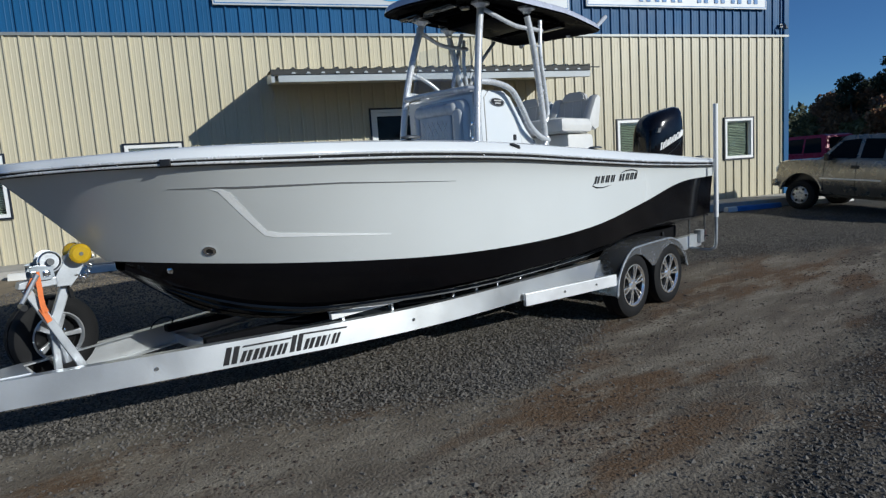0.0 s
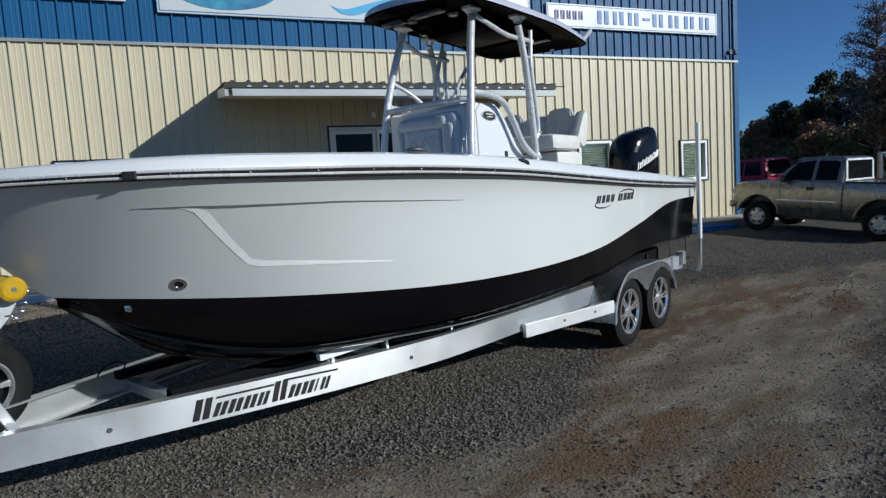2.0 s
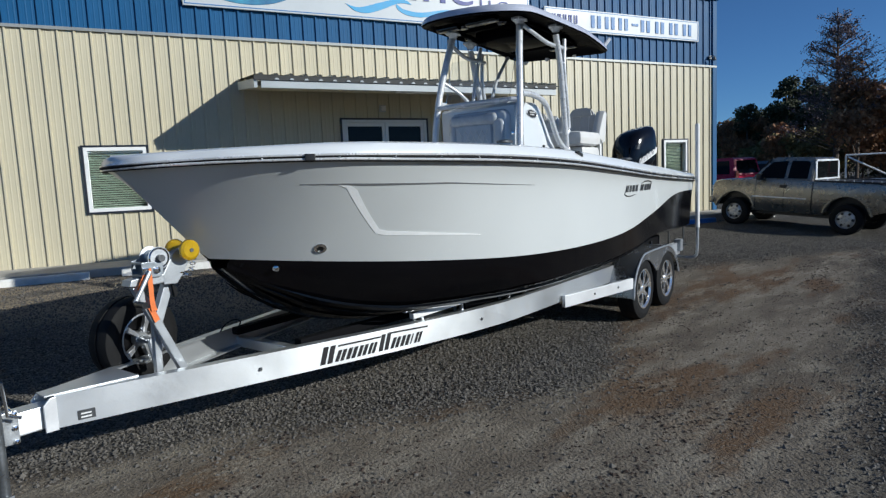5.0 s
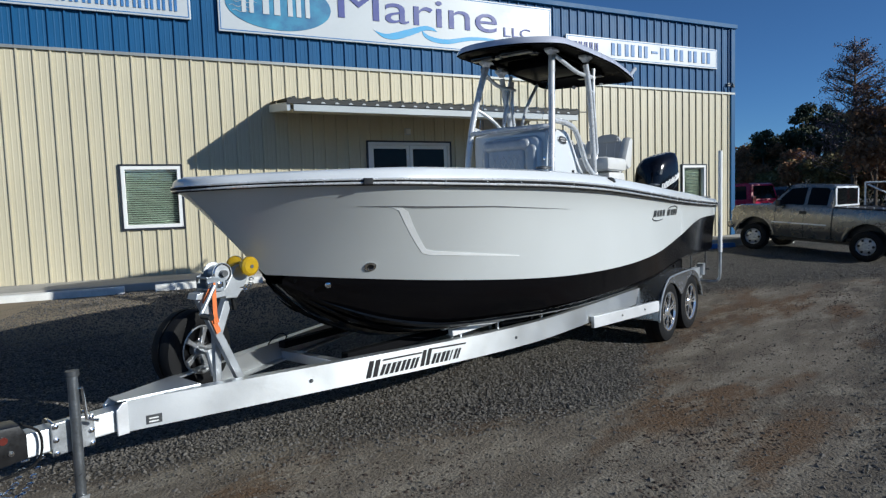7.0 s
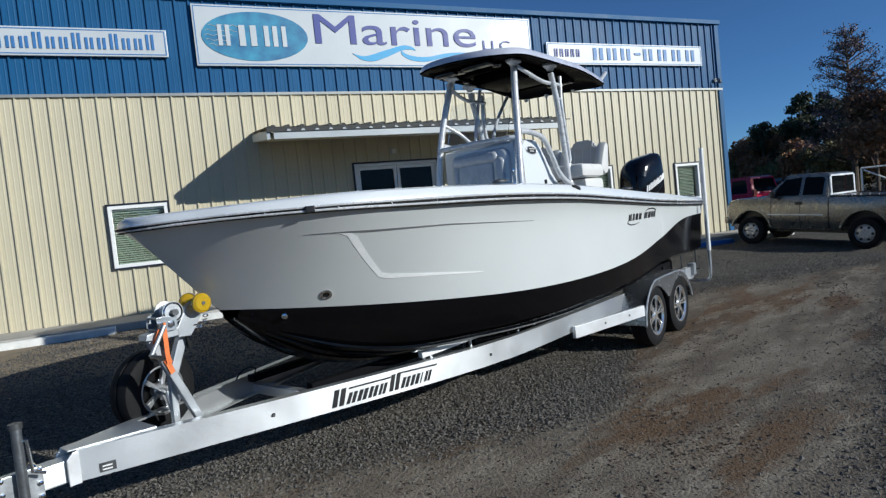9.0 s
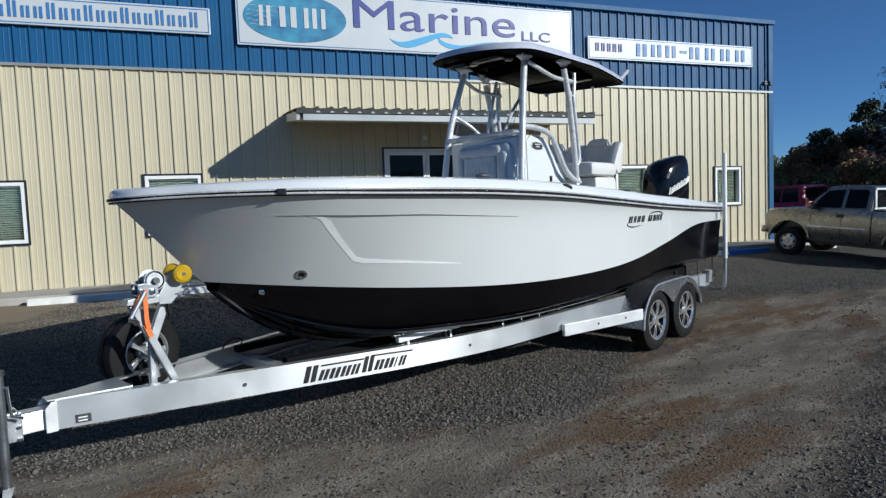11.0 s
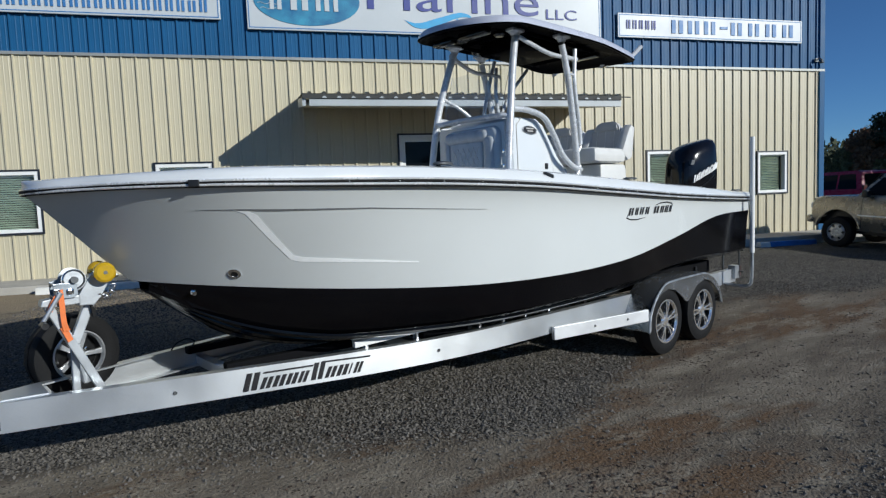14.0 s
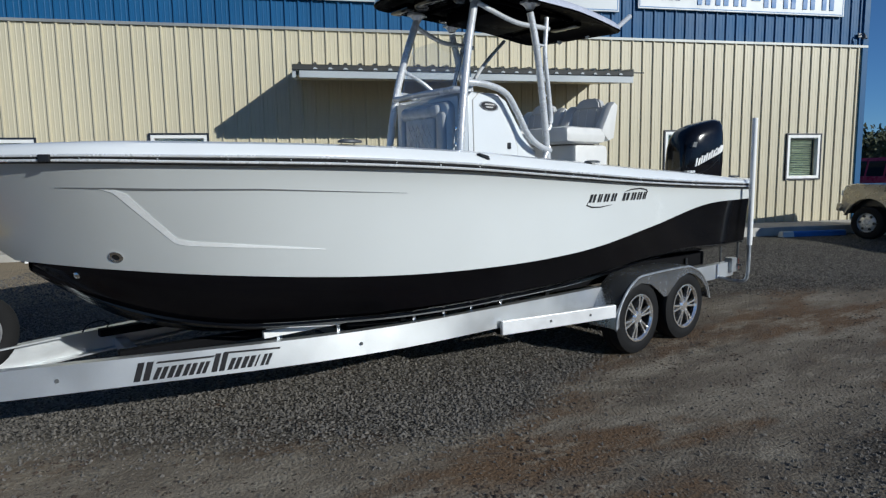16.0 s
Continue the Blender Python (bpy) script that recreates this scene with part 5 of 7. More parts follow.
lathe(bm, [(0.02, 0), (0.02, -0.006), (0.001, -0.006)], 16, m=pose(-1.36, -0.086, 0.60))
part("red_mark", bm, M["redlamp"], coupler)
for s in (-1.33, -1.42, -1.52):
    bm = bmesh.new()
    lathe(bm, [(0.014, 0), (0.014, -0.01), (0.001, -0.012)], 10, m=pose(s, -0.086, 0.525))
    part("bolt", bm, M["chrome"], coupler)
bm = bmesh.new()
tube(bm, smooth_path([(-1.27, -0.09, 0.66), (-1.2, -0.1, 0.60), (-1.2, -0.1, 0.48), (-1.26, -0.09, 0.42), (-1.4, -0.08, 0.40)], 5), 0.007, 8)
part("brake_hose", bm, M["rubber"], coupler, smooth=True)


def chain(name, a, b, sag, n=14):
    a, b = Vector(a), Vector(b)
    holder = part(name, tube(bmesh.new(), [a - Vector((0, 0, 0.012)), a + Vector((0, 0, 0.02))], 0.008, 6), M["chrome"], trailer, "bright safety chain")
    for k in range(n):
        f = k / (n - 1)
        p = a.lerp(b, f) - Vector((0, 0, sag * 4 * f * (1 - f)))
        ring = [p + Vector((0.018 * math.cos(u * math.tau / 8), (0.010 * math.sin(u * math.tau / 8)) * (k % 2), (0.010 * math.sin(u * math.tau / 8)) * (1 - k % 2))) for u in range(8)]
        part("link", tube(bmesh.new(), ring, 0.004, 5, closed=True), M["chrome"], holder)


chain("safety_chain", (-1.2, -0.09, 0.46), (-1.45, -0.07, 0.42), 0.16)
chain("safety_chain", (-1.2, 0.09, 0.46), (-1.45, 0.07, 0.42), 0.18)

# tongue jack
bm = bmesh.new()
tube(bm, [(-1.03, -0.125, 0.14), (-1.03, -0.125, 0.88)], 0.027, 16)
jack = part("tongue_jack", bm, M["jacksteel"], trailer, "galvanised tongue jack with small wheel", smooth=True)
bm = bmesh.new()
tube(bm, [(-1.03, -0.125, 0.87), (-1.03, -0.125, 0.90)], 0.034, 16)
part("jack_cap", bm, M["darksteel"], jack, smooth=True)
bm = bmesh.new()
tube(bm, [(-1.03, -0.125, 0.80), (-0.995, -0.15, 0.80), (-0.985, -0.155, 0.62), (-0.93, -0.17, 0.60)], 0.009, 8)
part("jack_crank", bm, M["chrome"], jack, smooth=True)
bm = bmesh.new()
box(bm, -1.14, -0.92, -0.085, -0.066, 0.44, 0.62, 0.006)
part("mount_plate", bm, M["steel"], jack)
for s in (-1.12, -0.94):
    bm = bmesh.new()
    tube(bm, smooth_path([(s, -0.10, 0.45), (s, 0.07, 0.45), (s, 0.075, 0.61), (s, -0.10, 0.61)], 4), 0.008, 8)
    part("u_bolt", bm, M["chrome"], jack, smooth=True)
for s0 in (-1.12, -0.94):
    for z0 in (0.455, 0.53, 0.605):
        bm = bmesh.new()
        lathe(bm, [(0.013, 0.0), (0.013, -0.014), (0.001, -0.018)], 8, m=pose(s0, -0.087, z0))
        part("bolt", bm, M["chrome"], jack)
bm = bmesh.new()
lathe(bm, [(0.07, -0.025), (0.078, -0.01), (0.078, 0.01), (0.07, 0.025)], 20, m=pose(-1.06, -0.125, 0.082))
part("jack_wheel", bm, M["rubber"], jack, smooth=True)
for y in (-0.165, -0.085):
    bm = bmesh.new()
    prism(bm, [(-1.075, 0.07), (-1.045, 0.07), (-1.0, 0.2), (-1.06, 0.2)], y - 0.004, y + 0.004)
    part("wheel_fork", bm, M["steel"], jack)


# winch stand
def post(name, a, b, hw=0.035):
    a, b = Vector(a), Vector(b)
    d = (b - a)
    m = Matrix.Translation(a) @ d.to_track_quat("Z", "Y").to_matrix().to_4x4()
    bm = bmesh.new()
    box(bm, -hw, hw, -hw, hw, 0, d.length, 0.006, m)
    return part(name, bm, M["postalu"], trailer)


post("winch_post", (0.0, -0.13, 0.60), (-0.262, -0.13, 1.185), 0.026)
post("winch_post", (-0.125, -0.07, 0.92), (-0.02, -0.07, 1.18), 0.029)
post("winch_post", (-0.135, -0.07, 0.60), (-0.128, -0.07, 0.94), 0.022)
bm = bmesh.new()
prism(bm, [(-0.305, 1.19), (-0.295, 1.225), (-0.25, 1.232), (-0.09, 1.238), (-0.09, 1.185), (-0.24, 1.178)], -0.165, -0.055, bevel=0.005)
part("winch_platform", bm, M["postalu"], trailer)
bm = bmesh.new()
prism(bm, [(-0.095, 1.17), (-0.095, 1.238), (-0.02, 1.36), (0.03, 1.395), (0.075, 1.38), (0.075, 1.285), (0.03, 1.215), (-0.01, 1.165)], -0.165, -0.055, bevel=0.006)
part("roller_bracket", bm, M["postalu"], trailer)
bm = bmesh.new()
prism(bm, [(-0.03, 1.165), (-0.02, 1.17), (0.005, 1.11), (0.0, 1.075), (-0.02, 1.08), (-0.018, 1.11)], -0.135, -0.11, bevel=0.004)
part("strap_tail", bm, M["rubber"], trailer, "black webbing tail hanging under the bow stop")
bm = bmesh.new()
prism(bm, [(-0.235, 1.228), (-0.235, 1.318), (-0.20, 1.328), (-0.105, 1.318), (-0.10, 1.255), (-0.12, 1.228)], -0.185, -0.178, bevel=0.003)
prism(bm, [(-0.235, 1.235), (-0.235, 1.33), (-0.18, 1.345), (-0.09, 1.33), (-0.09, 1.235)], -0.065, -0.055)
box(bm, -0.235, -0.10, -0.178, -0.065, 1.24, 1.252)
box(bm, -0.237, -0.215, -0.19, -0.06, 1.312, 1.326, 0.004)
winch = part("winch", bm, M["winchsteel"], trailer, "galvanised hand winch with white strap drum")
bm = bmesh.new()
lathe(bm, [(0.070, -0.065), (0.070, -0.058), (0.05, -0.055), (0.05, 0.04), (0.070, 0.042), (0.070, 0.05)], 28, m=pose(-0.118, -0.112, 1.342))
drum = part("drum", bm, M["steel"], winch, "bright metal winch drum", smooth=True)
bm = bmesh.new()
lathe(bm, [(0.066, -0.066), (0.060, -0.072), (0.054, -0.066)], 24, m=pose(-0.118, -0.112, 1.342), cap=False)
part("drum_ring", bm, M["chrome"], drum, smooth=True)
bm = bmesh.new()
lathe(bm, [(0.022, -0.06), (0.022, -0.10), (0.001, -0.10)], 12, m=pose(-0.118, -0.112, 1.342))
part("drum_axle", bm, M["darksteel"], drum)
bm = bmesh.new()
tube(bm, [(-0.20, -0.18, 1.27), (-0.20, -0.215, 1.27), (-0.31, -0.22, 1.10), (-0.315, -0.29, 1.095)], 0.013, 8)
part("crank_handle", bm, M["postalu"], winch, smooth=True)
bm = bmesh.new()
lathe(bm, [(0.02, -0.0), (0.02, -0.10), (0.001, -0.10)], 10, m=pose(-0.315, -0.25, 1.095))
part("crank_grip", bm, M["blackpaint"], winch, smooth=True)
bm = bmesh.new()
box(bm, -0.165, -0.125, -0.194, -0.182, 1.25, 1.29, 0.012)
part("gear_cover", bm, M["chrome"], winch)
for k, (x0, x1, z1, mat) in enumerate(((-0.206, -0.188, 1.02, "orange"), (-0.194, -0.170, 1.02, "orange"))):
    bm = bmesh.new()
    strap = smooth_path([(x0, -0.195 - 0.004 * k, 1.285), (x0 + 0.004, -0.197, 1.20), (x0 + 0.008, -0.190, 1.08), (x1, -0.182, z1)], 5)
    loft(bm, [[p + Vector((-0.009, 0, 0.0)), p + Vector((0.009, 0, 0.006)), p + Vector((0.009, 0.003, 0.006)), p + Vector((-0.009, 0.003, 0.0))] for p in strap])
    part("tie_strap", bm, M[mat], trailer, "orange webbing tie-down strap")
bm = bmesh.new()
strap = [Vector(p) for p in ((-0.195, -0.172, 1.05), (-0.175, -0.171, 1.0), (-0.158, -0.170, 0.955))]
loft(bm, [[p + Vector((-0.018, 0, -0.008)), p + Vector((0.012, 0, 0.008)), p + Vector((0.012, 0.008, 0.008)), p + Vector((-0.018, 0.008, -0.008))] for p in strap])
part("tie_strap", bm, M["orange"], trailer, "orange webbing wrapped round the winch post")
bm = bmesh.new()
strap = smooth_path([(-0.205, -0.19, 1.27), (-0.235, -0.195, 1.22), (-0.265, -0.19, 1.16)], 4)
loft(bm, [[p + Vector((-0.012, 0, 0.010)), p + Vector((0.012, 0, -0.010)), p + Vector((0.012, 0.003, -0.010)), p + Vector((-0.012, 0.003, 0.010))] for p in strap])
part("tie_strap", bm, M["orange"], trailer, "orange webbing tie-down strap")
bm = bmesh.new()
box(bm, -0.235, -0.20, -0.203, -0.187, 1.255, 1.295, 0.006)
part("ratchet_buckle", bm, M["chrome"], trailer)
bm = bmesh.new()
lathe(bm, [(0.018, -0.11), (0.048, -0.108), (0.064, -0.095), (0.067, -0.08), (0.056, -0.055), (0.034, -0.03), (0.028, 0.0), (0.034, 0.03), (0.056, 0.055), (0.067, 0.08), (0.064, 0.095), (0.048, 0.108), (0.018, 0.11)], 32, m=pose(0.045, -0.16, 1.375))
roller = part("bow_roller", bm, M["amber"], trailer, "translucent amber bow stop roller", smooth=True)
bm = bmesh.new()
lathe(bm, [(0.012, -0.116), (0.012, 0.116)], 12, m=pose(0.045, -0.16, 1.375))
part("pin", bm, M["darksteel"], roller)
chain("bow_chain", (0.125, -0.16, 1.34), (0.03, -0.16, 1.23), 0.07, 12)

bm = bmesh.new()
tube(bm, smooth_path([(0.62, 0.42, 0.645), (0.66, 0.40, 0.70), (0.74, 0.40, 0.72), (0.80, 0.41, 0.69), (0.78, 0.42, 0.645)], 4), 0.005, 6)
part("cable_loop", bm, M["rubber"], trailer, smooth=True)

# spare wheel on its bracket
spare = thing("spare_wheel", TRAILER @ pose(-0.06, 0.36, 0.765, 0, 0, 13), "spare trailer wheel with chrome rim bolted to the tongue", "wheel")
wheel(spare, "tyre", pose(0, 0, 0), 0.292, 0.19, 0.170, 5, mat=M["spare"], barrel=M["blackpaint"])
bm = bmesh.new()
tube(bm, [(-0.04, 0.12, 0.60), (-0.06, 0.14, 0.765), (-0.06, 0.34, 0.765)], 0.028, 10)
part("spare_bracket", bm, M["steel"], trailer)

# cross members, bunks and axles
for s in (0.9, 2.4, 4.4, 6.9):
    w = abs(beam_face(s)) - 0.02
    bm = bmesh.new()
    box(bm, s - 0.04, s + 0.04, -w, w, 0.45, 0.53, 0.006)
    part("cross_member", bm, M["alu"], trailer)
for sgn in (-1, 1):
    bm = bmesh.new()
    box(bm, 2.2, 7.35, sgn * 0.72 - 0.10, sgn * 0.72 + 0.10, 0.62, 0.79, 0.02)
    part("bunk", bm, M["blackmat"], trailer, "black carpeted bunk board")
    bm = bmesh.new()
    box(bm, 0.75, 2.3, sgn * 0.33 - 0.04, sgn * 0.33 + 0.04, 0.60, 0.66, 0.01, m=pose(0, 0, 0, 0, 0, -4 * sgn * -1))
    part("bunk", bm, M["blackmat"], trailer, "black carpeted bunk board")
    for s in (2.7, 3.6, 4.4, 5.6, 6.9):
        bm = bmesh.new()
        box(bm, s - 0.025, s + 0.025, sgn * 0.84 - 0.008, sgn * 0.84 + 0.008, 0.5, 0.74, 0.003)
        part("bunk_bracket", bm, M["blackpaint"], trailer)
for s0, y0, z0, z1, turn, mat in ((1.90, -0.80, 0.685, 0.735, -11.5, M["white"]), (1.98, -0.66, 0.70, 0.73, -15, M["brightalu"])):
    bm = bmesh.new()
    box(bm, -0.32, 0.32, -0.028, 0.028, z0, z1, 0.006, m=pose(s0 + 0.045, y0, 0, 0, -4, turn))
    tread = part("step_tread", bm, mat, trailer, "bright non-slip step tread")
    for x in (-0.22, 0.22):
        bm = bmesh.new()
        box(bm, x - 0.010, x + 0.010, -0.012, 0.012, 0.50, z0, m=pose(s0 + 0.045, y0, 0, 0, -4, turn))
        part("tread_post", bm, M["steel"], tread)
for s in (2.75, 3.05, 3.35, 3.7):
    bm = bmesh.new()
    box(bm, s - 0.012, s + 0.012, -0.93, -0.90, 0.64, 0.72, 0.003)
    part("upright_bolt", bm, M["chrome"], trailer)
for s in (5.25, 6.11):
    bm = bmesh.new()
    box(bm, s - 0.03, s + 0.03, -1.1, 1.1, 0.30, 0.37, 0.006)
    part("axle", bm, M["steel"], trailer)
    for sgn in (-1, 1):
        bm = bmesh.new()
        for k in range(3):
            tube(bm, smooth_path([(s - 0.36 + 0.07 * k, sgn * 0.93, 0.42 - 0.012 * k), (s, sgn * 0.93, 0.375 - 0.012 * k), (s + 0.36 - 0.07 * k, sgn * 0.93, 0.42 - 0.012 * k)], 4), 0.012, 6)
        part("leaf_spring", bm, M["darksteel"], trailer)
        wheel(trailer, "trailer_wheel", pose(s, sgn * 1.20, 0.335, 0, 13 * (s > 6), 0 if sgn < 0 else 180), 0.372, 0.215, 0.235, 12, tyre_label="tandem trailer wheel with bright twin spoke rim", barrel=M["blackpaint"])

# tandem fenders
FEND = [(4.86, 0.29), (4.88, 0.42), (4.95, 0.56), (5.05, 0.67), (5.18, 0.75), (5.30, 0.775), (5.68, 0.785), (6.06, 0.785), (6.18, 0.77), (6.33, 0.71), (6.45, 0.62), (6.54, 0.50), (6.58, 0.38)]
INNER = [(4.90, 0.29), (4.905, 0.42), (4.94, 0.52), (5.02, 0.60), (5.12, 0.66), (5.25, 0.69), (5.42, 0.66), (5.55, 0.58), (5.66, 0.50), (5.72, 0.50), (5.82, 0.58), (5.94, 0.66), (6.11, 0.70), (6.25, 0.67), (6.38, 0.60), (6.48, 0.52), (6.55, 0.38)]
for sgn in (-1, 1):
    bm = bmesh.new()
    loft(bm, [[Vector((p.x, sgn * 0.99, p.y)), Vector((p.x, sgn * 1.295, p.y)), Vector((p.x, sgn * 1.33, p.y - 0.02)), Vector((p.x, sgn * 1.325, p.y - 0.032)), Vector((p.x, sgn * 1.29, p.y - 0.012)), Vector((p.x, sgn * 0.99, p.y - 0.012))] for p in smooth_path([(a, b, 0) for a, b in FEND], 3)])
    fender = part("fender", bm, M["fender"], trailer, "bright polished tandem fender", smooth=True)
    bm = bmesh.new()
    out = [(a, b - 0.02) for a, b in FEND]
    prism(bm, out + INNER[::-1], sgn * 1.31, sgn * 1.323)
    part("fender_skirt", bm, M["fender"], fender)
    bm = bmesh.new()
    tube(bm, [Vector((p.x, sgn * 1.317, p.y - 0.014)) for p in smooth_path([(a, b, 0) for a, b in FEND], 3)], 0.013, 8)
    part("fender_bead", bm, M["steel"], fender, smooth=True)
    bm = bmesh.new()
    box(bm, 0, 1.30, -0.02, 0.02, 0.40, 0.525, 0.006, m=Matrix.Translation((3.58, sgn * 1.06, 0)) @ pose(0, 0, 0, 0, 0, sgn * 10.5))
    brace = part("fender_step", bm, M["brightalu"], trailer, "bright aluminium fender step")
    for x in (0.52, 0.98):
        bm = bmesh.new()
        lathe(bm, [(0.012, 0.0), (0.012, sgn * 0.006), (0.001, sgn * 0.006)], 10, m=Matrix.Translation((3.58, sgn * 1.06, 0)) @ pose(0, 0, 0, 0, 0, sgn * 10.5) @ pose(x, sgn * 0.021, 0.465))
        part("bolt", bm, M["darksteel"], brace)
    bm = bmesh.new()
    box(bm, 7.62, 7.76, sgn * 1.0 - 0.05, sgn * 1.0 + 0.05, 0.51, 0.69, 0.008)
    tail = part("end_bracket", bm, M["steel"], trailer, "aluminium end bracket")
    bm = bmesh.new()
    box(bm, 7.76, 7.79, sgn * 1.0 - 0.055, sgn * 1.0 + 0.055, 0.53, 0.68, 0.01)
    part("tail_lamp", bm, M["redlamp"], tail, "red tail lamp")
    # guide pole
    bm = bmesh.new()
    tube(bm, smooth_path([(7.38, sgn * 1.0, 0.47), (7.38, sgn * 1.22, 0.45), (7.40, sgn * 1.32, 0.47), (7.41, sgn * 1.35, 0.58), (7.42, sgn * 1.35, 1.0)], 4), 0.022, 10)
    arm = part("guide_arm", bm, M["steel"], trailer, "galvanised guide pole arm", smooth=True)
    bm = bmesh.new()
    tube(bm, [(7.42, sgn * 1.35, 0.90), (7.43, sgn * 1.35, 2.41)], 0.031, 14)
    part("guide_pole", bm, M["white"], arm, "white plastic guide pole", smooth=True)


# ---- parking stops, lamps and the loose wheel by the wall ----
def parking_stop(a0, a1, dist, mat, label, end=None):
    z = ground_height((a0 + a1) / 2, WALL_Q - dist) - 0.01
    st = thing("parking_stop", SITE @ pose(a0, -dist, z), label, "parking stop", "parking stops along the walkway")
    bm = bmesh.new()
    prism(bm, [(-0.08, 0.0), (-0.065, 0.10), (-0.045, 0.125), (0.045, 0.125), (0.065, 0.10), (0.08, 0.0)], 0.0 if end is None else 0.28, a1 - a0, m=Matrix(((0, 1, 0, 0), (1, 0, 0, 0), (0, 0, 1, 0), (0, 0, 0, 1))), bevel=0.008)
    part("block", bm, mat, st)
    if end:
        bm = bmesh.new()
        prism(bm, [(-0.08, 0.0), (-0.065, 0.10), (-0.045, 0.125), (0.045, 0.125), (0.065, 0.10), (0.08, 0.0)], 0.0, 0.277, m=Matrix(((0, 1, 0, 0), (1, 0, 0, 0), (0, 0, 1, 0), (0, 0, 0, 1))), bevel=0.008)
        part("painted_end", bm, end, st, "white painted end")


parking_stop(-4.0, -2.25, 1.46, M["stopwhite"], "worn white painted concrete parking stop on gravel")
parking_stop(-1.78, 0.0, 1.50, M["stopwhite"], "worn white painted concrete parking stop on gravel")
parking_stop(-7.2, -5.4, 1.46, M["stopwhite"], "worn white painted concrete parking stop on gravel")
parking_stop(10.65, 12.25, 1.50, M["stopblue"], "blue painted concrete parking stop with white end", M["stopwhite"])
parking_stop(12.75, 14.3, 1.72, M["stopwhite"], "white concrete parking stop under the truck's nose")


def wall_lamp(a, z, w):
    lamp = thing("wall_lamp", SITE @ pose(a, -0.04, z), "small weathered wall lamp fixed to the metal wall", "wall lamp")
    bm = bmesh.new()
    box(bm, -w / 2, w / 2, -0.03, 0.0, -0.05, 0.05, 0.006)
    part("base", bm, M["darksteel"], lamp)
    bm = bmesh.new()
    tube(bm, smooth_path([(0, -0.03, 0), (0, -0.12, 0.03), (0, -0.16, -0.02)], 4), 0.014, 8)
    part("arm", bm, M["darksteel"], lamp)
    bm = bmesh.new()
    lathe(bm, [(0.03, 0.0), (0.06, -0.08), (0.055, -0.09)], 16, m=pose(0, -0.16, -0.02, 90, 0, 0))
    part("shade", bm, M["darksteel"], lamp, smooth=True)


wall_lamp(13.80, 5.0, 0.10)

# entrance: a small box lamp over the door and a strip lamp under the awning, both off
entry = thing("entrance_lamp", SITE @ pose(3.56, -0.04, 3.42), "small pale square entrance lamp over the door, off", "wall lamp")
bm = bmesh.new()
box(bm, -0.075, 0.075, -0.03, 0.0, -0.075, 0.075, 0.008)
part("base", bm, M["gutter"], entry)
bm = bmesh.new()
box(bm, -0.055, 0.055, -0.085, -0.03, -0.06, 0.055, 0.02)
part("lens", bm, M["whitelamp"], entry, "milky square lens")
strip = thing("strip_lamp", SITE @ pose(4.05, -1.35, 3.595), "pale strip lamp fixed under the awning, off", "ceiling lamp")
bm = bmesh.new()
box(bm, -0.72, 0.72, -0.06, 0.06, 0.0, 0.045, 0.006)
part("housing", bm, M["gutter"], strip)
bm = bmesh.new()
box(bm, -0.70, 0.70, -0.045, 0.045, -0.035, 0.0, 0.012)
part("diffuser", bm, M["whitelamp"], strip)

loose = thing("loose_wheel", SITE @ pose(-4.68, -2.1, ground_height(-4.68, WALL_Q - 2.1) + 0.325, -6, 0, 0), "spare black tyre on a dark rim standing by the walkway", "wheel")
wheel(loose, "tyre", pose(0, 0, 0), 0.335, 0.21, 0.2, 6, mat=M["darksteel"])


# ---- vehicles ----
def arch(cx, cz, r, a0, a1, n=12):
    return [(cx + r * math.cos(radians(a0 + (a1 - a0) * k / n)), cz + r * math.sin(radians(a0 + (a1 - a0) * k / n))) for k in range(n + 1)]


def inset_loft(bm, poly, rows):
    """Skin one closed outline through (y, shrink towards its middle, lift) rows."""
    cx = sum(p[0] for p in poly) / len(poly)
    cz = sum(p[1] for p in poly) / len(poly)
    loft(bm, [[Vector((cx + (x - cx) * k, y, cz + (z - cz) * k)) for x, z in poly] for y, k in rows])


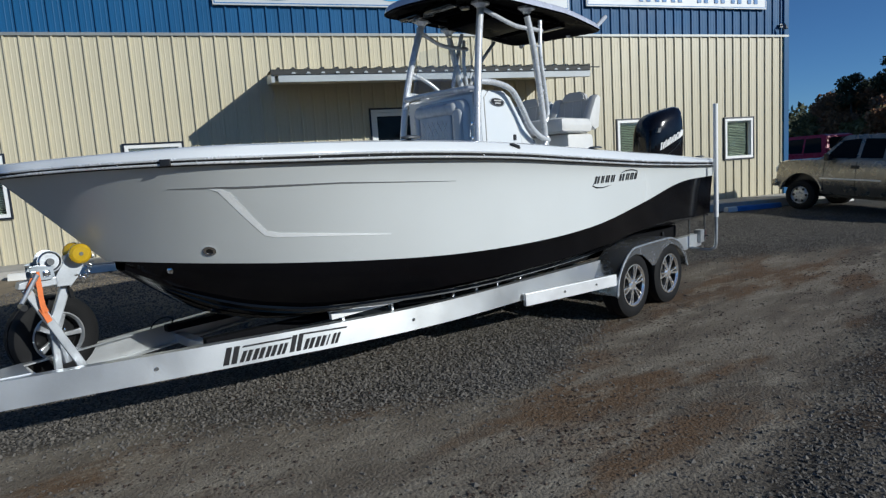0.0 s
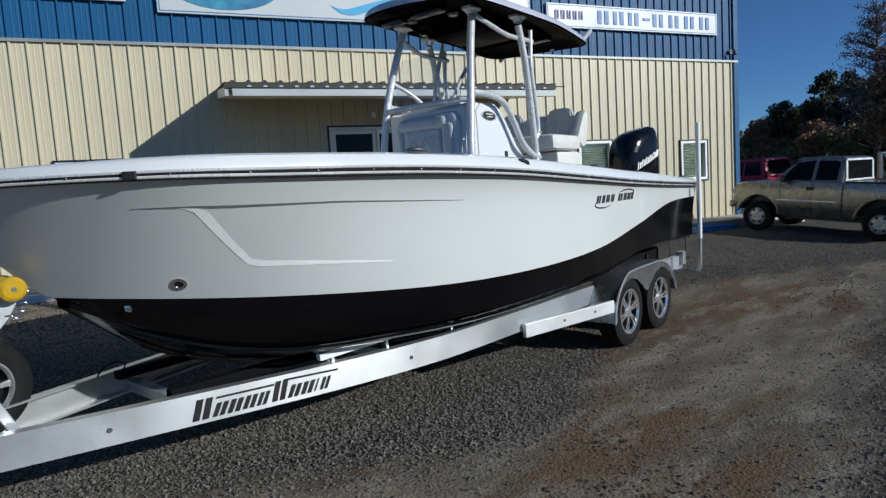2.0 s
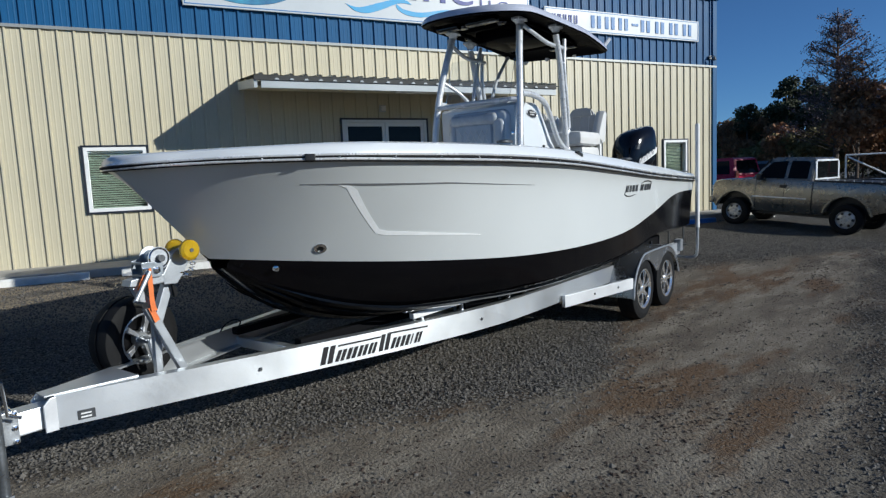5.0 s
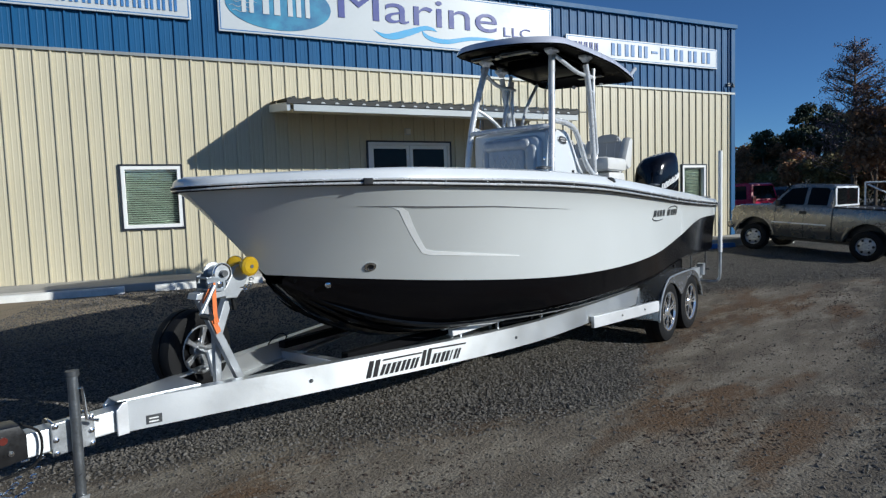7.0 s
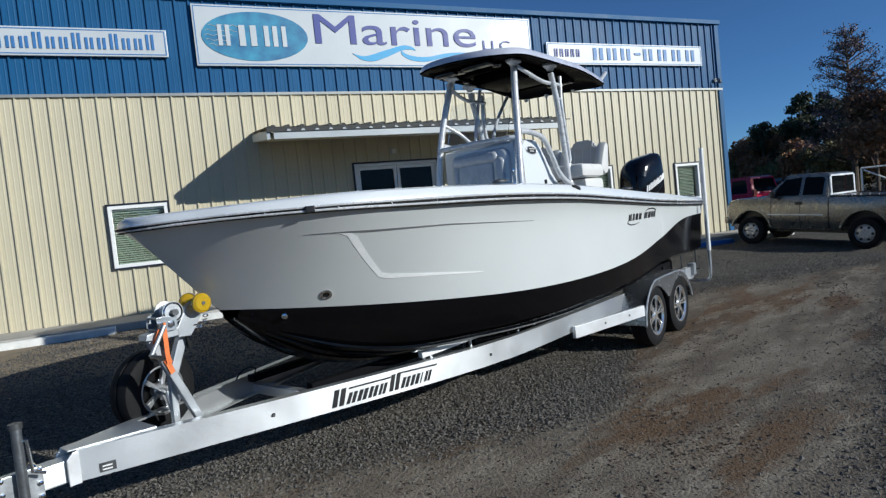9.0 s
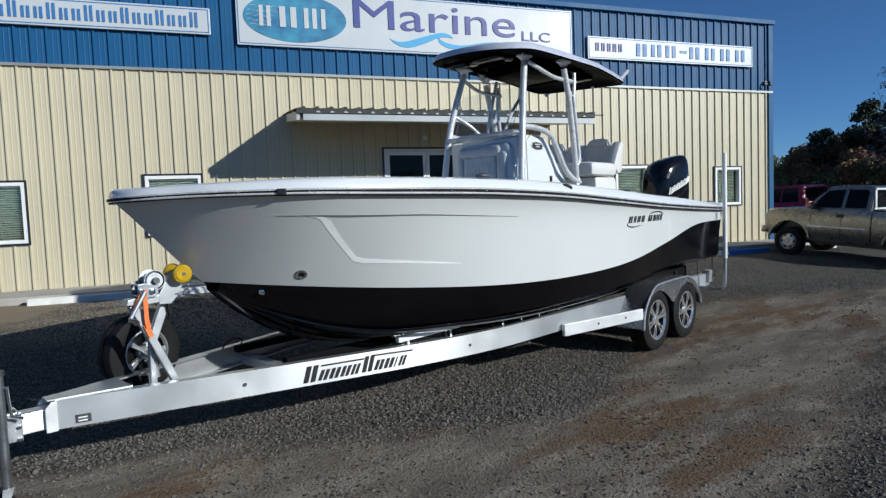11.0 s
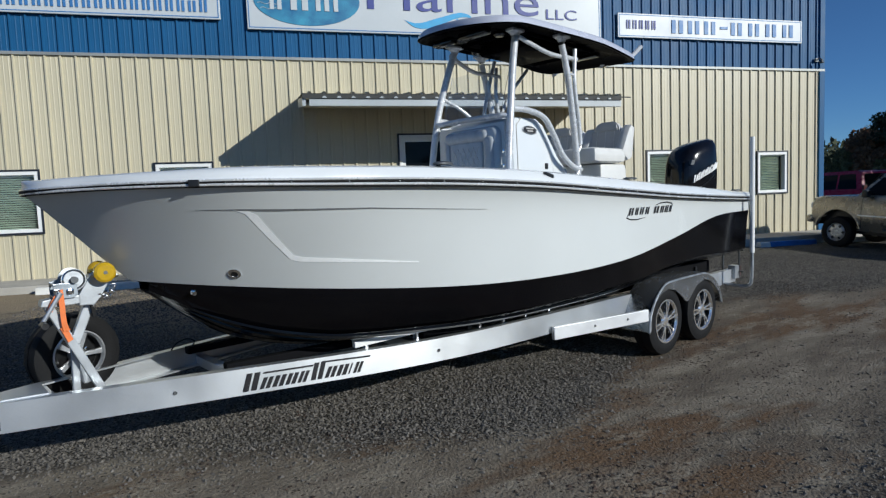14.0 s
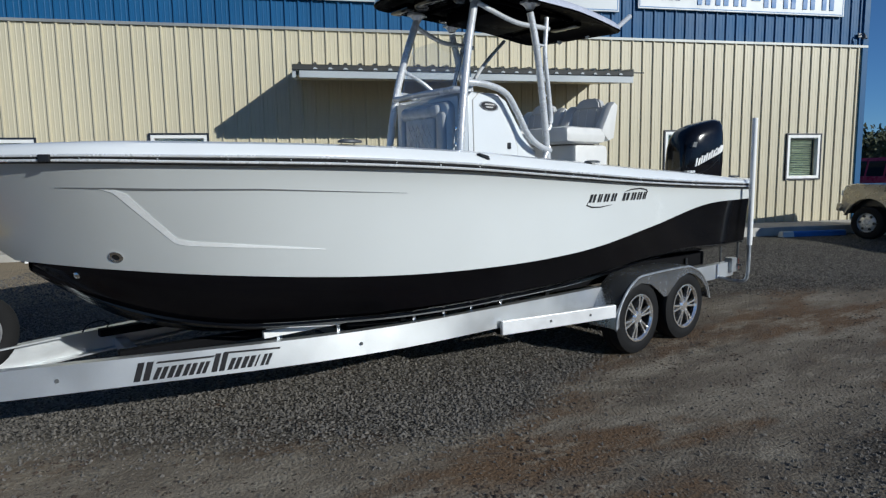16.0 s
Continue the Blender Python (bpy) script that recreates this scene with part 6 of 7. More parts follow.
def pickup(m):
    tr = thing("pickup_truck", m, "dusty tan extended cab pickup truck parked nose to the building", "truck")
    W = 1.90
    K = 0.80  # a short wheelbase

    def xs(pts):
        return [(x * K, z) for x, z in pts]

    def belly(z):
        return -0.5 * max(0.0, z - 0.97) ** 2 - 0.6 * max(0.0, 0.80 - z) ** 2
    low = xs([(-1.12, 0.62), (-1.12, 0.98), (-1.10, 1.24), (0.70, 1.27), (3.02, 1.27), (3.95, 1.225), (4.20, 1.17), (4.27, 1.03), (4.29, 0.62), (4.20, 0.50)]) + arch(3.44 * K, 0.40, 0.53, 12, 168) + [(2.35, 0.42), (0.5, 0.42)] + arch(0, 0.40, 0.53, 12, 168) + [(-0.5, 0.50)]
    bm = bmesh.new()
    inset_loft(bm, low, [(-W + 0.0, 0.965), (-W + 0.05, 1.0), (-0.05, 1.0), (0.0, 0.975)])
    for z in (0.55, 0.65, 0.75, 0.86, 0.97, 1.03, 1.09, 1.15, 1.20):
        bmesh.ops.bisect_plane(bm, geom=list(bm.verts) + list(bm.edges) + list(bm.faces), plane_co=(0, 0, z), plane_no=(0, 0, 1))
    for v in bm.verts:
        if v.co.y > -0.2:
            v.co.y += belly(v.co.z)
        elif v.co.y < 0.2 - W:
            v.co.y -= belly(v.co.z)
    body = part("body", bm, M["truck"], tr, "dusty metallic tan body", smooth=True)
    cab = xs([(2.98, 1.24), (2.44, 1.78), (2.32, 1.835), (1.20, 1.845), (1.10, 1.80), (1.06, 1.25)])
    bm = bmesh.new()
    loft(bm, [[Vector((x, -W / 2 + sgn * (W / 2 - 0.03 - 0.24 * max(0, (z - 1.23)) / 0.55), z)) for x, z in cab] for sgn in (-1, 1)])
    bmesh.ops.bevel(bm, geom=list(bm.edges), offset=0.025, segments=2, affect="EDGES")
    part("cab", bm, M["truck"], tr, smooth=True)

    def side_y(z):
        return -0.022 - 0.24 * (z - 1.23) / 0.55

    def window(name, poly, mat, off=0.004):
        bm = bmesh.new()
        a = [bm.verts.new((x, side_y(z) + off, z)) for x, z in xs(poly)]
        b = [bm.verts.new((x, side_y(z) - 0.02, z)) for x, z in xs(poly)]
        bm.faces.new(a)
        bm.faces.new(b[::-1])
        for i in range(len(poly)):
            bm.faces.new((a[i], b[i], b[(i + 1) % len(poly)], a[(i + 1) % len(poly)]))
        part(name, bm, mat, tr)
    window("side_window", [(2.80, 1.30), (2.38, 1.71), (1.90, 1.755), (1.90, 1.30)], M["carglass"])
    window("side_window", [(1.79, 1.31), (1.79, 1.755), (1.30, 1.755), (1.22, 1.71), (1.20, 1.31)], M["carglass"])
    bm = bmesh.new()
    prism(bm, xs([(1.05, 1.33), (1.09, 1.755), (1.075, 1.755), (1.035, 1.33)]), -W + 0.30, -0.30)
    part("rear_window", bm, M["carglass"], tr)
    # pale metal strips stand in for sun glare on the tan cab rear
    for poly, y0, y1 in (([(1.045, 1.29), (1.052, 1.33), (1.025, 1.33), (1.02, 1.29)], -W + 0.18, -0.18), ([(1.09, 1.755), (1.095, 1.80), (1.07, 1.80), (1.064, 1.755)], -W + 0.28, -0.28), ([(1.052, 1.33), (1.09, 1.755), (1.064, 1.755), (1.025, 1.33)], -0.30, -0.22), ([(1.052, 1.33), (1.09, 1.755), (1.064, 1.755), (1.025, 1.33)], -W + 0.22, -W + 0.30)):
        bm = bmesh.new()
        prism(bm, xs(poly), y0, y1)
        part("window_frame", bm, M["brightalu"], tr, "pale strips imitating sun glare round the rear window")
    for k in range(9):
        bm = bmesh.new()
        tube(bm, [(-0.85 + k * 0.19, -0.03, 1.285), (-0.85 + k * 0.19, -0.02, 1.325)], 0.014, 6)
        part("tie_hook", bm, M["brightalu"], tr)
    bm = bmesh.new()
    prism(bm, xs([(2.92, 1.30), (2.43, 1.785), (2.445, 1.795), (2.94, 1.31)]), -W + 0.2, -0.2)
    part("windscreen", bm, M["carglass"], tr)
    for x in (1.845 * K, 1.0 * K, 2.76 * K):
        bm = bmesh.new()
        tube(bm, [(x, 0.001 + belly(z), z) for z in (0.45, 0.55, 0.65, 0.75, 0.86, 0.97, 1.09, 1.15, 1.22)], 0.016 if x < 1.0 else 0.007, 6)
        part("door_gap", bm, M["blackpaint"], tr)
    bm = bmesh.new()
    box(bm, 1.15 * K, 2.86 * K, -0.005, 0.010, 0.79, 0.825, 0.005)
    part("side_moulding", bm, M["brightalu"], tr, "bright side moulding")
    for x in (1.88 * K,):
        bm = bmesh.new()
        box(bm, x - 0.09, x + 0.09, -0.03, 0.006, 1.06, 1.14, 0.012)
        part("door_handle", bm, M["blackpaint"], tr)
    bm = bmesh.new()
    box(bm, 2.50 * K, 2.66 * K, 0.02, 0.20, 1.24, 1.42, 0.03)
    part("wing_mirror", bm, M["blackpaint"], tr, smooth=True)
    for cx in (0.0, 3.44 * K):
        bm = bmesh.new()
        outer, inner = arch(cx, 0.40, 0.555, 8, 172), arch(cx, 0.40, 0.525, 8, 172)
        prism(bm, outer + inner[::-1], -0.10, 0.006, bevel=0.006)
        part("wheel_flare", bm, M["truck"], tr)
        bm = bmesh.new()
        prism(bm, arch(cx, 0.40, 0.527, 12, 168), -0.45, -0.25)
        part("wheel_well", bm, M["blackpaint"], tr)
        for y, rz in ((-0.12, 180), (-W + 0.12, 0)):
            wheel(tr, "truck_wheel", pose(cx, y, 0.362, 0, 0, rz), 0.375, 0.25, 0.215, 6, mat=M["wheelgrey"], tyre_label="black tyre on a grey six hole alloy rim", lathe_n=32, disc=True)
    bm = bmesh.new()
    box(bm, 4.22 * K, 4.40 * K, -W + 0.02, -0.02, 0.55, 0.74, 0.04)
    part("front_bumper", bm, M["truck"], tr, smooth=True)
    bm = bmesh.new()
    box(bm, -1.32 * K, -1.12 * K, -W + 0.05, -0.05, 0.55, 0.70, 0.03)
    part("rear_bumper", bm, M["chrome"], tr, smooth=True)
    bm = bmesh.new()
    box(bm, 4.08 * K, 4.285 * K, -0.30, -0.012, 0.92, 1.05, 0.02)
    part("headlamp", bm, M["whitelamp"], tr)
    bm = bmesh.new()
    box(bm, -1.05 * K, 0.98 * K, -W + 0.07, -0.07, 1.255, 1.262)
    for y in (-W + 0.02, -0.09):
        box(bm, -1.08 * K, 0.98 * K, y, y + 0.07, 1.25, 1.29, 0.008)
    part("bed_cover", bm, M["blackpaint"], tr, "black load bed rail and liner")
    bm = bmesh.new()
    box(bm, 0.2, 2.7, -W + 0.3, -0.3, 0.33, 0.45)
    part("chassis", bm, M["blackpaint"], tr)
    return tr


TRUCK_AT = pose(9.467, 11.795, 0.18, 0, -4.2, 90 + 28.3) @ Matrix.Scale(0.91, 4)
pickup(TRUCK_AT)


def wagon(name, m, mat, label, h=1.78, length=4.7):
    """A tall closed car seen at a distance."""
    car = thing(name, m, label, "car")
    W = 1.85
    k = length / 4.7
    low = [(-2.3 * k, 0.5), (-2.33 * k, 0.95), (-2.2 * k, 1.02), (1.0 * k, 1.04), (2.1 * k, 0.95), (2.33 * k, 0.8), (2.33 * k, 0.42)] + arch(1.45 * k, 0.35, 0.42, 10, 170) + arch(-1.4 * k, 0.35, 0.42, 10, 170) + [(-2.2 * k, 0.42)]
    bm = bmesh.new()
    inset_loft(bm, low, [(-W / 2, 0.97), (-W / 2 + 0.06, 1.0), (W / 2 - 0.06, 1.0), (W / 2, 0.97)])
    part("body", bm, mat, car, smooth=True)
    cab = [(1.15 * k, 1.0), (0.55 * k, h - 0.07), (0.35 * k, h), (-1.9 * k, h), (-2.1 * k, h - 0.08), (-2.28 * k, 1.0)]
    bm = bmesh.new()
    loft(bm, [[Vector((x, sgn * (W / 2 - 0.04 - 0.18 * (z - 1.0) / (h - 1)), z)) for x, z in cab] for sgn in (-1, 1)])
    bmesh.ops.bevel(bm, geom=list(bm.edges), offset=0.03, segments=2, affect="EDGES")
    part("cabin", bm, mat, car, smooth=True)
    for sgn in (-1, 1):
        for x0, x1, t0, t1 in ((0.92, 0.0, 0.48, 0.0), (-0.1, -0.95, -0.1, -0.95), (-1.05, -2.0, -1.05, -1.85)):
            bm = bmesh.new()
            zs = (1.06, h - 0.14)
            pts = [(x0 * k, zs[0]), (t0 * k, zs[1]), (t1 * k, zs[1]), (x1 * k, zs[0])]
            bm.faces.new([bm.verts.new((x, sgn * (W / 2 - 0.034 - 0.18 * (z - 1.0) / (h - 1)), z)) for x, z in pts])
            part("side_window", bm, M["carglass"], car)
        bm = bmesh.new()
        box(bm, -2.36 * k, -2.28 * k, sgn * 0.78 - 0.09, sgn * 0.78 + 0.09, 0.85, 1.2, 0.02)
        part("tail_lamp", bm, M["redlamp"], car)
        for x in (1.45 * k, -1.4 * k):
            wheel(car, "car_wheel", pose(x, sgn * (W / 2 - 0.12), 0.35, 0, 0, 0 if sgn < 0 else 180), 0.35, 0.22, 0.21, 6, mat=M["wheelgrey"], tyre_label="black tyre on a grey rim", lathe_n=24)
    bm = bmesh.new()
    bm.faces.new([bm.verts.new(v) for v in ((-2.275 * k, -0.7, 1.08), (-2.275 * k, 0.7, 1.08), (-2.145 * k, 0.62, h - 0.14), (-2.145 * k, -0.62, h - 0.14))])
    part("rear_window", bm, M["carglass"], car)
    bm = bmesh.new()
    box(bm, 0.6 * k, 0.8 * k, -W / 2 - 0.16, -W / 2 + 0.02, 1.05, 1.22, 0.03)
    part("wing_mirror", bm, M["blackpaint"], car)
    return car


def spot(az, dist, dz=0.0, turn=0.0):
    x, y = -1.67 + dist * math.sin(radians(az)), -0.35 + dist * math.cos(radians(az))
    p = Vector((x, y))
    return pose(x, y, ground_height(p.dot(WALL_DIR), p.dot(WALL_IN)) + dz, 0, 0, turn)


wagon("red_suv", spot(32.9, 34, 0.1, 104), M["carred"], "dark red sport utility vehicle parked beyond the building corner", 1.82, 4.6)
wagon("dark_car", spot(36.9, 35.5, 0.1, 100), M["cardark"], "dark coloured car parked behind the pickup truck", 1.62, 4.5)


def build_rack():
    rk = thing("tube_rack", spot(45.2, 19.5, 0, -35), "red and white steel tube rack standing on the gravel", "rack")
    for pts, mat, nm in (([(0, 0, 0), (0.12, 0, 1.9)], "redpaint", "upright"), ([(0.5, 0, 0), (0.34, 0, 1.9)], "redpaint", "upright"), ([(0.08, 0, 1.3), (0.4, 0, 1.3)], "redpaint", "cross_tube"), ([(-0.9, 0.1, 0), (-0.9, 0.1, 1.75)], "white", "gate_post"), ([(-0.9, 0.1, 1.75), (0.0, 0.1, 1.75)], "white", "gate_rail"), ([(-0.85, 0.1, 1.70), (0.1, 0.1, 1.15)], "white", "gate_brace"), ([(-0.9, 0.1, 1.1), (0.5, 0.1, 1.1)], "white", "gate_rail")):
        bm = bmesh.new()
        tube(bm, pts, 0.022, 8)
        part(nm, bm, M[mat], rk)


build_rack()


# ---- trees and the far wood ----
def leaf_mesh(name, centres, radii, count, size, mat, parent, flat=0.75):
    """Many small leaf quads scattered through overlapping clumps."""
    rng = np.random.default_rng(int(1000 * abs(centres[0][0])) % 9973)
    c = np.array(centres)
    r = np.array(radii)
    pick = rng.choice(len(c), count, p=(r ** 2) / (r ** 2).sum())
    d = rng.normal(size=(count, 3))
    d /= np.linalg.norm(d, axis=1)[:, None]
    rad = rng.random(count) ** 0.45
    p = c[pick] + d * (r[pick] * rad)[:, None] * np.array([1, 1, flat])
    u = rng.normal(size=(count, 3))
    u /= np.linalg.norm(u, axis=1)[:, None]
    v = np.cross(u, rng.normal(size=(count, 3)))
    v /= np.linalg.norm(v, axis=1)[:, None]
    s = size * (0.5 + rng.random(count))[:, None]
    quad = np.stack([p - u * s, p - v * s * 0.55, p + u * s, p + v * s * 0.55], 1).reshape(-1, 3)
    me = bpy.data.meshes.new(name)
    me.from_pydata(quad.tolist(), [], np.arange(count * 4).reshape(-1, 4).tolist())
    me.materials.append(mat)
    ob = new(name, me)
    ob.parent = parent
    return ob


def limbs(bm, base, height, spread, rng, levels=3, r0=0.16, lean=(0, 0)):
    """Trunk and forking limbs; returns their ends."""
    ends = []

    def grow(p, d, length, r, lvl):
        q = p + d * length
        mid = p.lerp(q, 0.5) + Vector((rng.uniform(-1, 1), rng.uniform(-1, 1), 0)) * length * 0.05
        tube(bm, [p, mid, q], r, 6 if lvl else 8, radii=[r, r * 0.82, r * 0.62])
        ends.append((q, lvl))
        if lvl < levels:
            for k in range(3 if lvl else 5):
                a = rng.uniform(0, math.tau)
                side = Vector((math.cos(a), math.sin(a), 0))
                f = rng.uniform(0.35, 1.0) if lvl == 0 else rng.uniform(0.5, 1.0)
                nd = (d * rng.uniform(0.5, 0.9) + side * spread * rng.uniform(0.6, 1.1) + Vector((0, 0, 0.25))).normalized()
                grow(p.lerp(q, f), nd, length * rng.uniform(0.45, 0.65), r * 0.5, lvl + 1)
    grow(Vector(base), Vector((lean[0], lean[1], 1)).normalized(), height, r0, 0)
    return ends


def tree(m, label, height, spread, leaf, count, size, bark="bark", seed=1, clump=0.9, base=0.25, levels=3, dense=1.0, kind="tree"):
    rng = random.Random(seed)
    t = thing(kind, m, label, "tree")
    bm = bmesh.new()
    ends = limbs(bm, (0, 0, -0.1), height * 0.70, spread, rng, levels, r0=0.018 * height)
    part("trunk", bm, M[bark], t)
    pts = [p for p, lvl in ends if lvl >= 1 and p.z > height * base]
    leaf_mesh("crown", [tuple(p) for p in pts], [clump * rng.uniform(0.6, 1.25) * (1.15 - 0.5 * p.z / height) for p in pts], int(count * dense), size, M[leaf], t)
    return t


rt = random.Random(5)
G = "dark evergreen tree with ragged crown behind the parked cars"
for i, (az, dist, h) in enumerate(((36.9, 46, 9.0), (38.6, 44, 9.6), (40.2, 45, 9.2), (41.6, 43, 9.6), (43.6, 45, 9.2), (45.4, 44, 9.6), (47.5, 45, 9.2), (50.5, 44, 9.8))):
    tree(spot(az, dist), G, h * 0.40, 0.60, "leafdark", 9500, 0.075, seed=20 + i, clump=0.72, base=0.12)


def pine(m, height, seed):
    """A bare trunk under a few ragged tufts of needles."""
    rng = random.Random(seed)
    t = thing("pine_tree", m, "tall dark pine with bare trunk and tufted crown behind the brush", "tree")
    bm = bmesh.new()
    lean = rng.uniform(-0.25, 0.25)
    tube(bm, [(0, 0, -0.1), (lean * 0.4, 0, height * 0.5), (lean, 0.1, height * 0.96)], 0.09, 7, radii=[0.10, 0.07, 0.03])
    tufts = []
    for k in range(9):
        z = height * rng.uniform(0.66, 1.0)
        a = rng.uniform(0, math.tau)
        d = rng.uniform(0.1, 1.0) * (1.15 - z / height * 0.8)
        p = (lean * z / height + d * math.cos(a), 0.1 + d * math.sin(a), z)
        tube(bm, [(lean * z / height, 0.05, z - 0.35), (p[0] * 0.6 + lean * 0.3, p[1] * 0.6, z - 0.12), p], 0.025, 5)
        tufts.append(p)
    part("trunk", bm, M["bark"], t)
    leaf_mesh("crown", tufts, [rng.uniform(0.32, 0.62) for _ in tufts], 3000, 0.075, M["leafdark"], t, 0.7)
    return t


for i, (az, dist, h) in enumerate(((35.7, 45, 6.7), (36.5, 47, 6.4), (37.7, 45, 7.2), (38.5, 44, 8.0), (39.2, 46, 7.6), (40.1, 45, 8.0), (40.9, 43, 7.4), (42.0, 46, 7.2), (45.6, 45, 8.0), (48.0, 44, 7.8))):
    pine(spot(az, dist), h * 0.84, 60 + i)


def twiggy_tree(m, height, seed):
    """A cone of rising thin branches with thinning leaves."""
    rng = random.Random(seed)
    t = thing("tree", m, "tall thin tree with sparse purple brown leaves", "tree")
    bm = bmesh.new()
    tube(bm, [(0, 0, -0.1), (0.08, 0, height * 0.5), (0, 0.05, height)], 0.14, 8, radii=[0.15, 0.09, 0.015])
    ends = []
    for k in range(150):
        f = rng.uniform(0.25, 0.98)
        z = height * f
        a = rng.uniform(0, math.tau)
        ln = (3.3 * (1 - f) + 0.5) * rng.uniform(0.6, 1.1)
        d = Vector((math.cos(a), math.sin(a), rng.uniform(0.35, 0.8)))
        p0 = Vector((0.05, 0.02, z - 0.3))
        p1 = p0 + d * ln * 0.55 + Vector((0, 0, 0.05))
        p2 = p0 + d * ln
        tube(bm, [p0, p1, p2], 0.02, 4, radii=[0.028, 0.018, 0.006])
        ends += [p1, p2]
        for j in range(3):
            q0 = p0.lerp(p2, rng.uniform(0.3, 0.9))
            q1 = q0 + (d + Vector((rng.uniform(-1, 1), rng.uniform(-1, 1), rng.uniform(0, 0.8)))).normalized() * ln * 0.35
            tube(bm, [q0, q1], 0.008, 4)
            ends += [q1, q0.lerp(q1, 0.5)]
    part("trunk", bm, M["bark"], t)
    leaf_mesh("crown", [tuple(p) for p in ends], [rng.uniform(0.12, 0.30) for _ in ends], 8500, 0.045, M["leafpurple"], t, 0.8)
    return t


twiggy_tree(spot(41.8, 36), 8.8, 7)
tree(spot(43.2, 35), "russet brown tree beside the tall thin one", 4.6, 0.60, "leafbrown", 10000, 0.085, seed=9, clump=1.1, base=0.12)
tree(spot(46.8, 35), "russet brown tree with thinning leaves", 5.6, 0.55, "leafbrown", 9500, 0.085, seed=13, clump=1.1, base=0.12)
for i, (az, dist, h, lf) in enumerate(((34.3, 48, 5.6, "leafolive"), (35.2, 43, 4.2, "leafbrown"), (36.6, 41, 4.4, "leafolive"), (37.9, 40, 4.0, "leafbrown"), (39.6, 39, 4.4, "leafolive"), (41.4, 40, 4.6, "leafolive"), (44.6, 39, 4.8, "leafbrown"), (48.5, 40, 4.6, "leafolive"), (33.4, 47, 5.2, "leafolive"), (34.8, 52, 7.0, "leafolive"), (36.2, 50, 7.6, "leafbrown"), (35.6, 46, 6.0, "leafbrown"), (37.3, 47, 7.0, "leafolive"), (39.0, 42, 5.6, "leafbrown"), (41.0, 42, 5.4, "leafolive"), (42.8, 41, 5.0, "leafbrown"), (46.0, 40, 5.0, "leafolive"))):
    tree(spot(az, dist), "low scrubby bush of mixed autumn colours under the trees", h * 0.62, 0.7, lf, 6500, 0.10, seed=40 + i, clump=1.0, base=0.02, levels=2, kind="bush")
bm = bmesh.new()
bp = limbs(bm, (0, 0, 0), 1.3, 0.5, random.Random(3), 2, 0.07, (0.25, 0.1))
t = thing("bare_sapling", spot(38.0, 37), "pale bare sapling leaning in front of the scrub", "tree")
part("trunk", bm, M["barkpale"], t)


def far_wood():
    rng = random.Random(11)
    c, r = [], []
    for i in range(420):
        az = rng.uniform(28, 75)
        d = rng.uniform(60, 95)
        top = 4.2 + 1.4 * noise.noise((az * 0.4, 1, 0)) + 1.2 * noise.noise((az * 2.0, 5, 0))
        z = rng.uniform(0.3, 1.0) ** 0.8 * top
        c.append((-1.67 + d * math.sin(radians(az)), -0.35 + d * math.cos(radians(az)), z))
        r.append(rng.uniform(1.4, 2.6))
    ob = leaf_mesh("far_wood", c, r, 70000, 0.22, M["leafdark"], None)
    tagged(ob, "dark far wood closing the lot", "wood", kind="stuff")


far_wood()


def unseen_woods():
    """Unseen trees added to the right and behind the viewer, for what the gloss mirrors."""
    rng = random.Random(17)
    c, r = [], []
    for i in range(120):
        az = rng.uniform(80, 170)
        d = rng.uniform(55, 80)
        c.append((d * math.sin(radians(az)), d * math.cos(radians(az)), rng.uniform(0.5, 6.0)))
        r.append(rng.uniform(2.0, 3.4))
    ob = leaf_mesh("tree_belt", c, r, 9000, 0.55, M["leafdark"], None)
    tagged(ob, "unseen dark belt of trees added for reflections", "wood", kind="stuff")


unseen_woods()


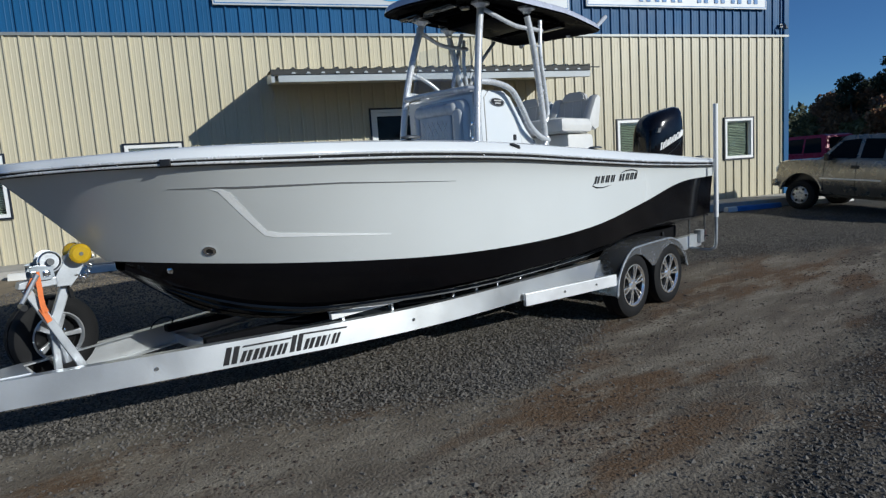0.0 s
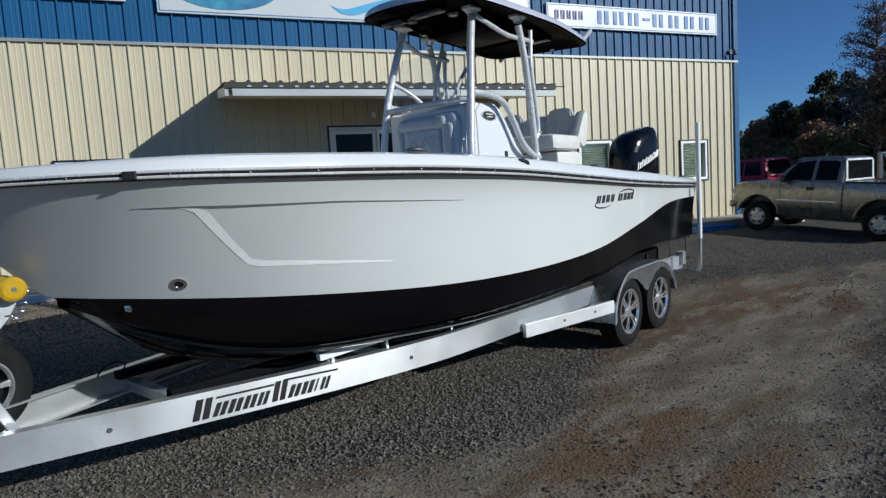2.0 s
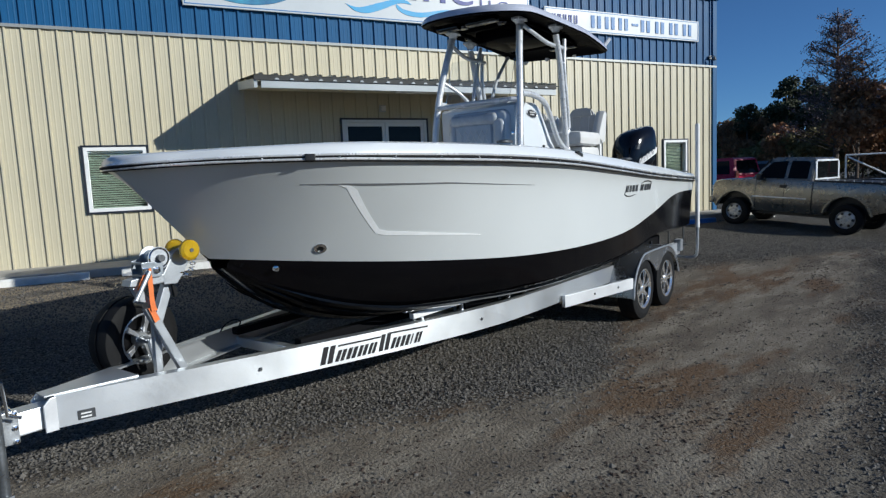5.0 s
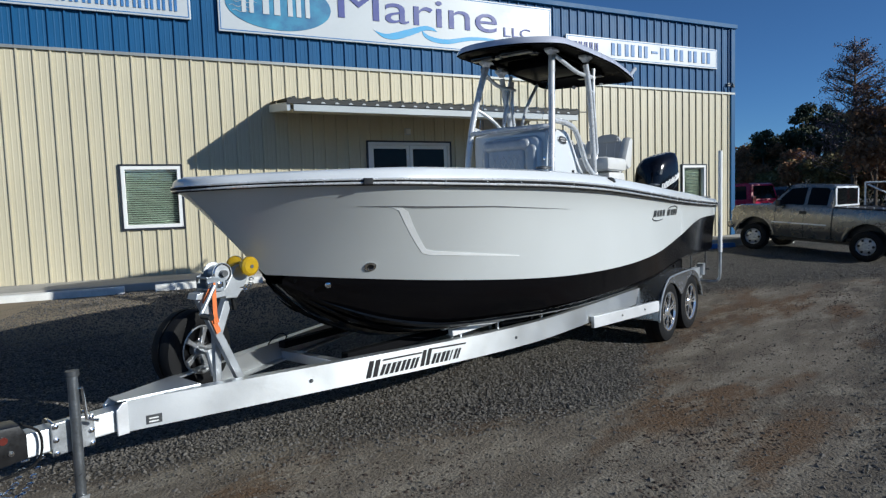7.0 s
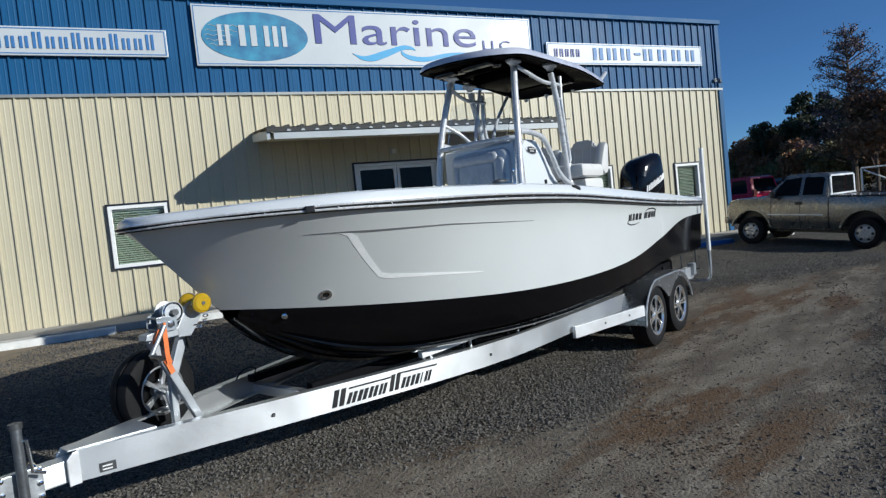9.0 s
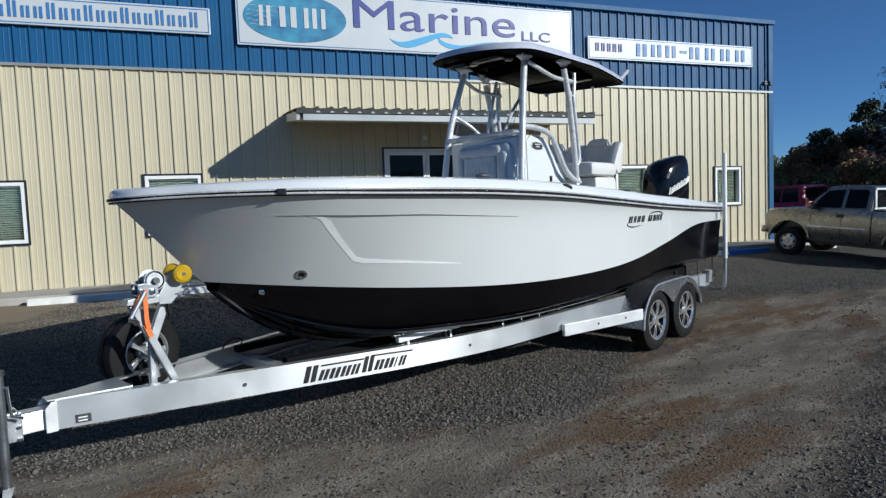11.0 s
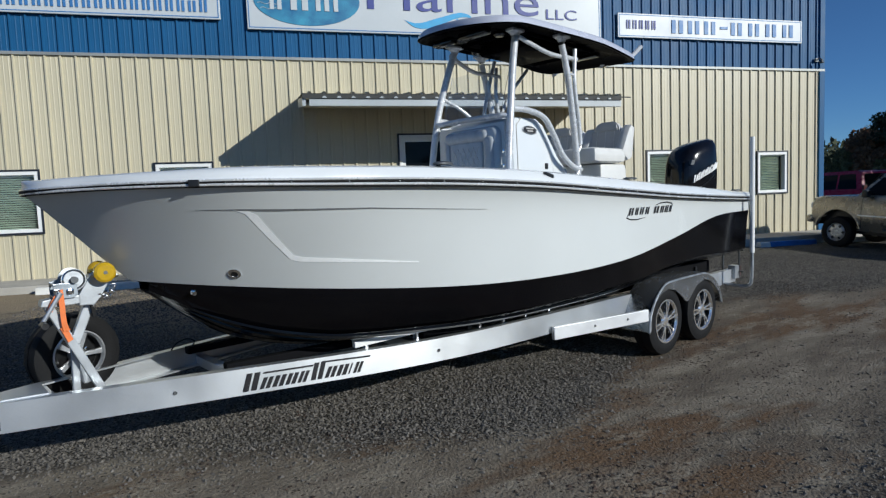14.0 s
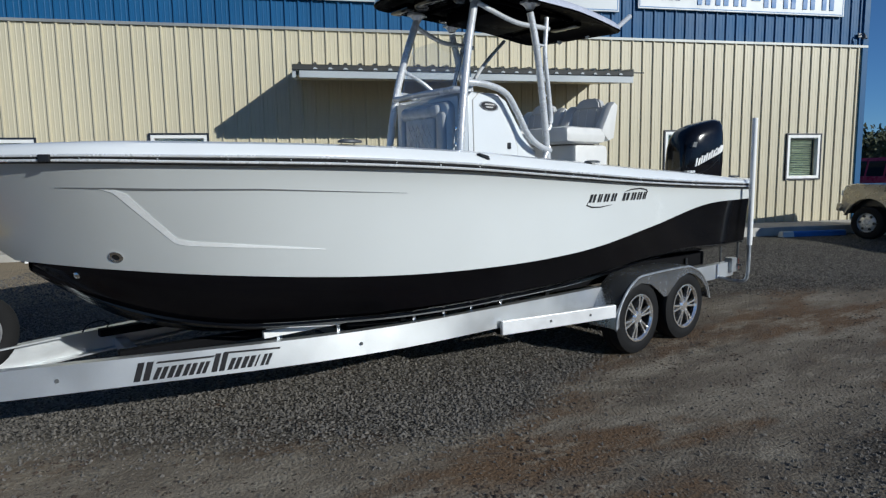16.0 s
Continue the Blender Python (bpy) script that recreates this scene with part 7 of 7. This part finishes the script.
# ---- loose gravel ----
def scatter(name, count, area, lo, hi, mat, label, seed, near=4.0, bare=0.02, heaps=0):
    rng = np.random.default_rng(seed)
    x = rng.uniform(area[0], area[1], count * 12)
    y = rng.uniform(area[2], area[3], count * 12)
    keep = rng.random(count * 12) < np.clip((near / np.maximum(y, 0.5)) ** 1.2, 0.05, 1)
    sm = np.clip((x - 0.4) / 3.0, 0, 1)
    edge = 4.55 + 0.13 * x + 4.2 * sm * sm * (3 - 2 * sm)
    churned = (x - 1.5) - (y - 3.4) + rng.normal(0, 0.35, len(x)) > 0.5
    keep &= (y > edge + rng.normal(0, 0.25, len(x))) | (churned & (rng.random(len(x)) < 0.55)) | (rng.random(len(x)) < bare)
    x, y = x[keep][:count], y[keep][:count]
    if heaps:
        # most of it lies in loose heaps, strung out along the lane
        hx, hy = rng.uniform(area[0], area[1], heaps), rng.uniform(area[2], area[3], heaps)
        k = rng.integers(0, heaps, len(x))
        u, v = rng.normal(0, 0.24, len(x)), rng.normal(0, 0.08, len(x))
        in_heap = rng.random(len(x)) < 0.93
        x = np.where(in_heap, hx[k] + 0.81 * u - 0.59 * v, x)
        y = np.where(in_heap, hy[k] + 0.59 * u + 0.81 * v, y)
    n = len(x)
    a = x * WALL_DIR.x + y * WALL_DIR.y
    q = x * WALL_IN.x + y * WALL_IN.y
    z = np.array([ground_height(i, j) for i, j in zip(a, q)]) + 0.012 * np.array([noise.noise((i * 0.6, j * 0.6, 0)) for i, j in zip(a, q)])
    s = rng.uniform(lo, hi, n) * rng.uniform(0.6, 1.0, n)
    base = np.array([(1, 0, 0), (0, 1, 0), (-1, 0, 0), (0, -1, 0), (0, 0, 0.8), (0, 0, -0.6)], float)
    v = base[None] * rng.uniform(0.55, 1.3, (n, 6, 1)) + rng.normal(0, 0.16, (n, 6, 3))
    th = rng.uniform(0, math.tau, n)
    rot = np.stack([np.stack([np.cos(th), -np.sin(th), 0 * th], 1), np.stack([np.sin(th), np.cos(th), 0 * th], 1), np.stack([0 * th, 0 * th, 1 + 0 * th], 1)], 1)
    v = np.einsum("nij,nkj->nki", rot, v) * s[:, None, None] * np.array([1.0, 1.0, 0.6 if heaps else 1.0])
    v += np.stack([x, y, z + s * 0.13], 1)[:, None, :]
    f = np.array([(0, 1, 4), (1, 2, 4), (2, 3, 4), (3, 0, 4), (1, 0, 5), (2, 1, 5), (3, 2, 5), (0, 3, 5)])
    faces = (f[None] + 6 * np.arange(n)[:, None, None]).reshape(-1, 3)
    me = bpy.data.meshes.new(name)
    me.from_pydata(v.reshape(-1, 3).tolist(), [], faces.tolist())
    me.materials.append(mat)
    tagged(new(name, me), label, "gravel", kind="stuff")


M["stone"] = material("grey crushed stone", (0.115, 0.105, 0.092), 0.9, vary=0.25, scale=30, fine=200, per_piece=0.38, island=True)
M["clod"] = material("dark mud clod", (0.055, 0.038, 0.028), 0.95, vary=0.3, scale=30, fine=120, per_piece=0.4, island=True)
scatter("gravel", 120000, (-6.5, 9.0, 1.6, 13.0), 0.008, 0.021, M["stone"], "loose grey crushed stone over the lot", 3, bare=0.035)
M["grit"] = material("brown grey grit", (0.135, 0.116, 0.092), 0.95, vary=0.3, scale=30, fine=160, per_piece=0.6, island=True)
scatter("grit", 26000, (-5.0, 8.5, 1.8, 9.5), 0.003, 0.008, M["grit"], "fine brown grey grit on the bare dirt lane", 8, near=3.0, bare=1.0)
scatter("mud_clods", 7000, (-2.0, 8.0, 2.2, 10.0), 0.006, 0.022, M["clod"], "scattered dark mud clods in the wheel tracks", 4, near=4.0, bare=1.0, heaps=120)
